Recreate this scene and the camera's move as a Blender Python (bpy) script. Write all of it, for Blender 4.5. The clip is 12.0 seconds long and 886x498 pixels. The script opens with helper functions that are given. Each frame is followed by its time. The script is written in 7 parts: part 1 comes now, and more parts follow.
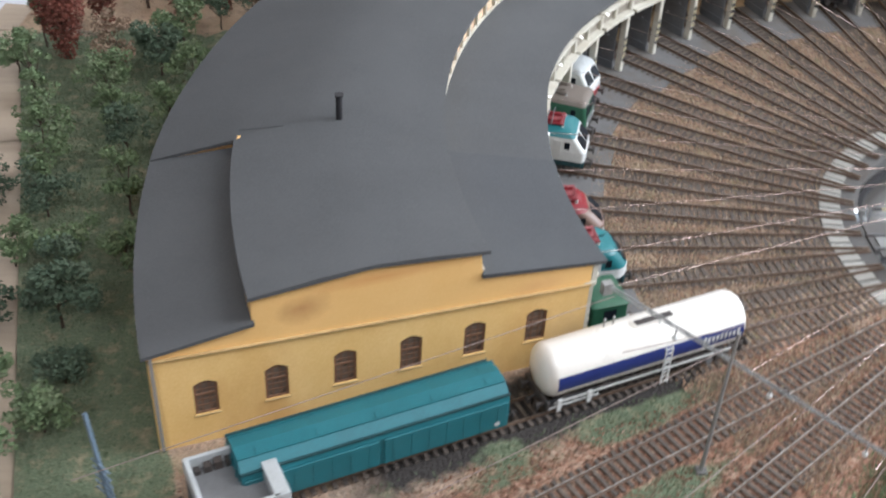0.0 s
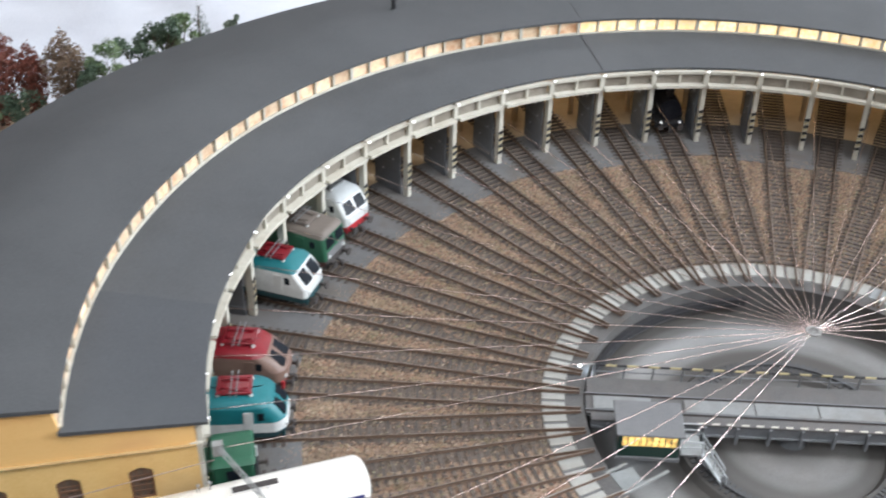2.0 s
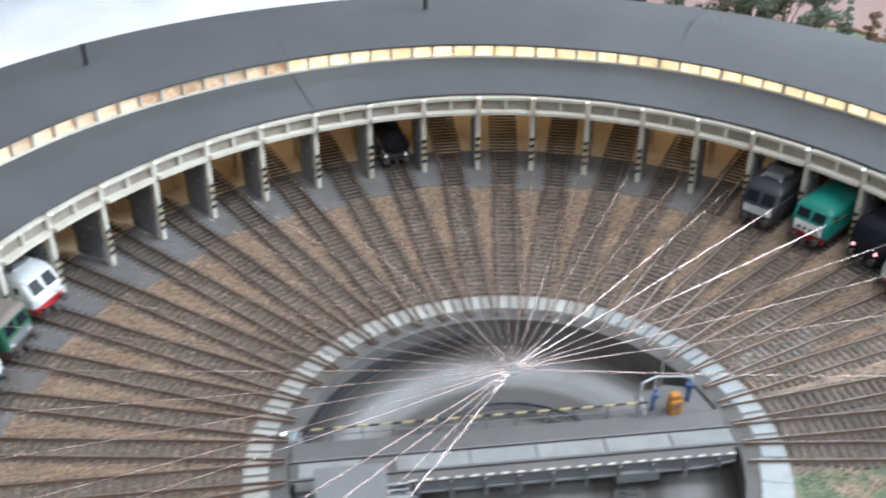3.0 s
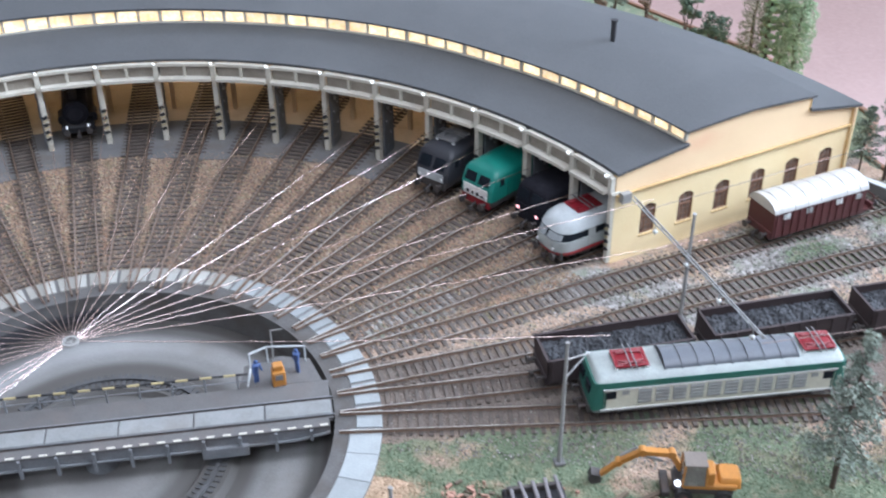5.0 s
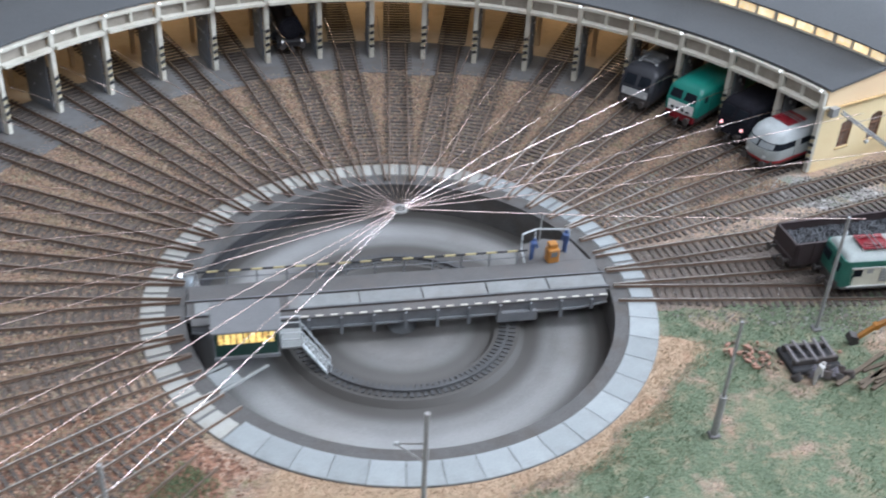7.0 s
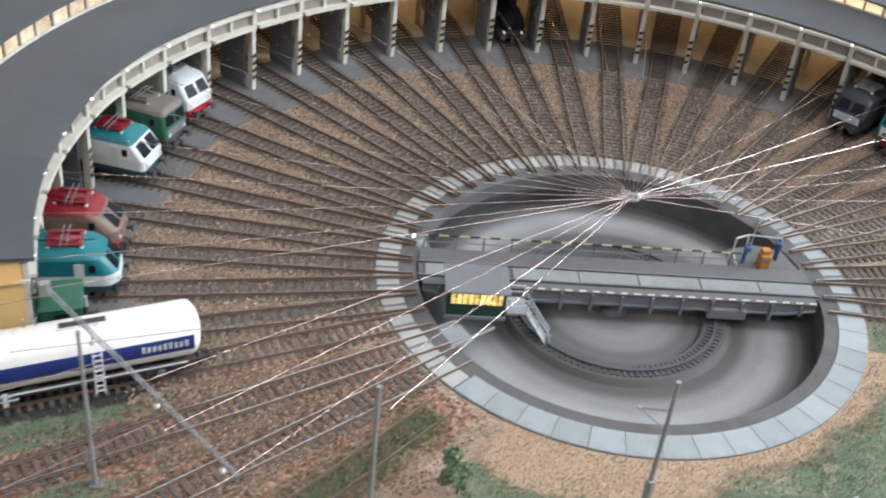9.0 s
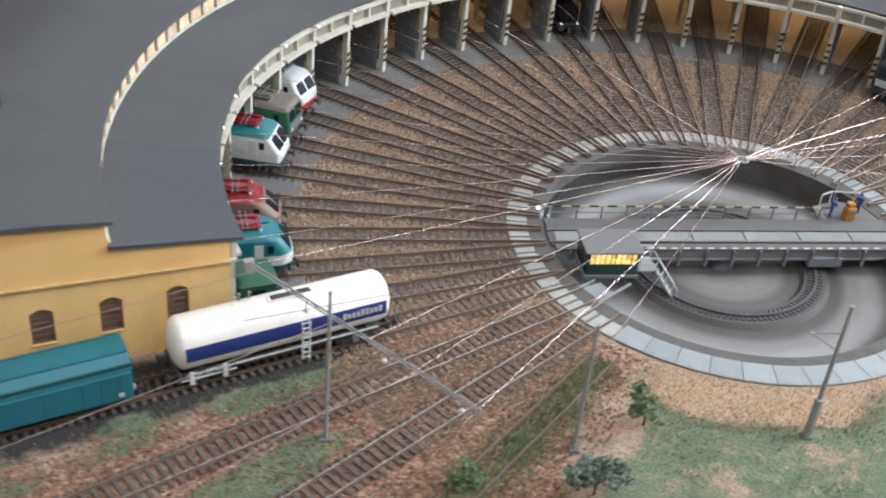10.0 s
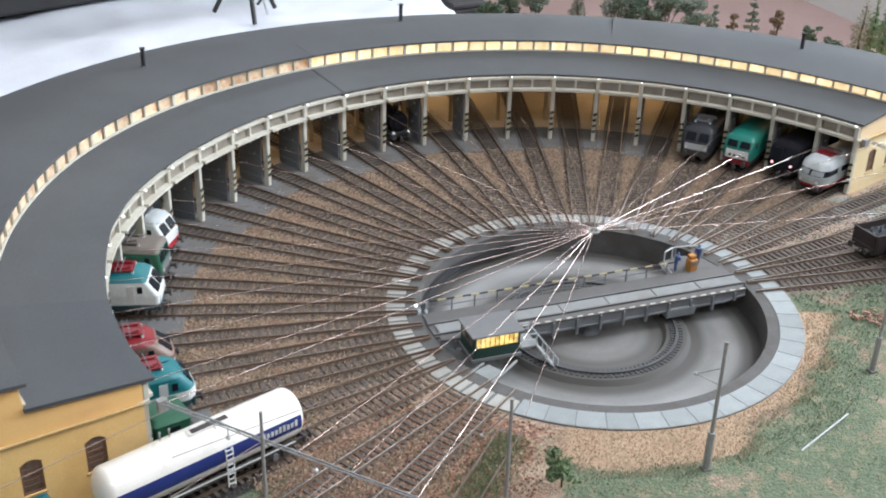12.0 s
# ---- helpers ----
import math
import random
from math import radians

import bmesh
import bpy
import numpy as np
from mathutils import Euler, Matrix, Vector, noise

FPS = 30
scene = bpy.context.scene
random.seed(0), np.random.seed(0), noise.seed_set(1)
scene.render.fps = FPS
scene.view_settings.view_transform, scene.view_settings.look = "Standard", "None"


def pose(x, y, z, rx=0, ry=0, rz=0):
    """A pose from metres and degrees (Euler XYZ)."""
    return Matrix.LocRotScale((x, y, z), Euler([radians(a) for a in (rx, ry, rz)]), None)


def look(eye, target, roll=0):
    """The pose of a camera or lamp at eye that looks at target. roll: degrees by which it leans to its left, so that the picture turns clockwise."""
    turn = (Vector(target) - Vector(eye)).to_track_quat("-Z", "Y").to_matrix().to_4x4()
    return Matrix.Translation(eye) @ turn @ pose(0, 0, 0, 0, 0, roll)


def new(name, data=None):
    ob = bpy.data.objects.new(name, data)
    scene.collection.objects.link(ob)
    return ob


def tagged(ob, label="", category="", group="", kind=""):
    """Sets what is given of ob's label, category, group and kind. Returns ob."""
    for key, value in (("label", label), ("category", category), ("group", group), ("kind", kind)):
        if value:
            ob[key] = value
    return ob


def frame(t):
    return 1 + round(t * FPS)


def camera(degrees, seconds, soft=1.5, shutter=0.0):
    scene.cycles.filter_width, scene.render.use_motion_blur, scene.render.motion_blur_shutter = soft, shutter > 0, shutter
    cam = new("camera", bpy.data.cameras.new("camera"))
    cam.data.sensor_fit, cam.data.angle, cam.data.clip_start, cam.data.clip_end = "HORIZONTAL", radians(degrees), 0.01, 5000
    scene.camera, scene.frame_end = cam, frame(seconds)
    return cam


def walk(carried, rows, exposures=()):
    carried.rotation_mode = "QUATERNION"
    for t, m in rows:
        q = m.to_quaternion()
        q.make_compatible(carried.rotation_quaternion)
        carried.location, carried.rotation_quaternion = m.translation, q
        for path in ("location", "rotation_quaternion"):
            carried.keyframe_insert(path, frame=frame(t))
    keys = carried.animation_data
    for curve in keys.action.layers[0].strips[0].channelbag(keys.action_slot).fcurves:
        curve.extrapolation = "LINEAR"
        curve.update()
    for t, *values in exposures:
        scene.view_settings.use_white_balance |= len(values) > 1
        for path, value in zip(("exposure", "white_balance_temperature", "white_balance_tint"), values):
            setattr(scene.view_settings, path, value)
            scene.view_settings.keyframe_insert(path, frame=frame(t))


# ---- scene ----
cam = camera(42.65, 12.0, soft=2.0, shutter=0.5)


def aim(x, y, z, yaw, pitch, roll):
    """Camera pose: yaw to the left from +y, pitch up, roll, in degrees."""
    a, b = radians(yaw), radians(pitch)
    way = Vector((-math.sin(a) * math.cos(b), math.cos(a) * math.cos(b), math.sin(b)))
    return look((x, y, z), Vector((x, y, z)) + way, roll)


# seconds, eye in metres, yaw, pitch, roll
PATH = [
    (0, -0.5467, -0.6828, 0.5309, -4.90, -38.12, 3.27),
    (0.5, -0.4556, -0.6567, 0.5451, 0.11, -37.70, 4.53),
    (1, -0.3649, -0.6352, 0.5608, 1.00, -36.97, 4.10),
    (1.5, -0.3029, -0.6206, 0.5768, 1.41, -37.19, 2.71),
    (2, -0.2289, -0.6177, 0.5643, 2.81, -35.03, 1.14),
    (2.5, -0.1938, -0.5924, 0.5430, -4.65, -34.10, 1.10),
    (3, -0.1049, -0.5606, 0.5496, -5.75, -33.67, -0.56),
    (3.5, 0.0015, -0.5447, 0.5497, -4.18, -33.63, 0.52),
    (5.5, 0.1492, -0.5783, 0.4972, -9.40, -34.34, -0.26),
    (6, 0.0796, -0.5907, 0.4928, -8.83, -34.64, 1.48),
    (6.5, -0.0275, -0.6208, 0.5011, -11.09, -35.34, 2.45),
    (8.5, -0.1861, -0.6742, 0.5046, -10.25, -33.84, 5.47),
    (9, -0.2006, -0.6865, 0.5025, -5.34, -34.96, 6.63),
    (9.5, -0.2920, -0.7226, 0.4967, -7.55, -34.59, 7.60),
    (10, -0.3705, -0.7516, 0.5016, -9.95, -33.91, 5.84),
    (10.5, -0.4519, -0.7708, 0.5032, -15.21, -31.96, 6.28),
    (11, -0.4611, -0.7873, 0.5170, -17.13, -29.96, 4.46),
    (11.5, -0.4466, -0.7877, 0.5199, -19.55, -28.53, 3.11),
    (12, -0.4329, -0.7812, 0.5162, -20.28, -27.69, 1.68),
]
# seconds, stops, white balance: the clip's camera cools its picture as it turns to the window side
LOOK = [(0, 0.2, 6350, 12), (1, 0.15, 6400, 12), (2, 0.16, 6350, 11), (2.5, 0.27, 6150, 10), (3, 0.32, 6000, 9), (3.5, 0.33, 5950, 10), (5.5, 0.26, 5650, 13), (6.5, 0.16, 5750, 12), (8.5, 0.06, 6150, 10), (10.5, 0.1, 6350, 11), (12, 0.14, 6250, 10)]
walk(cam, [(t, aim(*row)) for t, *row in PATH], LOOK)

# ---- light: an indoor hall with ceiling lamps ----
world = bpy.data.worlds.new("hall_air")
scene.world = world
world.use_nodes = True
world.node_tree.nodes["Background"].inputs[0].default_value = (0.80, 0.88, 1.0, 1)
world.node_tree.nodes["Background"].inputs[1].default_value = 0.25


def area_lamp(name, x, y, z, sx, sy, power, color, target=None):
    data = bpy.data.lights.new(name, "AREA")
    data.shape, data.size, data.size_y = "RECTANGLE", sx, sy
    data.energy, data.color = power, color
    ob = new(name, data)
    ob.matrix_world = look((x, y, z), target or (x, y + 0.001, 0))
    return ob


LAMP_WHITE = (0.96, 0.98, 1.0)
area_lamp("ceiling_lamp_light", -0.7, -1.6, 1.9, 2.4, 0.6, 31, LAMP_WHITE)
area_lamp("ceiling_lamp_light", 1.4, -0.4, 1.9, 2.4, 0.6, 46, LAMP_WHITE)
area_lamp("ceiling_lamp_light", -0.8, 2.4, 1.9, 2.4, 0.6, 31, LAMP_WHITE)
area_lamp("ceiling_lamp_light", 2.0, 3.6, 1.9, 2.4, 0.6, 40, LAMP_WHITE)
# daylight in the opening of the east window
area_lamp("window_light", 2.98, 0.5, 1.15, 1.5, 1.05, 138, (0.86, 0.93, 1.0), (0.0, 0.5, 0.0))

# ---- small helpers: everything below is drawn in millimetres ----
MM = 0.001
TAU = 2 * math.pi


def P(r, a, z=0.0):
    """A point from the distance to the turntable's centre and the angle in degrees."""
    return (r * math.cos(radians(a)), r * math.sin(radians(a)), z)


def post_angle(k):
    """Angle of shed post k; the stalls are 7.5 degrees wide."""
    return 90 - (k - 1.5) * 7.5


def thing(name, x=0, y=0, z=0, turn=0, label="", category="", group="", kind=""):
    ob = new(name)
    ob.empty_display_size = 0.01
    ob.matrix_basis = pose(x * MM, y * MM, z * MM, 0, 0, turn)
    return tagged(ob, label, category, group, kind)


def finish(ob, bm, material, smooth):
    me = ob.data
    bmesh.ops.recalc_face_normals(bm, faces=bm.faces)
    bm.transform(Matrix.Scale(MM, 4))
    bm.to_mesh(me)
    bm.free()
    for m in material if isinstance(material, (list, tuple)) else [material]:
        me.materials.append(m)
    if smooth:
        for f in me.polygons:
            f.use_smooth = True
        me.set_sharp_from_angle(angle=radians(smooth))


def part(name, bm, material, parent=None, label="", smooth=0, m=None, kind=""):
    """Links a bmesh drawn in millimetres as one mesh object under a thing or a part."""
    ob = new(name, bpy.data.meshes.new(name))
    finish(ob, bm, material, smooth)
    if parent:
        ob.parent = parent
    if m:
        ob.matrix_basis = m
    return tagged(ob, label=label, kind=kind)


def solid(name, bm, material, label="", category="", kind="", smooth=0, group=""):
    """A top-level thing of one mesh."""
    return tagged(part(name, bm, material, smooth=smooth), label, category, group, kind)


def B():
    return bmesh.new()


def T(x, y, z, rz=0, rx=0, ry=0):
    return Matrix.LocRotScale((x, y, z), Euler((radians(rx), radians(ry), radians(rz))), None)


def box(bm, x, y, z, sx, sy, sz, rz=0, rx=0, ry=0, bevel=0.0, mat=0):
    """A box with its middle at x, y and its base at z (its middle when turned about x or y)."""
    c = bmesh.new()
    bmesh.ops.create_cube(c, size=1)
    bmesh.ops.scale(c, vec=(sx, sy, sz), verts=c.verts)
    if bevel:
        bmesh.ops.bevel(c, geom=c.edges, offset=bevel, segments=1, affect="EDGES")
    c.transform(T(x, y, z + (0 if rx or ry else sz / 2), rz, rx, ry))
    merge(bm, c, mat)


def merge(bm, c, mat=0):
    seen = {v: bm.verts.new(v.co) for v in c.verts}
    for f in c.faces:
        try:
            g = bm.faces.new([seen[v] for v in f.verts])
            g.material_index = mat or f.material_index
            g.smooth = f.smooth
        except ValueError:
            pass
    c.free()


def rod(bm, a, b, r, n=8, r2=None, mat=0):
    """A round bar from a to b."""
    a, b = Vector(a), Vector(b)
    c = bmesh.new()
    bmesh.ops.create_cone(c, cap_ends=True, segments=n, radius1=r, radius2=r if r2 is None else r2, depth=(b - a).length)
    q = (b - a).to_track_quat("Z", "Y").to_matrix().to_4x4()
    c.transform(Matrix.Translation((a + b) / 2) @ q)
    merge(bm, c, mat)


def bar(bm, a, b, w, h, mat=0):
    """A square bar from a to b."""
    a, b = Vector(a), Vector(b)
    c = bmesh.new()
    bmesh.ops.create_cube(c, size=1)
    bmesh.ops.scale(c, vec=(w, h, (b - a).length), verts=c.verts)
    q = (b - a).to_track_quat("Z", "Y").to_matrix().to_4x4()
    c.transform(Matrix.Translation((a + b) / 2) @ q)
    merge(bm, c, mat)


def ball(bm, x, y, z, r, sx=1, sy=1, sz=1, sub=1, mat=0):
    c = bmesh.new()
    bmesh.ops.create_icosphere(c, subdivisions=sub, radius=r)
    bmesh.ops.scale(c, vec=(sx, sy, sz), verts=c.verts)
    c.transform(Matrix.Translation((x, y, z)))
    merge(bm, c, mat)


def loft(bm, rings, cap=True, mat=0, close=True):
    """Skins rings of equally many points."""
    rows = [[bm.verts.new(p) for p in ring] for ring in rings]
    n = len(rows[0])
    for a, b in zip(rows, rows[1:]):
        for i in range(n if close else n - 1):
            bm.faces.new((a[i], a[(i + 1) % n], b[(i + 1) % n], b[i])).material_index = mat
    if cap:
        bm.faces.new(rows[0][::-1]).material_index = mat
        bm.faces.new(rows[-1]).material_index = mat


def sweep(bm, profile, a0, a1, steps, mat=0, cap=True, centre=(0, 0)):
    """Turns a profile of (radius, height) about the centre from angle a0 to a1 (degrees)."""
    full = abs(abs(a1 - a0) - 360) < 1e-6
    rings = []
    for i in range(steps + (0 if full else 1)):
        a = radians(a0 + (a1 - a0) * i / steps)
        rings.append([(centre[0] + r * math.cos(a), centre[1] + r * math.sin(a), z) for r, z in profile])
    if full:
        rings.append(rings[0])
        rows = [[bm.verts.new(p) for p in ring] for ring in rings[:-1]]
        rows.append(rows[0])
        n = len(profile)
        for p, q in zip(rows, rows[1:]):
            for i in range(n):
                bm.faces.new((p[i], p[(i + 1) % n], q[(i + 1) % n], q[i])).material_index = mat
    else:
        loft(bm, rings, cap, mat)


def prism(bm, outline, m, depth, mat=0):
    """Pushes a flat outline (x, y) out along its normal by depth, placed by the matrix m."""
    lo = [m @ Vector((x, y, 0)) for x, y in outline]
    hi = [m @ Vector((x, y, depth)) for x, y in outline]
    loft(bm, [lo, hi], True, mat)


def from_lists(name, verts, faces, material, parent=None, label="", kind=""):
    """A mesh object straight from computed vertex and face lists, in millimetres."""
    me = bpy.data.meshes.new(name)
    me.from_pydata((np.asarray(verts) * MM).tolist(), [], [list(map(int, f)) for f in faces])
    me.materials.append(material)
    ob = new(name, me)
    if parent:
        ob.parent = parent
    return tagged(ob, label=label, kind=kind)

# ---- materials ----
def surface(name, dark, light, scale=60.0, rough=0.7, metal=0.0, bump=0.15, fine=900.0, stain=None, stain_scale=12.0,
            stain_amount=0.5, spread=(0.35, 0.65), per_piece=0.0, coat=0.0, emit=None, power=0.0, squash=(1, 1, 1), bump_size=0.0006):
    """A worn surface: two colours mixed by grain at two scales, a stain colour in patches, and fine relief."""
    m = bpy.data.materials.new(name)
    m.use_nodes = True
    nt = m.node_tree
    n, l = nt.nodes, nt.links
    bsdf = n["Principled BSDF"]
    co = n.new("ShaderNodeTexCoord")
    mp = n.new("ShaderNodeMapping")
    mp.inputs["Scale"].default_value = squash
    l.new(co.outputs["Object"], mp.inputs[0])

    def grain(s, detail=4.0, roughness=0.6):
        t = n.new("ShaderNodeTexNoise")
        t.inputs["Scale"].default_value, t.inputs["Detail"].default_value = s, detail
        t.inputs["Roughness"].default_value = roughness
        l.new(mp.outputs[0], t.inputs["Vector"])
        return t

    def ramp(src, lo, hi):
        r = n.new("ShaderNodeMapRange")
        r.inputs["From Min"].default_value, r.inputs["From Max"].default_value = lo, hi
        l.new(src, r.inputs["Value"])
        return r.outputs[0]

    def mix(fac, a, b):
        x = n.new("ShaderNodeMix")
        x.data_type = "RGBA"
        for sock, v in ((x.inputs[0], fac), (x.inputs[6], a), (x.inputs[7], b)):
            if isinstance(v, bpy.types.NodeSocket):
                l.new(v, sock)
            elif isinstance(v, (int, float)):
                sock.default_value = v
            else:
                sock.default_value = (*v, 1)
        return x.outputs[2]

    g1, g2 = grain(scale), grain(fine, 2.0)
    add = n.new("ShaderNodeMath")
    add.operation = "ADD"
    l.new(g1.outputs[0], add.inputs[0])
    l.new(g2.outputs[0], add.inputs[1])
    half = n.new("ShaderNodeMath")
    half.operation = "MULTIPLY"
    half.inputs[1].default_value = 0.5
    l.new(add.outputs[0], half.inputs[0])
    col = mix(ramp(half.outputs[0], *spread), dark, light)
    if stain:
        g3 = grain(stain_scale, 6.0)
        k = n.new("ShaderNodeMath")
        k.operation = "MULTIPLY"
        k.inputs[1].default_value = stain_amount
        l.new(ramp(g3.outputs[0], 0.48, 0.68), k.inputs[0])
        col = mix(k.outputs[0], col, stain)
    if per_piece:
        info = n.new("ShaderNodeObjectInfo")
        hsv = n.new("ShaderNodeHueSaturation")
        l.new(ramp(info.outputs["Random"], 0, 1), hsv.inputs["Value"])
        r = hsv.inputs["Value"].links[0].from_node
        r.inputs["To Min"].default_value, r.inputs["To Max"].default_value = 1 - per_piece, 1 + per_piece
        l.new(col, hsv.inputs["Color"])
        col = hsv.outputs[0]
    l.new(col, bsdf.inputs["Base Color"])
    bsdf.inputs["Metallic"].default_value = metal
    rr = ramp(g1.outputs[0], 0.2, 0.8)
    rr.node.inputs["To Min"].default_value, rr.node.inputs["To Max"].default_value = max(rough - 0.12, 0.03), min(rough + 0.12, 1)
    l.new(rr, bsdf.inputs["Roughness"])
    if coat:
        bsdf.inputs["Coat Weight"].default_value = coat
    if bump:
        b = n.new("ShaderNodeBump")
        b.inputs["Strength"].default_value, b.inputs["Distance"].default_value = bump, bump_size
        l.new(half.outputs[0], b.inputs["Height"])
        l.new(b.outputs[0], bsdf.inputs["Normal"])
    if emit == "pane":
        # the surface colour itself glows, so a pane looks lit from behind
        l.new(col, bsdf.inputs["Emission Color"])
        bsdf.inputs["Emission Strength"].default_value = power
    elif emit:
        bsdf.inputs["Emission Color"].default_value = (*emit, 1)
        bsdf.inputs["Emission Strength"].default_value = power
    return m


def paint(name, c, rough=0.45, worn=0.18, **kw):
    """Model paint of one colour, slightly uneven and weathered."""
    d = tuple(v * (1 - worn) for v in c)
    u = tuple(min(v * (1 + worn * 0.6), 1) for v in c)
    return surface(name, d, u, scale=90, rough=rough, bump=kw.pop("bump", 0.06), stain=kw.pop("stain", tuple(v * 0.55 + 0.03 for v in c)),
                   stain_scale=40, stain_amount=kw.pop("stain_amount", 0.22), **kw)


M_ROOF = surface("roof_felt", (0.062, 0.066, 0.070), (0.086, 0.091, 0.096), scale=26, fine=700, rough=0.9, bump=0.12, stain=(0.098, 0.103, 0.108), stain_scale=7, stain_amount=0.5)
M_WALL = surface("ochre_plaster", (0.74, 0.47, 0.16), (0.84, 0.58, 0.25), scale=30, fine=800, rough=0.85, bump=0.08, stain=(0.56, 0.29, 0.09), stain_scale=9, stain_amount=0.8, squash=(1, 1, 0.6))
M_LEDGE = surface("grimy_ochre_ledge", (0.36, 0.24, 0.10), (0.56, 0.40, 0.19), scale=60, rough=0.9)
M_WALL_E = surface("pale_plaster", (0.76, 0.61, 0.33), (0.84, 0.70, 0.43), scale=30, fine=800, rough=0.85, bump=0.08, stain=(0.72, 0.46, 0.24), stain_scale=14, stain_amount=0.35)
M_WHITE = surface("cream_concrete_paint", (0.48, 0.465, 0.395), (0.62, 0.602, 0.528), scale=120, rough=0.75, stain=(0.42, 0.36, 0.27), stain_scale=50, stain_amount=0.4)
M_YELLOW = paint("hazard_yellow", (0.46, 0.39, 0.20), rough=0.6)
M_BLACK = paint("hazard_black", (0.02, 0.02, 0.022), rough=0.6)
M_GATE = surface("grey_gate_paint", (0.11, 0.12, 0.135), (0.175, 0.19, 0.205), scale=80, rough=0.7, stain=(0.10, 0.08, 0.06), stain_scale=45, stain_amount=0.35)
M_CONC = surface("grey_apron_concrete", (0.112, 0.112, 0.113), (0.165, 0.165, 0.166), scale=50, rough=0.9, stain=(0.12, 0.10, 0.08), stain_scale=30, stain_amount=0.6)
M_TAN = surface("tan_shed_floor", (0.50, 0.37, 0.23), (0.62, 0.48, 0.31), scale=40, rough=0.9, stain=(0.24, 0.15, 0.08), stain_scale=20, stain_amount=0.5)
M_INNER = surface("tan_inner_wall", (0.54, 0.39, 0.23), (0.64, 0.48, 0.29), scale=40, rough=0.9, stain=(0.38, 0.24, 0.12), stain_scale=20, stain_amount=0.4)
M_SLAB = surface("pale_rim_stone", (0.245, 0.27, 0.275), (0.33, 0.355, 0.36), scale=45, rough=0.85, stain=(0.19, 0.20, 0.195), stain_scale=30, stain_amount=0.6, per_piece=0.1)
M_SLABN = surface("warm_rim_stone", (0.315, 0.318, 0.295), (0.405, 0.408, 0.38), scale=45, rough=0.85, stain=(0.22, 0.195, 0.15), stain_scale=30, stain_amount=0.6, per_piece=0.12)
M_RIM = surface("dark_rim_concrete", (0.055, 0.057, 0.06), (0.095, 0.097, 0.10), scale=50, rough=0.85, stain=(0.05, 0.045, 0.04), stain_scale=30, stain_amount=0.5)
M_KERB = surface("kerb_concrete", (0.075, 0.073, 0.071), (0.125, 0.122, 0.12), scale=60, rough=0.9, stain=(0.075, 0.062, 0.05), stain_scale=35, stain_amount=0.6)
M_RAILTOP = surface("worn_rail_steel", (0.20, 0.155, 0.125), (0.32, 0.27, 0.235), scale=200, rough=0.5, metal=0.7, bump=0.03, stain=(0.14, 0.09, 0.06), stain_scale=60, stain_amount=0.6)
M_RAILB = surface("bright_rail_steel", (0.38, 0.36, 0.33), (0.58, 0.56, 0.53), scale=200, rough=0.36, metal=0.9, bump=0.03, stain=(0.22, 0.15, 0.10), stain_scale=60, stain_amount=0.5)
M_RAIL = surface("rusty_rail_side", (0.10, 0.065, 0.045), (0.17, 0.11, 0.075), scale=150, rough=0.75, metal=0.2)
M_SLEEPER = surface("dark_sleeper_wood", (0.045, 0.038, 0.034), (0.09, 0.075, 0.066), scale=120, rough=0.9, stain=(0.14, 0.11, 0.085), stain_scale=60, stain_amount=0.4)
M_SLEEPER_L = surface("brown_sleeper_wood", (0.066, 0.055, 0.048), (0.12, 0.10, 0.086), scale=120, rough=0.9, stain=(0.16, 0.13, 0.105), stain_scale=60, stain_amount=0.6)
M_STEEL = surface("bridge_steel_grey", (0.15, 0.162, 0.175), (0.22, 0.232, 0.245), scale=70, rough=0.65, stain=(0.14, 0.11, 0.09), stain_scale=40, stain_amount=0.4)
M_DECK = surface("bridge_deck_planks", (0.10, 0.098, 0.098), (0.145, 0.142, 0.14), scale=90, rough=0.85, stain=(0.15, 0.13, 0.12), stain_scale=40, stain_amount=0.5, per_piece=0.08)
M_STRIP = surface("pale_track_plates", (0.18, 0.19, 0.19), (0.25, 0.26, 0.258), scale=70, rough=0.7, stain=(0.16, 0.15, 0.14), stain_scale=30, stain_amount=0.6, per_piece=0.07)
M_POLE = surface("grey_galvanised_pole", (0.245, 0.245, 0.238), (0.35, 0.35, 0.34), scale=150, rough=0.6, metal=0.2)
M_WIRE = surface("rubbed_copper_wire", (0.60, 0.48, 0.45), (0.78, 0.65, 0.61), scale=200, rough=0.16, metal=0.95, bump=0)
M_WIRED = surface("dull_copper_wire", (0.20, 0.15, 0.135), (0.30, 0.24, 0.22), scale=200, rough=0.55, metal=0.3, bump=0)
M_DARK = surface("sooty_black", (0.014, 0.014, 0.017), (0.03, 0.03, 0.033), scale=120, rough=0.75, stain=(0.035, 0.03, 0.026), stain_scale=60, stain_amount=0.3)
M_UNDER = surface("dark_running_gear", (0.034, 0.030, 0.030), (0.07, 0.062, 0.058), scale=120, rough=0.7, stain=(0.09, 0.06, 0.045), stain_scale=60, stain_amount=0.4)
M_RED = paint("signal_red", (0.42, 0.02, 0.03), rough=0.4)
M_GLASS = surface("dark_cab_glass", (0.006, 0.008, 0.012), (0.014, 0.018, 0.024), scale=60, rough=0.4, bump=0)
M_TEAL = paint("teal_paint", (0.010, 0.15, 0.17), rough=0.45)
M_TEALD = paint("dark_teal_paint", (0.012, 0.06, 0.07), rough=0.5)
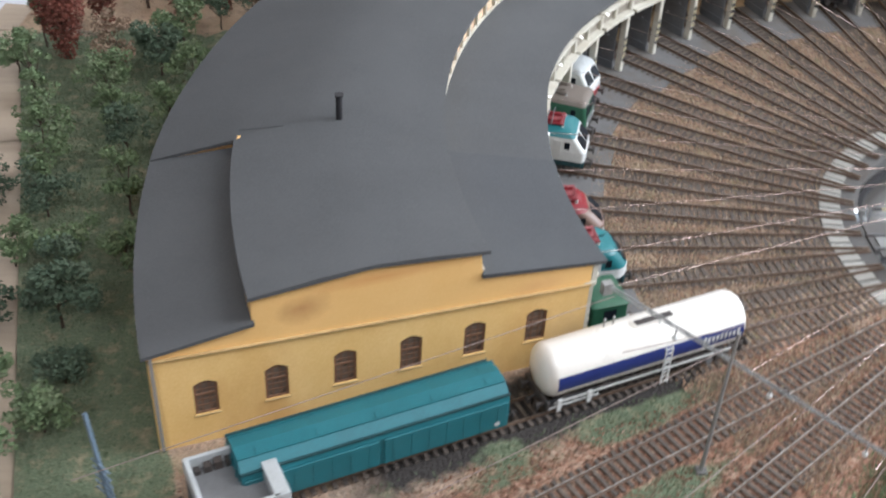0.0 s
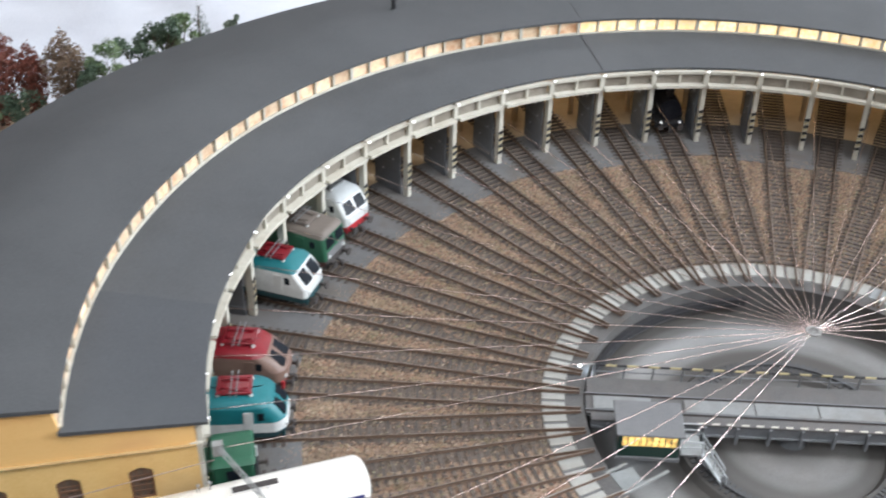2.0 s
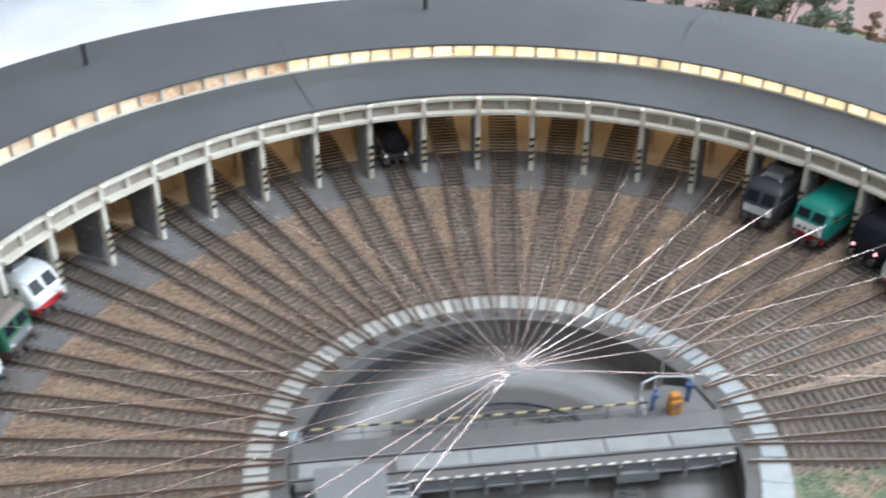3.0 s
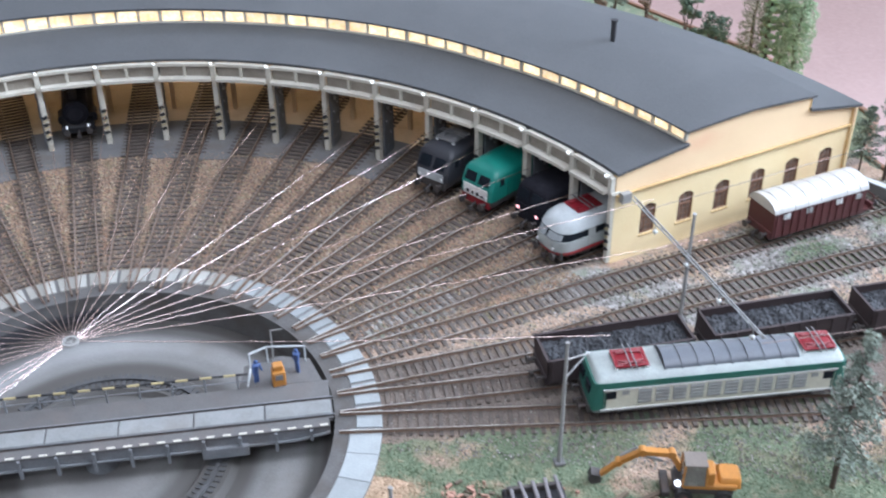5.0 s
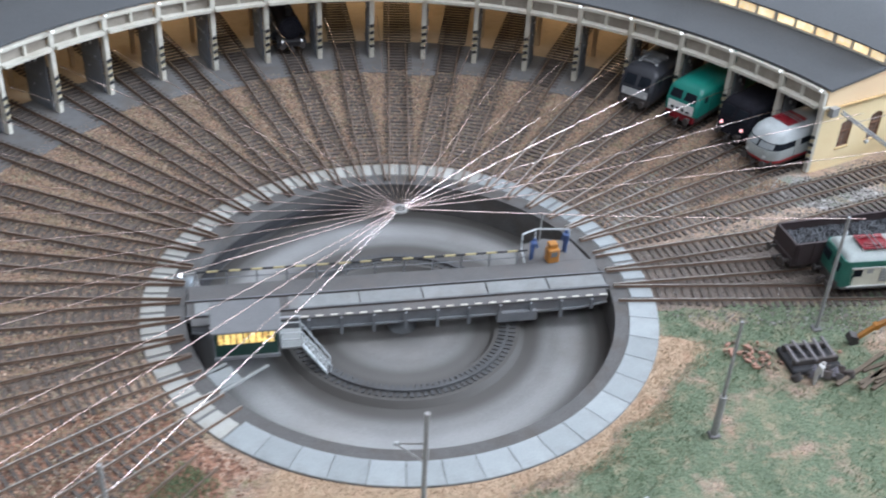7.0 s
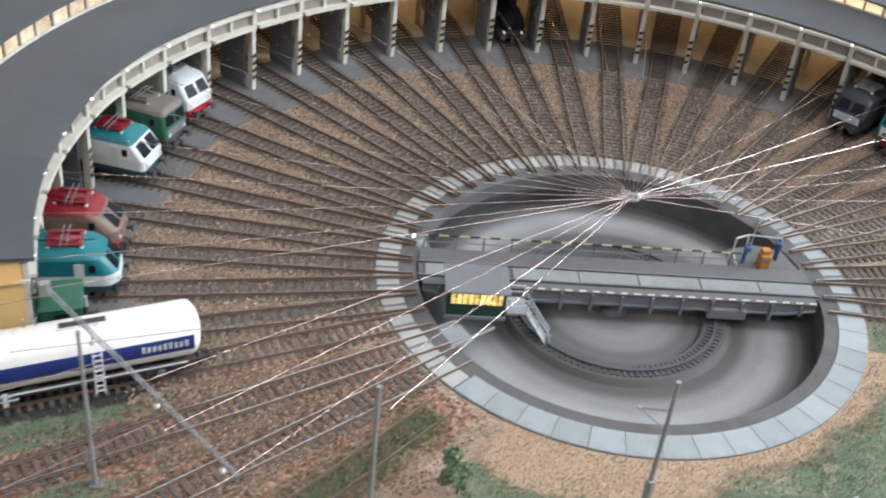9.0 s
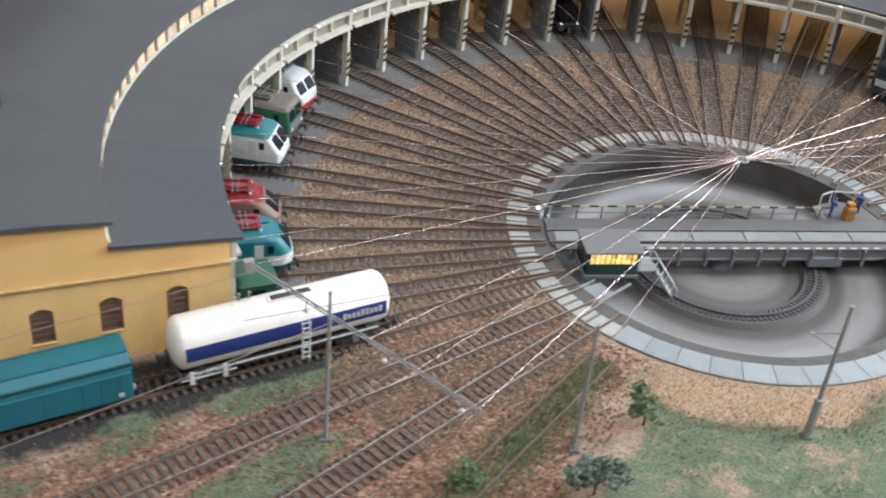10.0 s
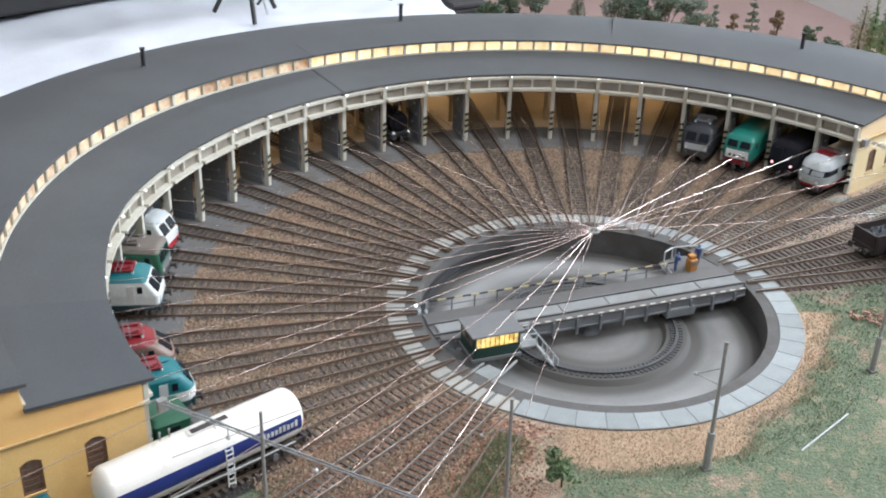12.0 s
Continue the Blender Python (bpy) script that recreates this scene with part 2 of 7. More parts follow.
M_TEALV = surface("teal_wagon_paint", (0.010, 0.115, 0.142), (0.014, 0.155, 0.187), scale=60, rough=0.5, bump=0.06, stain=(0.02, 0.12, 0.14), stain_scale=25, stain_amount=0.4)
M_OFFW = paint("off_white_paint", (0.62, 0.64, 0.63), rough=0.45)
M_GREYL = paint("light_grey_paint", (0.45, 0.48, 0.49), rough=0.45)
M_GREYM = paint("mid_grey_paint", (0.16, 0.165, 0.17), rough=0.55)
M_GREEN = paint("bottle_green_paint", (0.02, 0.10, 0.055), rough=0.5)
M_GREENB = paint("bright_green_paint", (0.012, 0.19, 0.15), rough=0.4)
M_BROWN = paint("chestnut_paint", (0.10, 0.038, 0.03), rough=0.55)
M_ROOFB = paint("brown_grey_roof_paint", (0.17, 0.145, 0.125), rough=0.7)
M_WINE = paint("wine_brown_wagon_paint", (0.085, 0.022, 0.022), rough=0.65, stain_amount=0.4)
M_SILVER = surface("silver_wagon_roof", (0.42, 0.42, 0.41), (0.56, 0.56, 0.545), scale=60, rough=0.5, metal=0.2, stain=(0.40, 0.39, 0.37), stain_scale=30, stain_amount=0.5)
M_TANK = surface("white_tank_paint", (0.80, 0.78, 0.73), (0.88, 0.86, 0.81), scale=40, rough=0.32, bump=0.02, stain=(0.74, 0.66, 0.52), stain_scale=12, stain_amount=0.35, coat=0.3)
M_BLUE = paint("blue_band_paint", (0.018, 0.035, 0.17), rough=0.4)
M_CREAM = paint("cream_loco_paint", (0.60, 0.60, 0.50), rough=0.5)
M_LOUVRE = paint("grey_louvre", (0.30, 0.315, 0.31), rough=0.6)
M_COAL = surface("coal", (0.012, 0.013, 0.016), (0.038, 0.041, 0.047), scale=400, rough=0.8, bump=0.6, fine=1500)
M_EXC = paint("digger_orange", (0.43, 0.185, 0.032), rough=0.5, stain_amount=0.5)
M_TYRE = surface("rubber", (0.015, 0.015, 0.016), (0.035, 0.034, 0.033), scale=120, rough=0.85)
M_WOOD = surface("weathered_wood", (0.085, 0.065, 0.048), (0.19, 0.15, 0.105), scale=60, rough=0.9, stain=(0.08, 0.06, 0.04), stain_scale=40, stain_amount=0.5, squash=(1, 4, 4))
M_TRIM = surface("pale_wood_edge", (0.36, 0.29, 0.22), (0.46, 0.38, 0.29), scale=20, rough=0.6, squash=(1, 8, 8))
M_BASE = surface("board_side", (0.20, 0.15, 0.11), (0.28, 0.22, 0.17), scale=20, rough=0.8)
M_LAMP = surface("lamp_white_glow", (0.9, 0.9, 0.9), (1, 1, 1), bump=0, emit=(0.92, 0.96, 1.0), power=3.0)
M_LAMPR = surface("lamp_pink_glow", (0.7, 0.3, 0.33), (0.8, 0.4, 0.42), bump=0, emit=(1.0, 0.45, 0.45), power=1.6)
# the cabin glass gives off its light itself, with no lamp behind it
M_CABGLOW = surface("glowing_cabin_pane", (0.55, 0.28, 0.05), (1.0, 0.80, 0.28), scale=200, bump=0, stain=(0.10, 0.05, 0.02), stain_scale=170, stain_amount=0.85, per_piece=0.3, emit="pane", power=1.3)
M_FLOOR = surface("pink_hall_floor", (0.34, 0.235, 0.217), (0.41, 0.292, 0.27), scale=3, fine=60, rough=0.6, bump=0.02, stain=(0.45, 0.33, 0.315), stain_scale=1.2, stain_amount=0.5)
M_HALL = surface("hall_wall_paint", (0.62, 0.62, 0.60), (0.68, 0.68, 0.66), scale=2, fine=40, rough=0.9)
M_CLOTH = surface("white_sheet", (0.52, 0.545, 0.60), (0.66, 0.685, 0.735), scale=8, fine=500, rough=0.85, bump=0.15)
M_BLACKC = surface("black_case", (0.012, 0.012, 0.014), (0.028, 0.027, 0.028), scale=20, rough=0.55)
M_WINFRAME = surface("brown_window_frame", (0.15, 0.075, 0.045), (0.24, 0.13, 0.08), scale=150, rough=0.7)
M_WINGLASS = surface("dusty_dark_pane", (0.10, 0.072, 0.056), (0.19, 0.145, 0.115), scale=100, rough=0.3, bump=0)
M_BARK = surface("bark", (0.055, 0.04, 0.03), (0.11, 0.08, 0.06), scale=200, rough=0.95)
M_FIGB = paint("blue_overalls", (0.05, 0.09, 0.22), rough=0.7)
M_FIGR = paint("red_figure_paint", (0.45, 0.07, 0.09), rough=0.7)
M_FIGW = paint("pale_figure_paint", (0.50, 0.48, 0.46), rough=0.7)
M_BRICK = paint("broken_brick", (0.40, 0.23, 0.17), rough=0.9)
M_PITFL = surface("pit_floor", (0.225, 0.228, 0.226), (0.33, 0.335, 0.332), scale=14, rough=0.75, stain=(0.17, 0.15, 0.13), stain_scale=9, stain_amount=0.5)


def two_tone(m, ledge, upper, amount, smudges_and_shade=()):
    """Paints a wall above its ledge (height in mm, rise) in another tone, and adds soft patches for smoke marks and
    painted shade: distance along, height, width, tallness, tone, amount.
    """
    n, l = m.node_tree.nodes, m.node_tree.links
    bsdf = n["Principled BSDF"]
    co, xyz = n.new("ShaderNodeTexCoord"), n.new("ShaderNodeSeparateXYZ")
    l.new(co.outputs["Object"], xyz.inputs[0])
    col = bsdf.inputs["Base Color"].links[0].from_socket
    step, tone = n.new("ShaderNodeMapRange"), n.new("ShaderNodeMix")
    step.inputs["From Min"].default_value, step.inputs["From Max"].default_value = (ledge[0] - 0.4) * MM, (ledge[0] + 0.4) * MM
    step.inputs["To Max"].default_value = amount
    slope = n.new("ShaderNodeMath")
    slope.operation = "MULTIPLY_ADD"
    slope.inputs[1].default_value = -ledge[1]
    l.new(xyz.outputs[0], slope.inputs[0])
    l.new(xyz.outputs[2], slope.inputs[2])
    l.new(slope.outputs[0], step.inputs[0])
    tone.data_type = "RGBA"
    tone.inputs[7].default_value = (*upper, 1)
    l.new(step.outputs[0], tone.inputs[0])
    l.new(col, tone.inputs[6])
    col = tone.outputs[2]
    grain = n.new("ShaderNodeTexNoise")
    grain.inputs["Scale"].default_value, grain.inputs["Detail"].default_value = 55, 5
    l.new(co.outputs["Object"], grain.inputs["Vector"])
    for x, z, w, h, c, k in smudges_and_shade:
        place, far, fade, mixed = n.new("ShaderNodeMapping"), n.new("ShaderNodeVectorMath"), n.new("ShaderNodeMapRange"), n.new("ShaderNodeMix")
        place.inputs["Location"].default_value = (-x / w, 0, -z / h)
        place.inputs["Scale"].default_value = (1 / (w * MM), 0, 1 / (h * MM))
        l.new(co.outputs["Object"], place.inputs[0])
        far.operation = "LENGTH"
        l.new(place.outputs[0], far.inputs[0])
        rough = n.new("ShaderNodeMath")
        rough.operation = "MULTIPLY_ADD"
        rough.inputs[1].default_value = 1.1
        l.new(grain.outputs[0], rough.inputs[0])
        l.new(far.outputs["Value"], rough.inputs[2])
        fade.inputs["From Min"].default_value, fade.inputs["From Max"].default_value, fade.inputs["To Max"].default_value = 1.5, 0.5, k
        l.new(rough.outputs[0], fade.inputs[0])
        mixed.data_type = "RGBA"
        mixed.inputs[7].default_value = (*c, 1)
        l.new(fade.outputs[0], mixed.inputs[0])
        l.new(col, mixed.inputs[6])
        col = mixed.outputs[2]
    l.new(col, bsdf.inputs["Base Color"])


LEDGE_W, LEDGE_E = (48.0, 0.038), (62.5, 0.0)
# the last western patch paints the tank wagon's shadow on the wall
two_tone(M_WALL, LEDGE_W, (0.84, 0.50, 0.19), 0.55, ((612, 92, 20, 13, (0.42, 0.20, 0.075), 0.85), (560, 104, 60, 6, (0.66, 0.30, 0.10), 0.7), (458, 72, 26, 9, (0.66, 0.36, 0.16), 0.5), (428, 22, 26, 26, (0.50, 0.33, 0.17), 0.6)))
two_tone(M_WALL_E, LEDGE_E, (0.84, 0.60, 0.385), 0.55, ((480, 88, 30, 12, (0.80, 0.48, 0.30), 0.6), (540, 8, 160, 7, (0.58, 0.45, 0.25), 0.5)))


def leaves(name, a, b, c):
    return surface(name, a, b, scale=160, fine=1200, rough=0.85, bump=0.3, stain=c, stain_scale=70, stain_amount=0.6, spread=(0.3, 0.7))


M_LEAF = leaves("green_foliage", (0.08, 0.132, 0.066), (0.19, 0.265, 0.13), (0.24, 0.27, 0.18))
M_LEAFD = leaves("dark_foliage", (0.042, 0.074, 0.048), (0.10, 0.15, 0.096), (0.13, 0.16, 0.11))
M_LEAFR = leaves("russet_foliage", (0.13, 0.035, 0.025), (0.24, 0.075, 0.05), (0.10, 0.05, 0.035))
M_LEAFB = leaves("brown_foliage", (0.15, 0.10, 0.07), (0.27, 0.19, 0.13), (0.12, 0.10, 0.06))
M_LEAFG = leaves("bright_fir_foliage", (0.17, 0.275, 0.14), (0.34, 0.47, 0.285), (0.55, 0.58, 0.46))
M_GRASS = leaves("grass_fibre", (0.075, 0.118, 0.066), (0.15, 0.20, 0.118), (0.24, 0.225, 0.145))
M_GRASSY = leaves("straw_fibre", (0.38, 0.275, 0.185), (0.50, 0.38, 0.265), (0.36, 0.29, 0.19))


def ground_material():
    """Earth, straw-coloured sand, grass and grey gravel, blended by the painted zones and broken up by grain."""
    m = bpy.data.materials.new("layout_ground")
    m.use_nodes = True
    n, l = m.node_tree.nodes, m.node_tree.links
    bsdf = n["Principled BSDF"]
    co = n.new("ShaderNodeTexCoord")
    zone = n.new("ShaderNodeAttribute")
    zone.attribute_name = "zone"
    sep = n.new("ShaderNodeSeparateColor")
    l.new(zone.outputs["Color"], sep.inputs[0])

    def tex(s, d=5.0):
        t = n.new("ShaderNodeTexNoise")
        t.inputs["Scale"].default_value, t.inputs["Detail"].default_value, t.inputs["Roughness"].default_value = s, d, 0.65
        l.new(co.outputs["Object"], t.inputs["Vector"])
        return t.outputs[0]

    def rng(v, lo, hi):
        r = n.new("ShaderNodeMapRange")
        r.inputs["From Min"].default_value, r.inputs["From Max"].default_value = lo, hi
        l.new(v, r.inputs[0])
        return r.outputs[0]

    def mix(f, a, b):
        x = n.new("ShaderNodeMix")
        x.data_type = "RGBA"
        for sock, v in ((x.inputs[0], f), (x.inputs[6], a), (x.inputs[7], b)):
            if isinstance(v, bpy.types.NodeSocket):
                l.new(v, sock)
            else:
                sock.default_value = (*v, 1)
        return x.outputs[2]

    def broken(mask, s):
        a = n.new("ShaderNodeMath")
        a.operation = "ADD"
        l.new(mask, a.inputs[0])
        l.new(tex(s), a.inputs[1])
        return rng(a.outputs[0], 0.92, 1.12)

    cells = n.new("ShaderNodeTexVoronoi")
    cells.inputs["Scale"].default_value = 430
    l.new(co.outputs["Object"], cells.inputs["Vector"])
    one = n.new("ShaderNodeSeparateColor")
    l.new(cells.outputs["Color"], one.inputs[0])

    def pebbles(*stops):
        r = n.new("ShaderNodeValToRGB")
        while len(r.color_ramp.elements) < len(stops):
            r.color_ramp.elements.new(0.5)
        for e, (at, c) in zip(r.color_ramp.elements, stops):
            e.position, e.color = at, (*c, 1)
        l.new(one.outputs[0], r.inputs[0])
        return r.outputs[0]

    def math_node(op, a, b=0.0):
        k = n.new("ShaderNodeMath")
        k.operation = op
        for sock, v in zip(k.inputs, (a, b)):
            if isinstance(v, bpy.types.NodeSocket):
                l.new(v, sock)
            else:
                sock.default_value = v
        return k.outputs[0]

    def track_bed():
        """Where oily soot has darkened the ballast: along the tracks, which lie 7.5 degrees apart."""
        xyz = n.new("ShaderNodeSeparateXYZ")
        l.new(co.outputs["Object"], xyz.inputs[0])
        x, y = xyz.outputs[0], xyz.outputs[1]
        far = math_node("SQRT", math_node("ADD", math_node("MULTIPLY", x, x), math_node("MULTIPLY", y, y)))
        turn = math_node("DIVIDE", math_node("ARCTAN2", y, x), radians(7.5))
        off = math_node("ABSOLUTE", math_node("SUBTRACT", turn, math_node("ROUND", turn)))
        off = math_node("MULTIPLY", math_node("MULTIPLY", off, radians(7.5)), far)
        off = math_node("ADD", off, math_node("MULTIPLY", math_node("SUBTRACT", mid, 0.5), 0.012))
        bed = n.new("ShaderNodeMapRange")
        bed.inputs["From Min"].default_value, bed.inputs["From Max"].default_value = 0.0155, 0.0105
        bed.inputs["To Max"].default_value = 0.85
        l.new(off, bed.inputs[0])
        # only where the radial tracks run: west of the pit's middle or well to the north
        north = math_node("GREATER_THAN", math_node("ADD", math_node("MULTIPLY", x, -0.29), y), 0.005)
        # in the east a broad oily strip lies round the yard tracks
        strip = n.new("ShaderNodeMapRange")
        strip.inputs["From Min"].default_value, strip.inputs["From Max"].default_value, strip.inputs["To Max"].default_value = 0.050, 0.034, 0.9
        aside = math_node("ABSOLUTE", math_node("ADD", y, math_node("ADD", -0.004, math_node("MULTIPLY", math_node("SUBTRACT", mid, 0.5), 0.03))))
        l.new(aside, strip.inputs[0])
        east = math_node("MULTIPLY", strip.outputs[0], math_node("GREATER_THAN", x, 0.1))
        return math_node("MAXIMUM", math_node("MULTIPLY", bed.outputs[0], north), east)

    def black_bed_and_shade(turn, r0, r1):
        """Black ballast with the wagons' shade painted in along one track, between two distances from the pit's middle.
        """
        xyz = n.new("ShaderNodeSeparateXYZ")
        l.new(co.outputs["Object"], xyz.inputs[0])
        c, d = math.cos(radians(turn)), math.sin(radians(turn))
        along = math_node("ADD", math_node("MULTIPLY", xyz.outputs[0], c), math_node("MULTIPLY", xyz.outputs[1], d))
        aside = math_node("ABSOLUTE", math_node("SUBTRACT", math_node("MULTIPLY", xyz.outputs[0], d), math_node("MULTIPLY", xyz.outputs[1], c)))
        wobble = math_node("MULTIPLY", math_node("SUBTRACT", mid, 0.5), 0.02)
        across = rng(math_node("ADD", aside, wobble), 0.036, 0.025)
        ends = math_node("MULTIPLY", rng(math_node("ADD", along, wobble), r0, r0 + 0.03), rng(along, r1, r1 - 0.04))
        return math_node("MULTIPLY", across, ends)

    fine, mid = tex(700, 3), tex(90)
    earth = pebbles((0, (0.140, 0.107, 0.085)), (0.3, (0.274, 0.200, 0.153)), (0.6, (0.367, 0.267, 0.200)), (0.8, (0.467, 0.300, 0.207)), (1, (0.574, 0.453, 0.353)))
    earth = mix(rng(fine, 0.15, 0.80), earth, (0.33, 0.25, 0.187))
    earth = mix(rng(tex(30), 0.50, 0.80), earth, (0.34, 0.19, 0.12))
    earth = mix(rng(tex(52), 0.55, 0.72), earth, (0.21, 0.20, 0.11))
    earth = mix(rng(tex(34, 3), 0.55, 0.70), earth, (0.40, 0.31, 0.22))
    earth = mix(rng(tex(14), 0.52, 0.78), earth, (0.205, 0.162, 0.126))
    earth = mix(track_bed(), earth, mix(rng(fine, 0.2, 0.8), (0.085, 0.072, 0.063), (0.165, 0.138, 0.118)))
    # dark bed and the shadow under the wagons, both put into the earth colour
    earth = mix(black_bed_and_shade(201.7, 0.33, 0.62), earth, (0.034, 0.030, 0.028))
    red = pebbles((0, (0.095, 0.055, 0.038)), (0.4, (0.235, 0.125, 0.083)), (0.75, (0.33, 0.18, 0.12)), (1, (0.42, 0.30, 0.225)))
    earth = mix(math_node("MULTIPLY", broken(zone.outputs["Alpha"], 48), math_node("SUBTRACT", 1.0, black_bed_and_shade(201.7, 0.33, 0.62))), earth, red)
    sand = mix(rng(fine, 0.2, 0.8), (0.40, 0.285, 0.19), (0.50, 0.375, 0.26))
    sand = mix(rng(mid, 0.48, 0.75), sand, (0.36, 0.27, 0.185))
    sand = mix(rng(tex(26), 0.52, 0.70), sand, (0.43, 0.28, 0.19))
    sand = mix(rng(tex(44), 0.60, 0.76), sand, (0.30, 0.27, 0.17))
    grass = mix(rng(fine, 0.3, 0.7), (0.085, 0.12, 0.072), (0.17, 0.205, 0.13))
    grass = mix(rng(mid, 0.52, 0.7), grass, (0.28, 0.25, 0.165))
    grass = mix(rng(tex(26), 0.54, 0.84), grass, (0.255, 0.225, 0.145))
    grass = mix(rng(tex(38), 0.58, 0.74), grass, (0.075, 0.105, 0.07))
    gravel = pebbles((0, (0.17, 0.16, 0.152)), (0.4, (0.25, 0.235, 0.222)), (0.8, (0.32, 0.305, 0.29)), (1, (0.46, 0.44, 0.42)))
    gravel = mix(rng(tex(60), 0.50, 0.66), gravel, (0.19, 0.215, 0.155))
    col = mix(broken(sep.outputs[2], 60), earth, gravel)
    col = mix(broken(sep.outputs[1], 40), col, sand)
    col = mix(broken(sep.outputs[0], 50), col, grass)
    l.new(col, bsdf.inputs["Base Color"])
    bsdf.inputs["Roughness"].default_value = 0.95
    b = n.new("ShaderNodeBump")
    b.inputs["Strength"].default_value, b.inputs["Distance"].default_value = 0.7, 0.0015
    lump = n.new("ShaderNodeMath")
    lump.operation = "SUBTRACT"
    l.new(fine, lump.inputs[0])
    l.new(cells.outputs["Distance"], lump.inputs[1])
    l.new(lump.outputs[0], b.inputs["Height"])
    l.new(b.outputs[0], bsdf.inputs["Normal"])
    return m


def stones(name, *stops):
    """Loose stones, each of its own shade."""
    m = bpy.data.materials.new(name)
    m.use_nodes = True
    n, l = m.node_tree.nodes, m.node_tree.links
    geo, r = n.new("ShaderNodeNewGeometry"), n.new("ShaderNodeValToRGB")
    while len(r.color_ramp.elements) < len(stops):
        r.color_ramp.elements.new(0.5)
    for e, (at, c) in zip(r.color_ramp.elements, stops):
        e.position, e.color = at, (*c, 1)
    l.new(geo.outputs["Random Per Island"], r.inputs[0])
    co = n.new("ShaderNodeTexCoord")
    col = r.outputs[0]
    for scale, lo, hi, tint in ((52, 0.55, 0.72, (0.22, 0.21, 0.12)), (34, 0.55, 0.70, (0.40, 0.31, 0.22)), (14, 0.52, 0.78, (0.16, 0.13, 0.10))):
        t, k, x = n.new("ShaderNodeTexNoise"), n.new("ShaderNodeMapRange"), n.new("ShaderNodeMix")
        t.inputs["Scale"].default_value, t.inputs["Detail"].default_value, t.inputs["Roughness"].default_value = scale, 5.0, 0.65
        k.inputs["From Min"].default_value, k.inputs["From Max"].default_value, k.inputs["To Max"].default_value = lo, hi, 0.6
        x.data_type = "RGBA"
        x.inputs[7].default_value = (*tint, 1)
        l.new(co.outputs["Object"], t.inputs["Vector"])
        l.new(t.outputs[0], k.inputs[0])
        l.new(k.outputs[0], x.inputs[0])
        l.new(col, x.inputs[6])
        col = x.outputs[2]
    l.new(col, n["Principled BSDF"].inputs["Base Color"])
    n["Principled BSDF"].inputs["Roughness"].default_value = 0.95
    return m


M_GROUND = ground_material()
M_LEAFP = leaves("grey_pine_foliage", (0.075, 0.11, 0.085), (0.19, 0.24, 0.185), (0.26, 0.30, 0.24))
M_LEAFPP = leaves("pale_pine_foliage", (0.13, 0.165, 0.135), (0.27, 0.32, 0.265), (0.36, 0.40, 0.34))
M_LEAFC = leaves("dusty_cypress_foliage", (0.12, 0.135, 0.08), (0.26, 0.27, 0.17), (0.42, 0.36, 0.26))
M_MASTB = paint("blue_grey_mast_paint", (0.13, 0.19, 0.25), rough=0.6)
M_STONE = stones("ballast_stone", (0, (0.133, 0.101, 0.081)), (0.35, (0.281, 0.207, 0.158)), (0.6, (0.386, 0.267, 0.193)), (0.75, (0.493, 0.300, 0.200)), (0.88, (0.314, 0.300, 0.181)), (1, (0.614, 0.493, 0.386)))
M_STONER = stones("red_ballast_stone", (0, (0.095, 0.055, 0.038)), (0.4, (0.24, 0.125, 0.083)), (0.75, (0.34, 0.185, 0.125)), (1, (0.45, 0.33, 0.25)))
M_STONEG = stones("grey_gravel_stone", (0, (0.14, 0.132, 0.125)), (0.4, (0.24, 0.225, 0.212)), (0.8, (0.33, 0.315, 0.30)), (1, (0.50, 0.48, 0.46)))
M_COALW = paint("sooty_wagon_paint", (0.042, 0.029, 0.030), rough=0.75, stain_amount=0.4)

M_RUSTRED = paint("dull_roof_red", (0.20, 0.010, 0.018), rough=0.35)
M_ROOFL = paint("pale_grey_roof_paint", (0.30, 0.335, 0.325), rough=0.5, stain_amount=0.4)
M_SLATE = paint("slate_blue_paint", (0.024, 0.026, 0.033), rough=0.5)
M_UMBER = paint("umber_paint", (0.19, 0.12, 0.095), rough=0.5)
M_SOOT = surface("deep_soot", (0.010, 0.010, 0.014), (0.022, 0.022, 0.028), scale=120, rough=0.95, bump=0.05)
M_SOOT.node_tree.nodes["Principled BSDF"].inputs["Specular IOR Level"].default_value = 0.1
M_LAMPD = surface("dim_lamp_glow", (0.6, 0.6, 0.6), (0.7, 0.7, 0.7), bump=0, emit=(0.92, 0.96, 1.0), power=0.5)
M_ROOF2 = surface("newer_roof_felt", (0.056, 0.061, 0.068), (0.077, 0.083, 0.090), scale=26, fine=700, rough=0.9, bump=0.12, stain=(0.085, 0.092, 0.098), stain_scale=9, stain_amount=0.5)
M_GLASS.node_tree.nodes["Principled BSDF"].inputs["Specular IOR Level"].default_value = 0.1

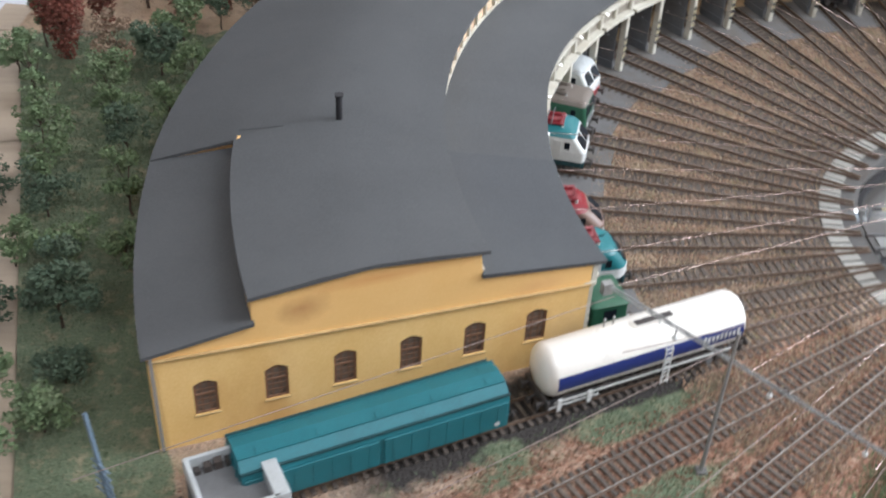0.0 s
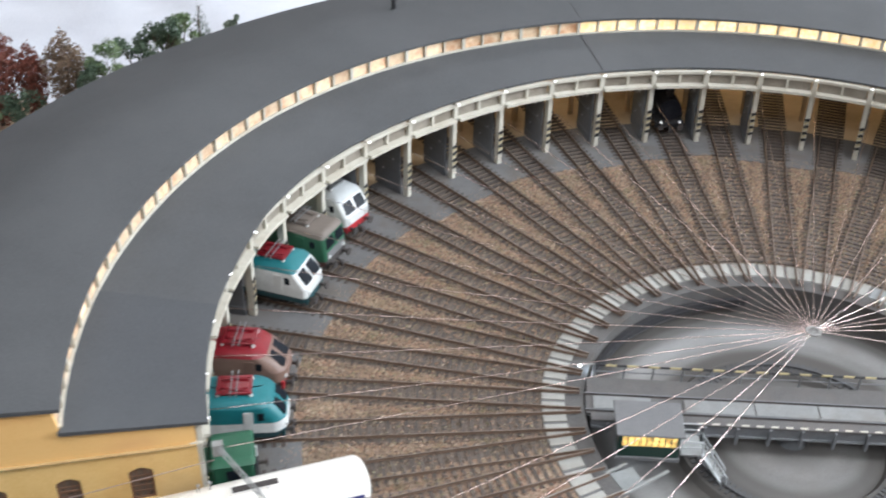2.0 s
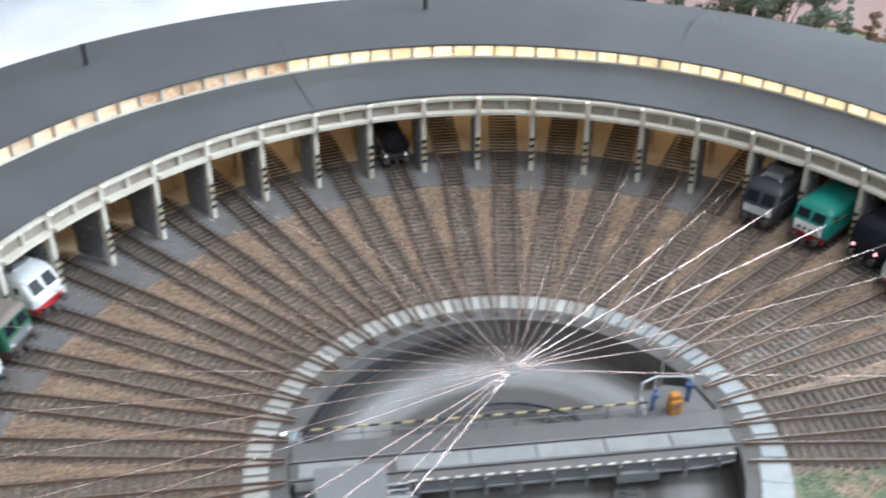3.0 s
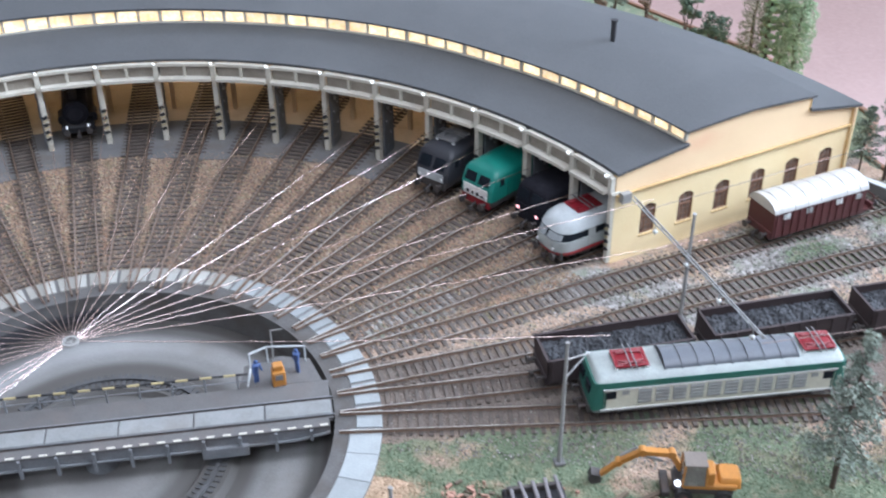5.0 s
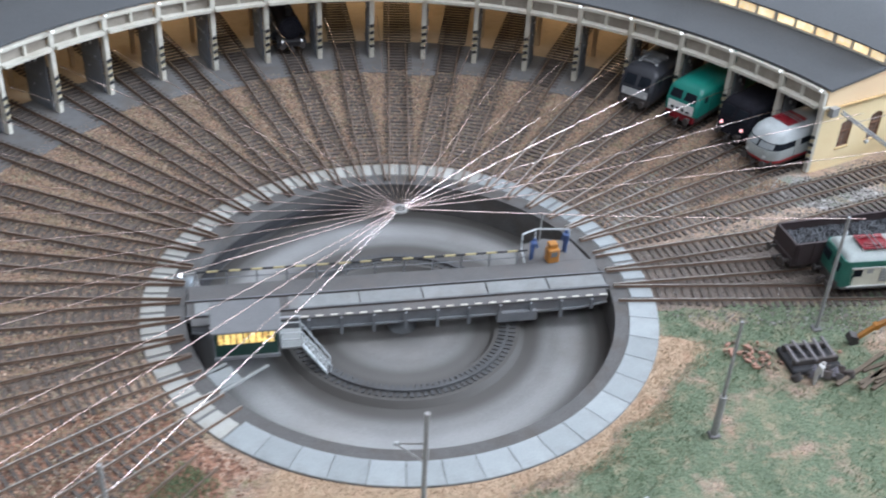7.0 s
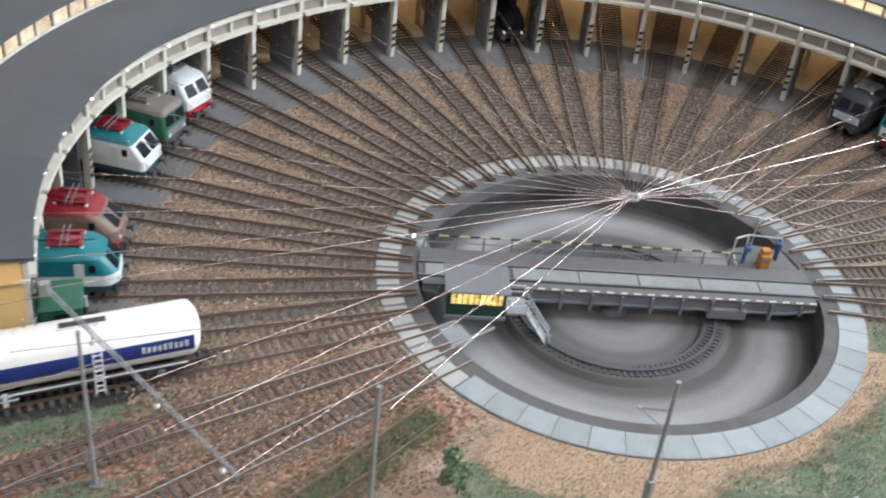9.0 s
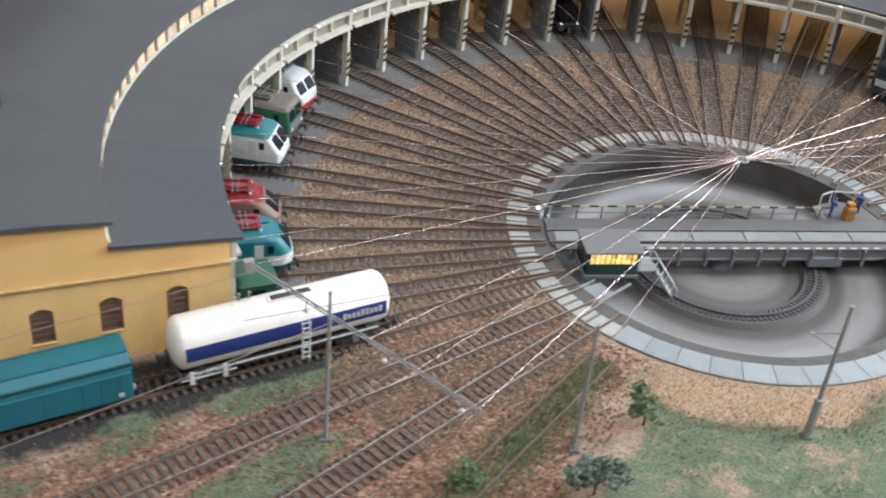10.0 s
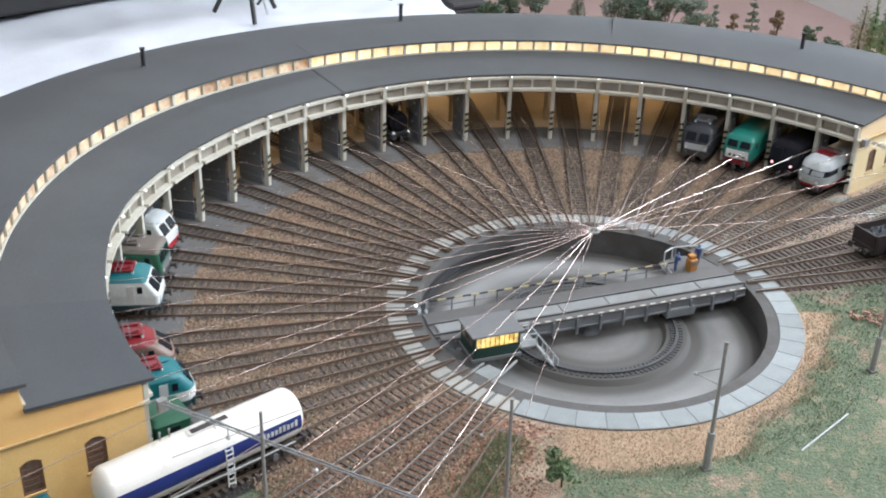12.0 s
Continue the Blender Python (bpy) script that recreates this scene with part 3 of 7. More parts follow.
# ---- hall ----
def hall():
    b = B()
    box(b, -1000, 3000, -930, 14000, 18000, 30)
    solid("floor", b, M_FLOOR, "pinkish smooth hall floor", "floor", "structure")
    for n, x, y, sx, sy in (("wall_north", 0, 9050, 16200, 100), ("wall_south", 0, -6050, 16200, 100), ("wall_west", -5050, 3000, 100, 18000)):
        b = B()
        box(b, x, y, -900, sx, sy, 2850)
        solid(n, b, M_HALL, "plain pale painted hall wall", "wall", "structure")
    b = B()
    for y, sy, z, sz in ((3000, 18000, -900, 1400), (-3150, 5700, 500, 1200), (6650, 10700, 500, 1200), (3000, 18000, 1700, 250)):
        box(b, 3050, y, z, 100, sy, sz)
    solid("wall_east", b, M_HALL, "plain pale hall wall with a wide window", "wall", "structure")
    win = thing("window_1", 3040, 500, 500, 0, "wide daylight window of the hall", "window", kind="structure")
    for i in range(3):
        b = B()
        box(b, 0, -775 + i * 775, 0, 60, 50, 1200)
        part("window_frame", b, M_GREYL, win)
    b = B()
    box(b, 0, 0, 0, 90, 1600, 40)
    part("window_sill", b, M_GREYL, win)
    b = B()
    box(b, 0, 3000, 1950, 16200, 18200, 60)
    solid("ceiling", b, M_HALL, "plain pale hall ceiling", "ceiling", "structure")


hall()

BOARD = [(-880, 392), (-760, 418), (-640, 402), (-520, 520), (-330, 650), (-100, 715), (140, 735), (290, 740), (520, 690), (640, 490), (662, 426), (697, 335), (652, 268), (664, 212), (800, 100), (800, -29),
         (80, -303), (-660, -585), (-748, -255), (-837, 143), (-886, 340)]


def inside_distance(a):
    """Distance from the centre to the board's edge along the angle a."""
    dx, dy = math.cos(radians(a)), math.sin(radians(a))
    best = 1e9
    for (x1, y1), (x2, y2) in zip(BOARD, BOARD[1:] + BOARD[:1]):
        ex, ey = x2 - x1, y2 - y1
        den = dx * ey - dy * ex
        if abs(den) < 1e-9:
            continue
        s, u = (x1 * ey - y1 * ex) / den, (x1 * dy - y1 * dx) / den
        if s > 0 and -1e-6 <= u <= 1 + 1e-6:
            best = min(best, s)
    return best


def smooth01(v, lo, hi):
    v = min(max((v - lo) / (hi - lo), 0), 1)
    return v * v * (3 - 2 * v)


def blob(x, y, cx, cy, r):
    return 1 - smooth01(math.hypot(x - cx, y - cy), 0.55 * r, 1.25 * r)


TRACKS_OUT = [(201.7, 700), (210.2, 640), (218.6, 560), (16.2, 690), (8.3, 300), (0.9, 300), (-6.0, 300)]


def zones(x, y):
    """How much grass, sand and grey gravel lies at a place."""
    r, a = math.hypot(x, y), math.degrees(math.atan2(y, x)) % 360
    n = noise.noise((x * 0.02, y * 0.02, 0.3)) * 0.5
    grass = sand = gravel = red = 0.0
    if r > 700 and a < 200:
        grass = 1.0 + n * 0.4
        if y > 330 and x < -600:
            sand, grass = 0.8, 0.15 + n
        if 60 < a < 120:
            grass = 0.5
    if 200 < a < 232 and r > 200:
        off = min(abs(((a - t) % 360 + 180) % 360 - 180) * r / 57.3 for t, _ in TRACKS_OUT[:3])
        grass = 0.8 * smooth01(off, 13, 22) * smooth01(r, 250, 400) + n
        if a > 219 and r > 230:
            grass = max(grass, 0.25 + n)
    if 222 < a < 340:
        d = r - 186
        w = 19 + 15 * math.sin(radians(a * 3.1 + 40)) + 40 * n
        sand = 0.9 * (1 - smooth01(d, w, w + 26)) * smooth01(a + 8 * n, 233, 241)
        grass = 0.85 * smooth01(d, w - 12, w + 12) * smooth01(a + 14 * n - 0.02 * d, 228, 238) + 0.45 * n
        grass = max(grass, (0.5 + n) * (1 - smooth01(abs(a - 227.5) * r / 57.3, 9, 22)) * smooth01(r, 205, 240))
    if a >= 340 or a < 19.2:
        far = smooth01(r, 270, 420)
        gravel = 0.55 + 0.3 * far + n - 0.5 * (1 - smooth01(abs(y - 4), 36, 54))
        if y > 50 and r > 380:
            sand, grass = 0.35 + n, 0.30 + 0.35 * smooth01(r, 450, 560) + n
        if a >= 340 and y < -36:
            gravel, grass = 0.5, 0.85 - 0.1 * smooth01(x, 370, 450) + n
        if y < -60:
            grass, sand = 0.95 - 0.15 * smooth01(x, 350, 430) + n, 0.4 * blob(x, y, 236, -98, 34)
    if 19.2 < a < 90 and 190 < r < 400:
        gravel = 0.75 * (1 - smooth01(a, 22, 62)) + n * 0.8
    if 200 < a < 238 and r > 190:
        red = 0.72 * smooth01(a, 200, 207) * (1 - smooth01(a, 231, 238)) + n * 0.8
    if a > 340 and y < -60:
        red = 0.5 * blob(x, y, 243, -98, 36)
    return max(grass, 0), max(sand, 0), max(gravel, 0), max(red, 0)


def ground():
    """One sheet from the pit's rim to the board's edge."""
    steps, radii = 240, [170, 184, 188, 196, 206] + [206 + 8.0 * i for i in range(1, 110)]
    bm = B()
    layer = bm.loops.layers.color.new("zone")
    rows = []
    for i in range(steps):
        a = 360 * i / steps
        far = inside_distance(a)
        row = []
        for j, r in enumerate(radii):
            q = min(r, far)
            x, y, _ = P(q, a)
            z = 0.0
            if r > 196 and not (355 < r < 700 and (a > 17 and a < 200)):
                z = noise.noise((x * 0.03, y * 0.03, 7)) * 1.1 + noise.noise((x * 0.11, y * 0.11, 3)) * 0.5 - 0.5
                if 236 < a < 330 and r > 240:
                    z += 2.0 * noise.noise((x * 0.012, y * 0.012, 1)) + 1
            row.append(bm.verts.new((x, y, z if r > 188 else -0.6)))
        rows.append(row)
    tone = {}
    for i in range(steps):
        p, q = rows[i], rows[(i + 1) % steps]
        for j in range(len(radii) - 1):
            vs = (p[j], p[j + 1], q[j + 1], q[j])
            if (vs[0].co - vs[1].co).length < 0.01 and (vs[2].co - vs[3].co).length < 0.01:
                continue
            face = bm.faces.new(vs)
            face.smooth = True
            for lp in face.loops:
                v = lp.vert
                if v not in tone:
                    tone[v] = zones(v.co.x, v.co.y)
                lp[layer] = tone[v]
    ob = solid("ground", bm, M_GROUND, "brown earth, sand and grass of a model railway board", "ground", "structure")
    # the board under it and its wooden edging
    bm = B()
    inner = [(x * 0.9985, y * 0.9985) for x, y in BOARD]
    prism(bm, inner, Matrix.Translation((0, 0, -75)), 45)
    base = thing("layout_board", 0, 0, 0, 0, "wooden base board of the model railway with pale edging", "base board", kind="structure")
    part("board", bm, M_BASE, base)
    for (x1, y1), (x2, y2) in zip(BOARD, BOARD[1:] + BOARD[:1]):
        bm = B()
        d = Vector((x2 - x1, y2 - y1, 0))
        nrm = Vector((d.y, -d.x, 0)).normalized() * 5
        out = nrm if nrm.dot(Vector((x1, y1, 0))) > 0 else -nrm
        w = 5 if not (x1 < -740 and y1 < 500 and x2 < -640) else 34
        mid = Vector((x1 + x2, y1 + y2, 0)) / 2 + out.normalized() * (w / 2 + 0.3)
        box(bm, mid.x, mid.y, -78, d.length + 3, w, 80 if w == 5 else 74, math.degrees(math.atan2(d.y, d.x)), bevel=0.8)
        part("edging", bm, M_OFFW if y1 == -29 else (M_TRIM if y1 < -29 or x1 < -640 else M_WINFRAME), base)


ground()


# ---- turntable pit ----
def pit_material():
    """Grey pit floor, worn in rings about the middle, with the bridge's shade painted at the centre."""
    m = M_PITFL
    n, l = m.node_tree.nodes, m.node_tree.links
    bsdf = n["Principled BSDF"]
    co = n.new("ShaderNodeTexCoord")
    ln = n.new("ShaderNodeVectorMath")
    ln.operation = "LENGTH"
    l.new(co.outputs["Object"], ln.inputs[0])
    t = n.new("ShaderNodeTexNoise")
    t.noise_dimensions = "1D"
    t.inputs["Scale"].default_value, t.inputs["Detail"].default_value = 27, 1.4
    l.new(ln.outputs["Value"], t.inputs["W"])
    r = n.new("ShaderNodeMapRange")
    r.inputs["From Min"].default_value, r.inputs["From Max"].default_value = 0.40, 0.62
    l.new(t.outputs[0], r.inputs[0])
    # swept pale and dirty dark belts at set distances from the pivot
    ramp = n.new("ShaderNodeValToRGB")
    ramp.color_ramp.interpolation = "EASE"
    # the innermost stops paint the bridge's shade into the floor
    stops = ((0.0, 0.35), (0.20, 0.25), (0.33, 0.05), (0.41, 0.6), (0.52, 1.0), (0.64, 0.95), (0.71, 0.25), (0.82, 0.0), (0.91, 0.55), (0.96, 1.0))
    for i, (at, dirt_and_shade) in enumerate(stops):
        e = ramp.color_ramp.elements[i] if i < 2 else ramp.color_ramp.elements.new(at)
        e.position, e.color = at, (dirt_and_shade, dirt_and_shade, dirt_and_shade, 1)
    far = n.new("ShaderNodeMath")
    far.operation = "DIVIDE"
    far.inputs[1].default_value = 0.158
    l.new(ln.outputs["Value"], far.inputs[0])
    l.new(far.outputs[0], ramp.inputs[0])
    both = n.new("ShaderNodeMath")
    both.operation = "MULTIPLY_ADD"
    both.inputs[1].default_value = 0.38
    l.new(r.outputs[0], both.inputs[0])
    half = n.new("ShaderNodeMath")
    half.operation = "MULTIPLY"
    half.inputs[1].default_value = 0.92
    l.new(ramp.outputs[0], half.inputs[0])
    l.new(half.outputs[0], both.inputs[2])
    x = n.new("ShaderNodeMix")
    x.data_type = "RGBA"
    l.new(both.outputs[0], x.inputs[0])
    l.new(bsdf.inputs["Base Color"].links[0].from_socket, x.inputs[6])
    x.inputs[7].default_value = (0.066, 0.062, 0.057, 1)
    l.new(x.outputs[2], bsdf.inputs["Base Color"])


pit_material()
PIT_Z = -27


def pit():
    pitob = thing("turntable_pit", 0, 0, 0, 0, "round grey turntable pit with a pale stone rim", "pit", kind="structure")
    bm = B()
    sweep(bm, [(2, PIT_Z - 3), (157, PIT_Z - 3), (157, PIT_Z - 0.2), (148, PIT_Z), (120, PIT_Z + 0.4), (91, PIT_Z + 1.5), (87, PIT_Z + 5.5), (69, PIT_Z + 5.5), (66, PIT_Z + 1.4), (40, PIT_Z + 1.8), (2, PIT_Z + 1)], 0, 360, 120)
    part("pit_floor", bm, M_PITFL, pitob, smooth=30)
    bm = B()
    sweep(bm, [(155, PIT_Z - 1), (160, PIT_Z - 1), (160, 0.2), (155, -0.6)], 0, 360, 144)
    part("pit_wall", bm, M_KERB, pitob, smooth=30)
    bm = B()
    sweep(bm, [(154.2, -1.5), (168, -1.5), (168, 0.5), (154.2, 0.2)], 0, 360, 144)
    part("rim_kerb", bm, M_KERB, pitob, "dark grey concrete kerb", smooth=30)
    bm = B()
    sweep(bm, [(77, PIT_Z + 5), (79.5, PIT_Z + 5), (79.5, PIT_Z + 8), (77, PIT_Z + 8)], 0, 360, 120)
    part("pit_rail", bm, M_RIM, pitob, "steel running rail", smooth=30)
    bm = B()
    for i in range(108):
        a = i * 360 / 108
        x, y, _ = P(78, a)
        box(bm, x, y, PIT_Z + 4.5, 12, 2.4, 1.9, a)
    part("sleepers", bm, M_RIM, pitob, kind="stuff")
    bm = B()
    for i in range(150):
        a = 95 + i * 130 / 150
        x, y, _ = P(151.5, a)
        box(bm, x, y, PIT_Z + 12, 4, 2.2, 4, a)
    sweep(bm, [(149, PIT_Z + 9), (154.5, PIT_Z + 9), (154.5, PIT_Z + 12), (149, PIT_Z + 12)], 95, 225, 60)
    part("toothed_rack", bm, M_DARK, pitob, "dark toothed ring on the pit wall")
    # rim: stone blocks between the tracks in the north, large slabs in the south
    bm = B()
    sweep(bm, [(168, -1.5), (185.5, -1.5), (185.5, 0.1), (168, 0.1)], 0, 360, 144)
    part("rim_bed", bm, M_CONC, pitob, smooth=30)

    def slab(half, z, inner, base):
        c = B()
        sweep(c, [(inner, base), (185.2, base), (185.2, z - 0.25), (184.9, z), (inner + 0.3, z), (inner, z - 0.25)], -half, half, 4)
        return c

    bm = B()
    sweep(bm, [(139, -1.4), (156, -1.4), (156, 0.6), (139, 0.6)], 206.5, 212.8, 4)
    part("landing_plate", bm, M_SLAB, pitob, "pale plate reaching over the pit")
    for a0, r_in in ((213.6, 118), (205.8, 140)):
        bm = B()
        bar(bm, P(158, a0, -0.2), P(r_in, a0 - 1.2, -0.2), 1.7, 1.4)
        part("landing_beam", bm, M_LOUVRE, pitob, "pale grey beam")
    first = {}
    for i in range(48):
        a = post_angle(0) + i * 7.5
        ang = a % 360
        south = 228 < ang < 352
        east = ang > 352 or ang < 60
        key = "s" if south else ("e" if east else "n")
        turn = pose(0, 0, 0, 0, 0, a)
        if key not in first:
            first[key] = part("rim_slab", slab(3.66 if south else 3.3, 1.0, 164.4 if south else 168.4, 0.6 if south else 0.12), M_SLABN if key == "n" else M_SLAB, pitob, m=turn)
        else:
            ob = new("rim_slab", first[key].data)
            ob.parent = pitob
            ob.matrix_basis = turn


pit()


# ---- tracks ----
def rail_profile():
    return [(-0.8, 0), (0.8, 0), (0.8, 0.3), (0.25, 0.6), (0.25, 1.5), (0.38, 1.7), (0.38, 2.2), (-0.38, 2.2), (-0.38, 1.7), (-0.25, 1.5), (-0.25, 0.6), (-0.8, 0.3)]


def lay_track(points, label, pale=False, first_sleeper=32, group="radial tracks", shed_track=False, bright=False):
    """A track along the points: two rails and a row of sleepers under them."""
    ob = thing("railway_track", 0, 0, 0, 0, label, "railway track", group, "structure")
    pts = [Vector((*p, 0)) for p in points]
    normals = []
    for i in range(len(pts)):
        d = pts[min(i + 1, len(pts) - 1)] - pts[max(i - 1, 0)]
        d.normalize()
        normals.append(Vector((-d.y, d.x, 0)))
    for side in (-1, 1):
        bm = B()
        rings = []
        for p, nr in zip(pts, normals):
            c = p + nr * side * 8.6
            rings.append([c + nr * u + Vector((0, 0, 1.5 + v)) for u, v in rail_profile()])
        loft(bm, rings)
        bm.faces.ensure_lookup_table()
        for f in bm.faces:
            if min(v.co.z for v in f.verts) > 3.15:
                f.material_index = 1
        part("rail", bm, [M_RAIL, M_RAILB if bright else M_RAILTOP], ob)
    bm, inner = B(), B()
    run, step = 0.0, 6.6
    for i in range(len(pts) - 1):
        seg = pts[i + 1] - pts[i]
        n = seg.length
        while run < n:
            p = pts[i] + seg * (run / n)
            s = (p - pts[0]).length
            if s >= first_sleeper:
                wide = 28.5 if p.length > 235 else 20 + 8.5 * (p.length - 185) / 50
                # stall tracks take the darker sleepers beyond 366 mm from the centre
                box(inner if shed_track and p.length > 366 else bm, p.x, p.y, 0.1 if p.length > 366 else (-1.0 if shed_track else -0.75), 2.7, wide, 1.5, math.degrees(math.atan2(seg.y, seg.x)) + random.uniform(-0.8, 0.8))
            run += step
        run -= n
    part("sleepers", bm, M_SLEEPER_L, ob, kind="stuff")
    if shed_track:
        part("sleepers", inner, M_SLEEPER, ob, "darker sleepers at the shed end", kind="stuff")
    else:
        inner.free()
    return ob


def radial(a, r0=157.5, r1=690.0, n=2):
    return [P(r0 + (r1 - r0) * i / (n - 1), a)[:2] for i in range(n)]


STALLS = range(-13, 11)
for k in STALLS:
    a = post_angle(k + 0.5)
    if k == 10:
        a += 0.6
    lay_track(radial(a, 157.5, 655 if k > 6 else 668), "dark-sleepered rails from the turntable into an engine stall", first_sleeper=29, shed_track=True, bright=k > 5)
lay_track(radial(201.7, 157.5, 730), "rails with dark sleepers beside the ochre shed wall", first_sleeper=29)
lay_track(radial(210.2, 157.5, 655), "rusty rails with brown sleepers on reddish ballast", True, 29, bright=True)
lay_track(radial(218.4, 157.5, 610), "bright rails with brown sleepers on reddish ballast", True, 29, bright=True)
lay_track(radial(16.2, 157.5, 712), "rails with brown sleepers beside the pale shed wall", True, 29, bright=True)


def bend(a, r1, dx, n=10):
    """Starts along the angle a and bends until it runs eastward."""
    pts = radial(a, 157.5, r1, 3)
    x, y = pts[-1]
    for i in range(1, n + 1):
        u = i / n
        s = math.tan(radians(a)) * (1 - u * 0.5)
        x += dx / n
        y += dx / n * s
        pts.append((x, y))
    return pts


lay_track(radial(8.0, 157.5, 300, 3) + [(360, 60), (429, 79), (537, 102), (640, 124), (735, 143)], "rails curving behind the coal wagons", True, 29, bright=True)
lay_track(radial(0.9, 157.5, 300, 3) + [(400, 13), (500, 21), (620, 30), (780, 44)], "rails under the coal wagons", True, 29, bright=True)
lay_track(bend(-6.0, 300, 470), "rails under the green and cream locomotive", True, 29, bright=True)
lay_track(radial(227.0, 205, 430), "overgrown old rails in a weedy strip", True, 9999)

# ---- engine shed: a half ring of 24 stalls ----
W_END, E_END = 197.3, 19.6
# plan radii of the shed at a few angles: the half ring opens a little towards the west
PLAN = {
    "front": ((19, 401), (30, 396), (45, 392), (60, 391), (75, 393), (90, 395), (105, 397), (120, 401), (135, 404), (150, 411), (165, 419), (180, 420), (199, 419)),
    "step": ((19, 467), (30, 457), (45, 452), (60, 454), (75, 455), (90, 460), (105, 465), (120, 471), (135, 480), (150, 487), (165, 491), (180, 495), (199, 498)),
    "out": ((19, 645), (30, 641), (45, 637), (60, 638), (75, 640), (90, 643), (105, 651), (120, 660), (135, 665), (150, 673), (165, 683), (180, 694), (199, 704)),
}


def plan(key, a):
    """The radius of one of the shed's lines at the angle a."""
    if key == "eave":
        return plan("front", a) + 1.5 - 8.0 * smooth01(a, 150, 176)
    if key == "back" or not isinstance(key, str):
        f = 0.70 if key == "back" else key
        return plan("step", a) + f * (plan("out", a) - plan("step", a))
    rows = PLAN[key]
    for (a0, r0), (a1, r1) in zip(rows, rows[1:]):
        if a <= a1:
            break
    t = (a - a0) / (a1 - a0)
    return r0 + (r1 - r0) * t


def lift(z, a):
    """The upper roof sinks towards the eastern end wall."""
    return z + (z - 91) / 25 * 8.0 * ((a - 110) / 90) * (0.5 if a > 110 else 1.0) if z > 91 else z


def arc(bm, prof, a0, a1, steps):
    """Sweeps a profile of (line, offset, height) along the shed's curve."""
    rings = []
    for i in range(steps + 1):
        an = a0 + (a1 - a0) * i / steps
        rings.append([P(plan(key, an) + off, an, lift(z(an) if callable(z) else z, an)) for key, off, z in prof])
    loft(bm, rings)


def shed():
    ob = thing("engine_shed", 0, 0, 0, 0, "half-round engine shed with grey felt roof and ochre walls", "building", kind="structure")
    # the rear of the roof steps down near both end walls and runs on in one slope between them
    def sinking(high, low):
        """A height near the western wall that fades to the plain slope's height away from the end walls."""
        return lambda an: low + (high - low) * max(1 - smooth01(an, 24, 62), smooth01(an, 181.2, 181.4))

    stepped = [("step", -3, 107.0), (0.18, 0, 111.0), (0.345, 0, 112.8), (0.5, 0, 111.2), ("back", 2, sinking(107.0, 99.4)), ("back", 2, sinking(104.8, 97.2)), (0.345, 0, 110.4), ("step", -3, 104.8)]
    sloped = [("step", -3, 107.0), (0.18, 0, 110.6), (0.345, 0, 111.2), (0.52, 0, 107.4), (0.75, 0, 97.0), ("out", 3, 83.0), ("out", 3, 80.6), (0.75, 0, 94.6), (0.345, 0, 108.8), ("step", -3, 104.8)]
    rear = [("back", -1, sinking(90.5, 98.4)), ("out", 3, sinking(81, 83)), ("out", 3, sinking(78.6, 80.6)), ("back", -1, sinking(88, 96))]
    for n, prof, a0, a1 in (("front_roof", [("eave", 0, 82.0), ("step", 1, 91.0), ("step", 1, 88.5), ("eave", 0, 79.9)], E_END - 0.25, W_END + 0.25),
                            ("upper_roof", stepped, E_END - 0.25, 62), ("upper_roof", sloped, 62, 181.3), ("upper_roof", stepped, 181.3, W_END + 0.25),
                            ("rear_roof", rear, E_END - 0.25, 62), ("rear_roof", rear, 181.3, W_END + 0.25)):
        bm = B()
        arc(bm, prof, a0, a1, max(10, int((a1 - a0) / 1.9)))
        part(n, bm, M_ROOF, ob, "dark grey felt roof", smooth=20)
    # felt seam across the roof between two halves of the shed
    bm = B()
    bar(bm, P(plan("front", 108.5) + 2, 108.5, 82.3), P(plan("step", 108.5) - 1, 108.5, 91.2), 0.6, 0.4)
    bar(bm, P(plan("step", 108.5) - 2, 108.5, 107.1), P(plan(0.18, 108.5), 108.5, 110.7), 0.7, 0.4)
    part("roof_seam", bm, M_RIM, ob)
    bm = B()
    arc(bm, [("eave", -0.4, 82.1), ("step", 0.4, 91.2), ("step", 0.4, 91.7), ("eave", -0.4, 82.6)], 181.5, W_END + 0.3, 12)
    part("felt_sheet", bm, M_ROOF2, ob, "newer felt sheet on the front roof", smooth=20)
    # edge of a felt sheet by the western chimney
    bm = B()
    bar(bm, P(plan(0.345, 181.3), 181.3, lift(112.9, 181.3)), P(plan("back", 181.5), 181.5, lift(107.2, 181.5)), 0.8, 0.5)
    part("felt_edge", bm, M_ROOF, ob)
    # back wall and its inner face
    bm = B()
    arc(bm, [("out", -5, 0), ("out", 0, 0), ("out", 0, 79.5), ("out", -5, 80)], E_END, W_END, 96)
    part("back_wall", bm, M_WALL, ob, smooth=20)
    bm = B()
    arc(bm, [("out", -9, 0), ("out", -6, 0), ("out", -6, 78), ("out", -9, 78)], E_END + 0.6, W_END - 0.6, 96)
    part("inner_lining", bm, M_INNER, ob, smooth=20)
    for a0, a1 in ((E_END, 62), (181.3, W_END)):
        bm = B()
        arc(bm, [("back", -2, 87), ("back", 0, 87), ("back", 0, sinking(106, 97)), ("back", -2, sinking(106, 97))], a0, a1, 24)
        part("rear_upstand", bm, M_WALL, ob, smooth=20)
    # floor inside
    bm = B()
    arc(bm, [("front", 36, 0.05), ("out", -6, 0.05), ("out", -6, 0.75), ("front", 36, 0.75)], E_END + 0.4, W_END - 0.4, 96)
    part("shed_floor", bm, M_TAN, ob, "tan sandy floor")
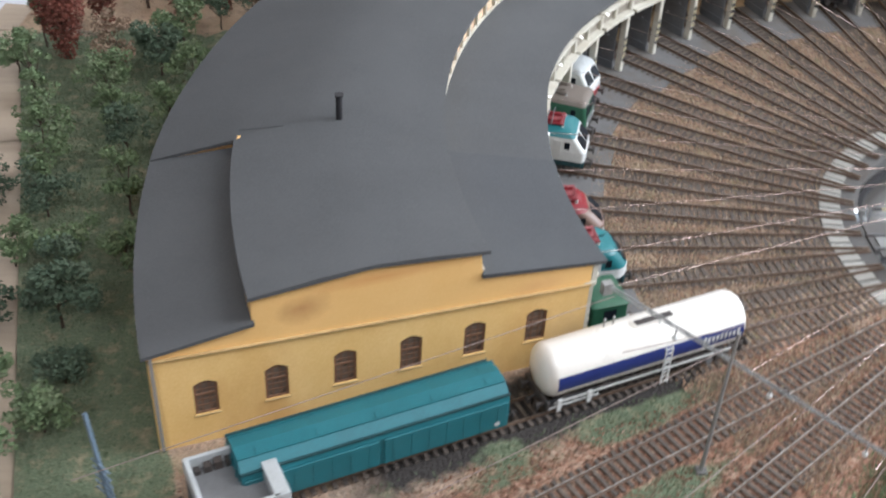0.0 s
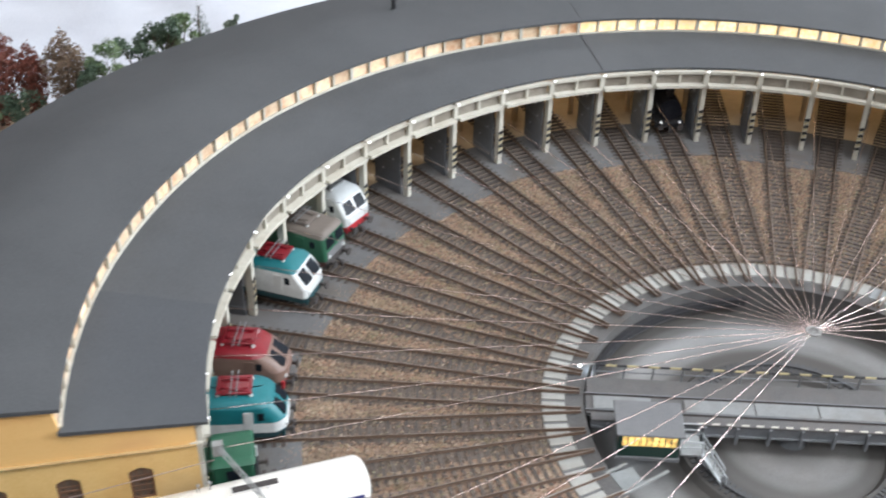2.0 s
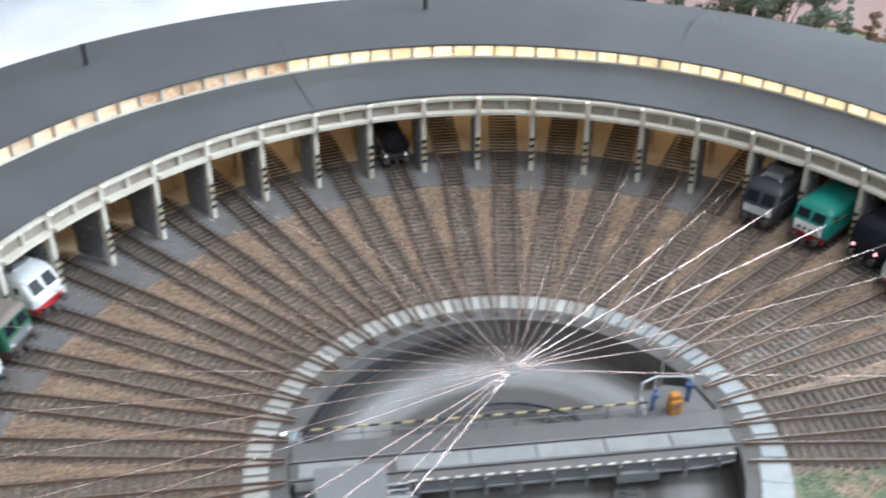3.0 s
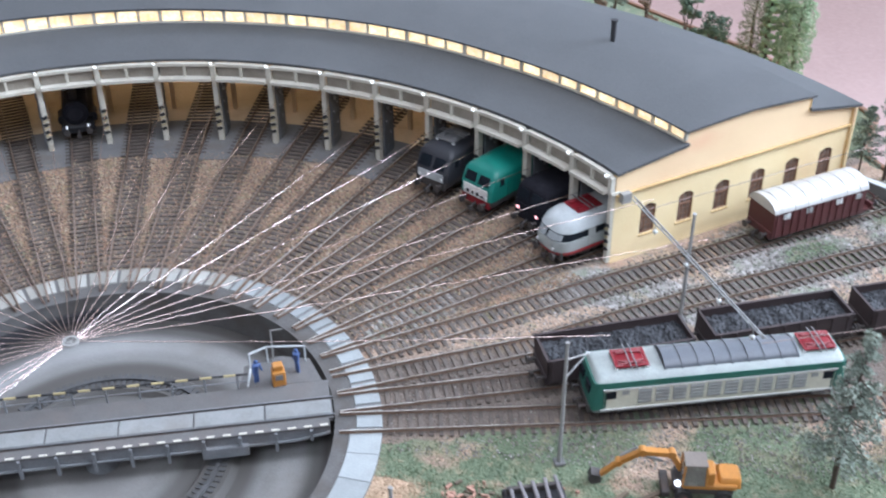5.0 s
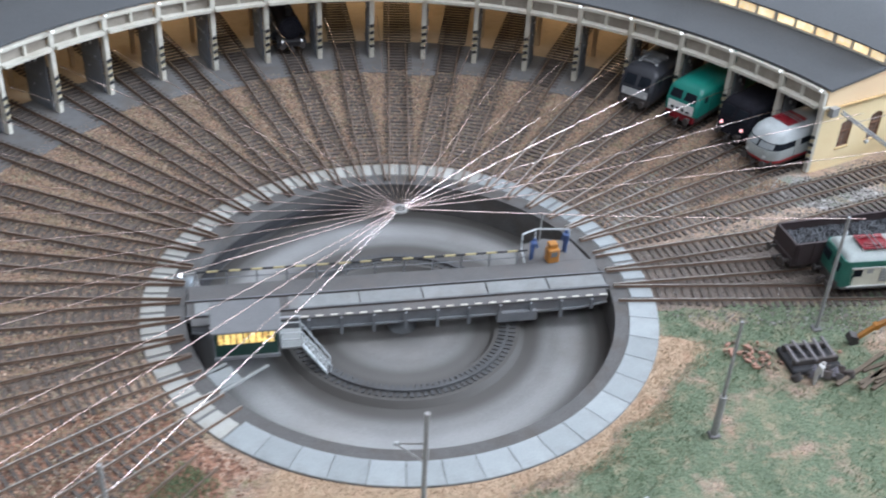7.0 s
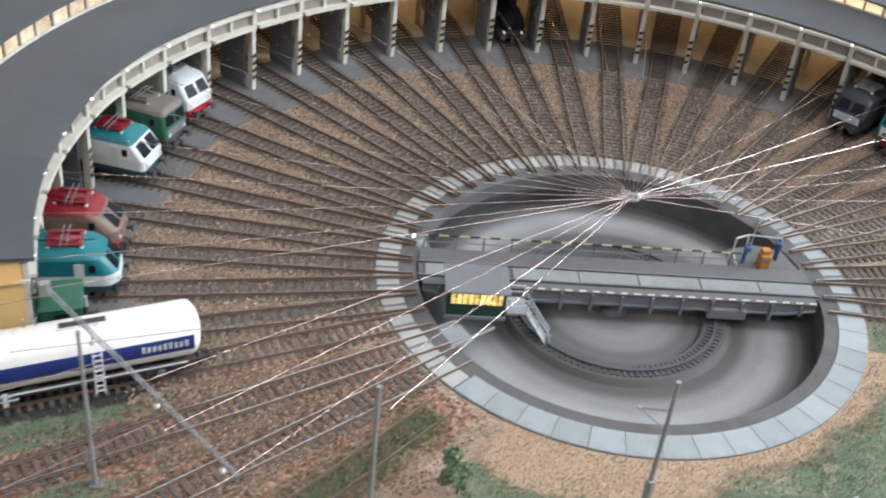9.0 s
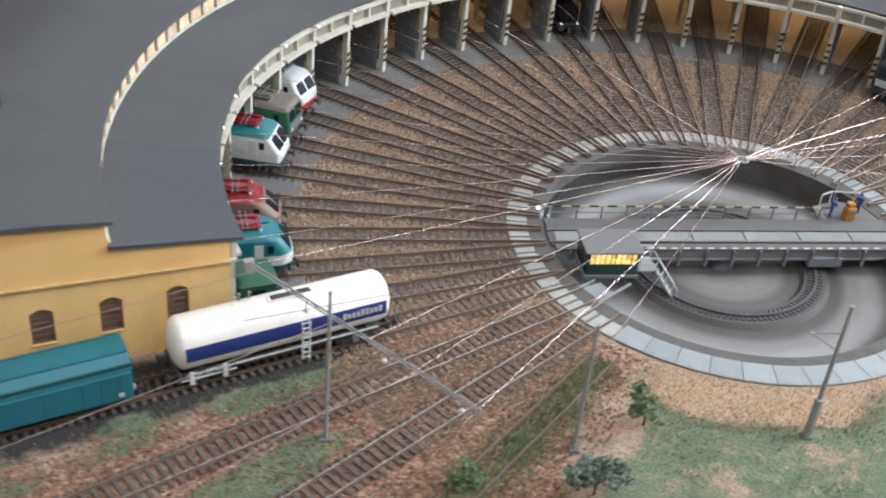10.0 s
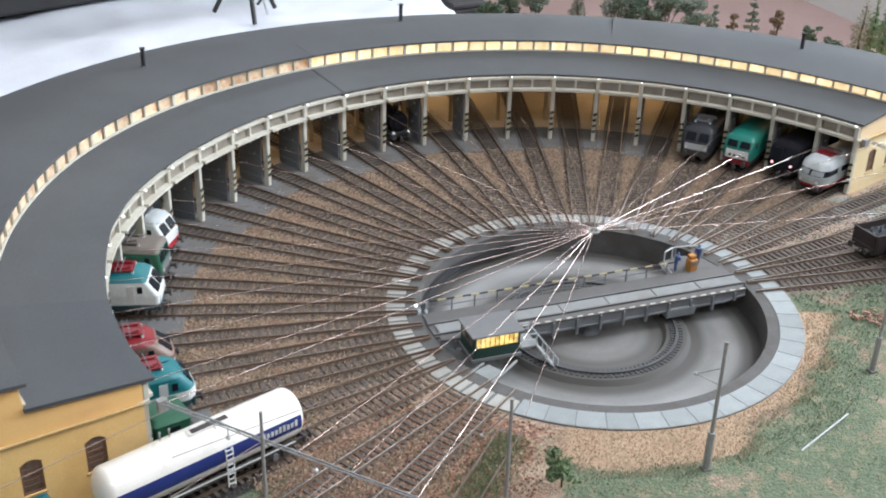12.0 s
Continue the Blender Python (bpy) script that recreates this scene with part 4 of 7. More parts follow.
    # apron slabs between the tracks
    for i, k in enumerate(range(-13, 12)):
        a = post_angle(k)
        lo, hi = (-2.2, 2.2)
        if k == -13:
            lo, hi = (-2.2, 0.0)
        if k > 6:
            continue
        bm = B()
        inner = 362 + 6 * math.sin(k * 1.7)
        sweep(bm, [(inner, 0.1), (plan("front", a) + 38, 0.1), (plan("front", a) + 38, 1.3), (inner + 0.5, 1.3)], a + lo, a + hi, 3)
        part("apron_slab", bm, M_CONC, ob, "grey concrete apron" if i == 0 else "")
    # front posts with beams and lamps
    for k in range(-13, 12):
        a = post_angle(k)
        if k == -13:
            a = W_END - 0.35
        if k == 11:
            a = E_END + 0.35
        w = plan("front", a) - 398
        x, y, _ = P(400 + w, a)
        bm = B()
        box(bm, x, y, 0.8, 6.4, 4.6, 63, a, bevel=0.5)
        box(bm, x, y, 62, 8.5, 6.6, 3.5, a, bevel=0.3)
        box(bm, *P(397.4 + w, a)[:2], 65, 4.0, 4.6, 13.2, a, bevel=0.3)
        post = part("front_post", bm, M_WHITE, ob, "cream post with hazard stripes")
        bm, by = B(), B()
        px, py, _ = P(396.75 + w, a)
        for i in range(4):
            bar(bm, Vector((px, py, 13 + i * 7.2)) + Vector(P(1, a + 90)) * 2.1, Vector((px, py, 14.8 + i * 7.2)) + Vector(P(1, a + 90)) * -2.1, 1.0, 3.0)
        part("hazard_stripe", bm, M_BLACK, post)
        for i in range(3):
            bar(by, Vector((px, py, 16.8 + i * 7.2)) + Vector(P(1, a + 90)) * 2.1, Vector((px, py, 19 + i * 7.2)) + Vector(P(1, a + 90)) * -2.1, 1.0, 2.0)
        part("hazard_stripe", by, M_POSTY, post)
        # lamp on a short bracket at the roof's edge
        bm = B()
        lx, ly, _ = P(391.6 + w, a)
        box(bm, *P(394 + w, a)[:2], 79.6, 6, 0.9, 0.9, a)
        rod(bm, (lx, ly, 81.4), (lx, ly, 79.6), 0.9, 8, 1.6)
        lamp = part("lamp_bracket", bm, M_WHITE, post)
        bm = B()
        ball(bm, lx, ly, 81.2, 1.15, sz=0.75)
        part("lamp_bulb", bm, M_LAMP, lamp, "glowing white bulb", smooth=60)
    for k in range(-13, 11):
        a0, a1 = post_angle(k), post_angle(k + 1)
        if k == -13:
            a0 = W_END - 0.3
        if k == 10:
            a1 = E_END + 0.3
        for n, r, z0, z1, d in (("lower_beam", -2.2, 63.5, 66.2, 9), ("upper_beam", -0.2, 76.4, 79.2, 4)):
            bm = B()
            arc(bm, [("front", r - d / 2, z0), ("front", r + d / 2, z0), ("front", r + d / 2, z1), ("front", r - d / 2, z1)], a1 + 0.33, a0 - 0.33, 4)
            part(n, bm, M_WHITE, ob)
        am = (a0 + a1) / 2
        bm = B()
        box(bm, *P(plan("front", am) - 0.6, am)[:2], 66.0, 3.4, 2.2, 9.8, am)
        part("beam_stud", bm, M_WHITE, ob)
        # dusty panes behind the beam grid
        bm = B()
        arc(bm, [("front", 0.4, 66.0), ("front", 1.0, 66.0), ("front", 1.0, 75.8), ("front", 0.4, 75.8)], a1 + 0.5, a0 - 0.5, 4)
        part("fanlight_pane", bm, M_FANL, ob)
    # gates folded back behind the posts
    for k in range(-12, 11):
        if k in (-8, -7):
            continue
        a = post_angle(k)
        ga = a + (0.45 if k < 3 else -0.35)
        gate = thing("shed_gate", *P(plan("front", ga) + 7, ga)[:2], 1.35, ga, "tall grey gate leaf standing open behind its post", "gate", "shed gates")
        bm = B()
        long = 34 if k < 3 else 18
        box(bm, long / 2, 0, 0, long, 1.6, 62, bevel=0.3)
        part("leaf", bm, M_GATE, gate)
        for z in (6, 30, 56):
            bm = B()
            box(bm, long / 2, 0, z, long - 1, 3.0, 2.2)
            part("ledge", bm, M_GATE, gate)
        bm = B()
        rod(bm, (long * 0.41, -1.9, 46), (long * 0.41, 1.9, 46), 1.6, 10)
        part("gate_plate", bm, M_GREYL, gate, "small pale plate")
        for gx, gz in ((0.2, 52), (0.7, 40), (0.26, 34), (0.65, 20)):
            bm = B()
            rod(bm, (gx * long, -1.3, gz), (gx * long, 1.3, gz), 0.9, 8)
            part("gate_bolt", bm, M_GREYL, gate)
    # clerestory: panes between cream mullions, glowing themselves in place of light from inside
    for k in range(-13, 11):
        a0, a1 = post_angle(k), post_angle(k + 1)
        if k == -13:
            a0 = W_END - 0.2
        if k == 10:
            a1 = E_END + 0.2
        bm = B()
        arc(bm, [("step", -1.6, 90.8), ("step", 0.6, 90.8), ("step", 0.6, 92.7), ("step", -1.6, 92.7)], a1, a0, 4)
        sill = part("clerestory_sill", bm, M_WHITE, ob)
        bm = B()
        arc(bm, [("step", -1.4, 103.9), ("step", 0.6, 103.9), ("step", 0.6, 105.4), ("step", -1.4, 105.4)], a1, a0, 4)
        part("clerestory_head", bm, M_WHITE, ob)
        for i in range(3):
            m0 = a1 + (a0 - a1) * i / 3
            w = 3.2 if i == 0 else 1.6
            bm = B()
            x, y, _ = P(plan("step", m0) - 0.4, m0)
            box(bm, x, y, 92.5, 2.2, w, lift(104.1, m0) - 92.5, m0)
            part("mullion", bm, M_WHITE, ob)
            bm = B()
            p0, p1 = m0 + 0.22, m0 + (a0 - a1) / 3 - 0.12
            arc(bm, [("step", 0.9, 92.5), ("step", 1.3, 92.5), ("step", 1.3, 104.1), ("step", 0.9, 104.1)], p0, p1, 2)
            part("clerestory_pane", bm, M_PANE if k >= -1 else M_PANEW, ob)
    # inner posts that carry the roof
    for k in range(-12, 11):
        a = post_angle(k)
        x, y, _ = P(plan("step", a) + 2, a)
        bm = B()
        box(bm, x, y, 0.7, 4, 4, 88, a)
        part("inner_post", bm, M_INNER, ob)


M_POSTY = paint("faded_post_yellow", (0.50, 0.43, 0.27), rough=0.7)
M_FANL = surface("dusty_fanlight_glass", (0.19, 0.17, 0.14), (0.33, 0.30, 0.255), scale=60, rough=0.35, bump=0, stain=(0.16, 0.135, 0.105), stain_scale=25, stain_amount=0.6)
# glow put into the glass for the lamplight behind it, weaker in the west
M_PANE = surface("bright_glowing_pane", (0.86, 0.58, 0.26), (0.98, 0.86, 0.58), scale=110, fine=400, rough=0.5, bump=0.05, stain=(0.62, 0.36, 0.14), stain_scale=60, stain_amount=0.75, per_piece=0.2, emit="pane", power=0.95)
M_PANEW = surface("dim_glowing_pane", (0.62, 0.42, 0.26), (0.86, 0.70, 0.50), scale=110, fine=400, rough=0.5, bump=0.05, stain=(0.46, 0.20, 0.09), stain_scale=60, stain_amount=0.75, per_piece=0.28, emit="pane", power=0.28)
shed()


def gable(ang, face, mat, r_first, r_step, sill):
    """An end wall with the stepped gable outline, arched windows and a thin ledge. face: +1 or -1, the side that looks outward."""
    r0, r1, r2, r3, r4 = plan("front", ang) + 2, plan("step", ang), plan(0.345, ang), plan("back", ang), plan("out", ang)
    wall = thing("end_wall", 0, 0, 0, ang, "stepped ochre end wall of the shed with arched windows" if face > 0 else "stepped pale yellow end wall of the shed with arched windows", "wall", kind="structure")
    holes = [(r_first + r_step * i, sill) for i in range(6)]
    bm = B()
    # masonry as columns between the windows, so that each window is a real opening
    y0, y1 = (0, 4.0) if face < 0 else (-4.0, 0)
    w, h = 14.5, 27.0

    def top(x):
        pts = [(r0, 79.5), (r1, 88.7), (r1 + 0.01, lift(105, ang)), (plan(0.18, ang), lift(109, ang)), (r2, lift(110.8, ang)), (plan(0.5, ang), lift(109.2, ang)), (r3, lift(105, ang)), (r3 + 0.01, 88.5), (r4, 79)]
        for (xa, za), (xb, zb) in zip(pts, pts[1:]):
            if xa <= x <= xb:
                return za + (zb - za) * (x - xa) / (xb - xa)
        return 79

    def column(xa, xb, z0, ceil=None):
        cuts = [xa] + [v for v in (r1, r1 + 0.01, plan(0.18, ang), r2, plan(0.5, ang), r3, r3 + 0.01) if xa < v < xb] + [xb]
        for p, q in zip(cuts, cuts[1:]):
            za, zb = (ceil, ceil) if ceil is not None else (top(p), top(q))
            lo = [(p, y0, z0), (q, y0, z0), (q, y0, zb), (p, y0, za)]
            hi = [(p, y1, z0), (q, y1, z0), (q, y1, zb), (p, y1, za)]
            loft(bm, [lo, hi])

    x = r0
    for hx, hz in holes:
        column(x, hx - w / 2, 0)
        column(hx - w / 2, hx + w / 2, 0, hz)
        # arched head
        n = 6
        prev = None
        for i in range(n + 1):
            t = i / n
            ax = hx - w / 2 + w * t
            az = hz + h - 3.2 + 3.2 * math.sin(math.pi * t)
            if prev:
                lo = [(prev[0], y0, prev[1]), (ax, y0, az), (ax, y0, top(ax)), (prev[0], y0, top(prev[0]))]
                hi = [(a, y1, b) for a, _, b in lo]
                loft(bm, [lo, hi])
            prev = (ax, az)
        x = hx + w / 2
    column(x, r4, 0)
    bmesh.ops.remove_doubles(bm, verts=bm.verts, dist=0.01)
    part("masonry", bm, mat, wall)
    yo = y1 if face > 0 else y0
    sgn = 1 if face > 0 else -1
    for hx, hz in holes:
        win = new("window")
        win.parent = wall
        win.matrix_basis = pose(hx * MM, (yo - sgn * 1.6) * MM, hz * MM)
        bm = B()
        for s in (-1, 1):
            box(bm, s * (w / 2 - 0.8), 0, 0, 1.6, 1.8, h - 3)
        box(bm, 0, 0, 0, w, 1.8, 1.4)
        box(bm, 0, 0, h * 0.55, w, 1.8, 1.3)
        prev = None
        for i in range(7):
            t = i / 6
            q = Vector((-w / 2 + w * t, 0, h - 4.0 + 3.2 * math.sin(math.pi * t)))
            if prev:
                bar(bm, prev, q, 1.8, 1.6)
            prev = q
        part("window_frame", bm, M_WINFRAME, win, "brown wooden frame")
        bm = B()
        for s in (-0.17, 0.17):
            box(bm, s * w, 0, 1, 0.7, 1.2, h - 4)
        for z in (6, 10.5, 19):
            box(bm, 0, 0, z, w - 2, 1.1, 0.6)
        part("glazing_bar", bm, M_WINFRAME, win)
        bm = B()
        box(bm, 0, 0, 0.5, w - 0.4, 0.5, h - 3.6)
        part("pane", bm, M_WINGLASS, win, "dusty dark glass")
        bm = B()
        box(bm, 0, sgn * 1.7, -1.6, w + 2, 1.4, 1.3, bevel=0.3)
        part("window_sill", bm, M_LEDGE, win)
    bm = B()
    (z, rise) = LEDGE_W if face > 0 else LEDGE_E
    bar(bm, (r0, yo + sgn * 1.0, z + rise * r0), (r4, yo + sgn * 1.0, z + rise * r4), 2.0, 1.1)
    part("ledge", bm, M_LEDGE, wall, "thin grimy ledge")
    bm = B()
    bar(bm, (r4 - 2, yo + sgn * 1.4, 1), (r4 - 2, yo + sgn * 1.4, 79), 2, 2)
    part("downpipe", bm, M_POLE if face > 0 else mat, wall, "thin downpipe")
    return wall


gable(W_END, 1, M_WALL, 457.0, 43.0, 24.2)
gable(E_END, -1, M_WALL_E, 436.0, 36.6, 19.2)

# chimneys on the ridge
for a, r in ((180.8, 566), (127.3, 552), (91.0, 541), (36.6, 528)):
    x, y, _ = P(r, a)
    ch = thing("chimney_pipe", x, y, lift(109.5, a), 0, "short black stove pipe standing on the grey roof", "chimney", "roof chimneys")
    bm = B()
    rod(bm, (0, 0, -3), (0, 0, 20), 2.3, 12)
    part("pipe", bm, M_DARK, ch, smooth=40)
    bm = B()
    rod(bm, (0, 0, 20), (0, 0, 21.4), 3.0, 12, 3.3)
    part("cap", bm, M_DARK, ch, smooth=40)
    bm = B()
    rod(bm, (0, 0, 0), (0, 0, 1.6), 4.2, 12, 2.6)
    part("collar", bm, M_ROOF, ch, smooth=40)

# warm lamps under the shed roof
for i, a in enumerate((35, 60, 85, 110, 135, 160, 184)):
    data = bpy.data.lights.new("shed_lamp_light", "POINT")
    data.energy, data.color, data.shadow_soft_size = {35: 0.045, 60: 0.15}.get(a, 0.15 if a < 115 else 0.07), (1.0, 0.76, 0.46), 0.02
    ob = new("shed_lamp_light", data)
    x, y, _ = P(580, a)
    ob.location = (x * MM, y * MM, 0.086)
    lampob = thing("shed_lamp", x, y, 92.5, 0, "small hanging lamp under the shed roof", "lamp", "shed lamps")
    bm = B()
    rod(bm, (0, 0, 0), (0, 0, 10), 0.5, 6)
    rod(bm, (0, 0, -1.5), (0, 0, 2), 6, 12, 1.5)
    part("shade", bm, M_GREYM, lampob, smooth=40)

# ---- turntable bridge with its cabin ----
def bridge():
    ob = thing("turntable_bridge", 0, 0, 0, 0.3, "grey steel turntable bridge with walkways and hazard-striped railing", "turntable")
    Z = 2.2
    bm = B()
    box(bm, 0, 18.5, Z - 2.0, 304, 18, 2.0, bevel=0.3)
    part("north_walkway", bm, M_DECK, ob, "dark plank walkway")
    bm = B()
    box(bm, 0, -14.6, Z - 2.0, 300, 7.6, 2.0, bevel=0.3)
    part("south_walkway", bm, M_DECK, ob, "dark plank walkway")
    bm = B()
    box(bm, 0, -0.5, Z - 3, 306, 20, 2.4)
    part("track_bed", bm, M_DECK, ob)
    for i, (x0, x1) in enumerate(((-148, -106), (-82, -32), (-31, 14), (15, 62), (63, 108), (109, 152))):
        bm = B()
        box(bm, (x0 + x1) / 2, 0, Z - 0.6, x1 - x0, 13.6, 1.3, bevel=0.25)
        part("track_plate", bm, M_STRIP, ob, "pale grey plate between the rails" if i == 0 else "")
    for s in (-1, 1):
        bm = B()
        prof = [Vector((-154, s * 8.6 + u, Z - 0.9 + v)) for u, v in rail_profile()]
        loft(bm, [prof, [p + Vector((308, 0, 0)) for p in prof]])
        for f in bm.faces:
            if min(v.co.z for v in f.verts) > Z + 0.75:
                f.material_index = 1
        part("rail", bm, [M_UNDER, M_STEEL], ob, "dark steel rail")
    for i in range(22):
        x = -72 + i * 10.4
        if x > 148:
            break
        bm = B()
        box(bm, x, -17.3, Z + 0.02, 5.2, 1.5, 0.35)
        part("hazard_dash", bm, M_WHITE, ob)
    # main girders with ribs
    for s, y in ((-1, -16.6), (1, 17.5)):
        bm = B()
        rings = [(-150, -4), (-128, -8), (128, -8), (150, -4)]
        lo = [(x, y - 0.7, z) for x, z in rings] + [(150, y - 0.7, Z - 2), (-150, y - 0.7, Z - 2)]
        hi = [(x, y + 0.7, z) for x, _, z in lo]
        loft(bm, [lo, hi])
        part("girder", bm, M_STEEL, ob, "riveted grey plate girder")
        bm = B()
        for (xa, za), (xb, zb) in zip(rings, rings[1:]):
            bar(bm, (xa, y, za), (xb, y, zb), 4.5, 1.2)
        part("girder_flange", bm, M_STEEL, ob)
        for i in range(13):
            x = -138 + i * 23
            bm = B()
            box(bm, x, y + s * 2.0, -14 if abs(x) < 130 else -8, 1.9, 3.2, 15 if abs(x) < 130 else 8.5)
            part("girder_rib", bm, M_STEEL, ob)
    bm = B()
    box(bm, 82, -15, -15, 30, 10, 9, bevel=0.6)
    part("motor_box", bm, M_STEEL, ob, "grey motor housing")
    bm = B()
    rod(bm, (0, 0, PIT_Z + 1), (0, 0, -1), 11, 24, 7)
    part("pivot", bm, M_STEEL, ob, smooth=40)
    for x in (-84, 84):
        bm = B()
        rod(bm, (x, -10, PIT_Z + 8), (x, -8, PIT_Z + 8), 3.6, 16)
        rod(bm, (x, 10, PIT_Z + 8), (x, 8, PIT_Z + 8), 3.6, 16)
        box(bm, x, 0, PIT_Z + 6, 6, 22, 12)
        part("roller_bogie", bm, M_UNDER, ob)
    # north railing
    ry = 27.4
    for i in range(12):
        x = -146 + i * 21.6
        bm = B()
        box(bm, x, ry, Z - 0.1, 1.1, 1.1, 12.2)
        part("railing_post", bm, M_STEEL, ob)
    for i in range(31):
        x = -146 + i * 7.9
        bm = B()
        rod(bm, (x, ry, Z + 12), (x + 7.9, ry, Z + 12), 0.85, 6)
        part("railing_bar", bm, M_YELLOW if i % 2 else M_BLACK, ob)
    bm = B()
    rod(bm, (-146, ry, Z + 6), (98, ry, Z + 6), 0.5, 6)
    part("mid_bar", bm, M_STEEL, ob)
    # platform at the eastern end
    bm = B()
    lo = [(92, 27.5), (148, 27.5), (141, 52), (120, 58), (96, 50)]
    prism(bm, lo, Matrix.Translation((0, 0, Z - 2.2)), 2.1)
    part("end_platform", bm, M_DECK, ob, "dark widened platform")
    bm = B()
    for p, q in (((100, 47, Z), (100, 47, Z + 13)), ((112, 53, Z), (112, 53, Z + 13)), ((138, 50, Z), (138, 50, Z + 13)), ((100, 47, Z + 13), (112, 53, Z + 13)), ((112, 53, Z + 13), (138, 50, Z + 13)), ((98, 28, Z), (100, 47, Z))):
        rod(bm, p, q, 0.8, 6)
    part("platform_railing", bm, M_GREYL, ob, "pale tube railing")
    bm = B()
    rod(bm, (116, 54, Z), (116, 54, Z + 26), 0.7, 6)
    rod(bm, (116, 54, Z + 26), (124, 52, Z + 28), 0.6, 6)
    part("lamp_mast", bm, M_POLE, ob)
    bm = B()
    rod(bm, (-146, 33, PIT_Z + 30), (-146, 33, Z + 8), 0.7, 6)
    rod(bm, (-146, 33, Z + 8), (-156, 30, Z + 9), 0.6, 6)
    box(bm, -146, 30, Z - 1.5, 3, 8, 1.4)
    mast = part("lamp_mast", bm, M_POLE, ob)
    bm = B()
    ball(bm, -157, 29.6, Z + 8.6, 1.5)
    part("lamp_bulb", bm, M_LAMP, mast, "glowing white bulb", smooth=60)
    data = bpy.data.lights.new("bridge_lamp_light", "POINT")
    data.energy, data.color, data.shadow_soft_size = 0.006, (0.62, 0.82, 1.0), 0.004
    new("bridge_lamp_light", data).location = (-0.149, 0.036, 0.002)

    # cabin
    cab = part("cabin", *cabin_body(), ob, "green control cabin with glowing windows")
    cab.location = Vector((-113, -35, 0)) * MM
    bm = B()
    box(bm, 0, -0.5, 20.2, 47, 35, 1.8, bevel=0.5)
    part("cabin_roof", bm, M_GREYM, cab, "flat grey roof")
    # self-glowing panes stand in for a light inside the cabin
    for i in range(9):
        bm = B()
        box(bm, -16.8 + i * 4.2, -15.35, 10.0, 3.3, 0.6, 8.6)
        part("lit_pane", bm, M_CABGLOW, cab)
    for i in range(3):
        bm = B()
        box(bm, -20.9, -9 + i * 9, 9.6, 0.5, 6.8, 9.0)
        part("side_pane", bm, M_WINGLASS, cab)
    bm = B()
    box(bm, 0, 0, -3.0, 44, 33, 2.4)
    for x in (-18, 0, 18):
        bar(bm, (x, -14, -3), (x, 18, -12), 1.6, 1.6)
    part("bracket", bm, M_STEEL, cab)
    # railed landing beside the cabin and stairs down to the pit
    bm = B()
    box(bm, 30, -4, 1.2, 15, 20, 1.2)
    part("landing", bm, M_LOUVRE, cab)
    for y in (-13, 5):
        for z in (8, 13.5):
            bm = B()
            rod(bm, (23, y, z), (37, y, z), 0.55, 6)
            part("landing_rail", bm, M_GREYL, cab)
        for x in (23, 37):
            bm = B()
            rod(bm, (x, y, 1.5), (x, y, 13.8), 0.55, 6)
            part("rail_post", bm, M_GREYL, cab)
    for s in (-4.5, 4.5):
        bm = B()
        bar(bm, (37, -7 + s, 2), (56, -14 + s, -24), 2.2, 0.9)
        part("stringer", bm, M_GREYL, cab)
        bm = B()
        rod(bm, (37, -7 + s, 13), (56, -14 + s, -13), 0.55, 6)
        part("handrail", bm, M_GREYL, cab)
        for t in (0.5, 1.0):
            bm = B()
            rod(bm, (37 + 19 * t, -7 - 7 * t + s, 2 - 26 * t), (37 + 19 * t, -7 - 7 * t + s, 13 - 26 * t), 0.5, 6)
            part("rail_post", bm, M_GREYL, cab)
    for i in range(8):
        t = (i + 0.5) / 8
        bm = B()
        box(bm, 37 + 19 * t, -7 - 7 * t, 2 - 26 * t, 2.6, 9, 0.7, -20)
        part("tread", bm, M_LOUVRE, cab)


def cabin_body():
    bm = B()
    box(bm, 0, 0, -2, 41.5, 30, 11)
    for x, y, w, d in ((-19.8, -14, 2, 2), (19.8, -14, 2, 2), (-19.8, 14, 2, 2), (19.8, 14, 2, 2), (0, 14.5, 39, 1), (20.3, 0, 0.8, 28)):
        box(bm, x, y, 9, w, d, 11.2)
    for i in range(10):
        box(bm, -18.9 + i * 4.2, -14.9, 9, 0.8, 0.9, 11)
    box(bm, 0, -14.6, 18.6, 41, 1.2, 1.8)
    for i in range(4):
        box(bm, -20.5, -13.5 + i * 9, 9, 0.9, 1, 11)
    return bm, M_CABIN


M_CABIN = paint("dark_green_cabin_paint", (0.016, 0.055, 0.042), rough=0.5)


bridge()
yb = thing("yellow_cabinet", 119, 29.5, 2.2, 8, "small yellow control cabinet on the bridge platform", "cabinet")
b = B()
box(b, 0, 0, 0, 9, 8, 12, bevel=0.6)
part("body", b, M_EXC, yb)
b = B()
box(b, 0, 1, 12, 7, 6, 4, bevel=0.5)
part("hood", b, M_EXC, yb)
b = B()
box(b, 0, -4.2, 6, 5, 0.5, 4)
part("panel", b, M_GREYM, yb)


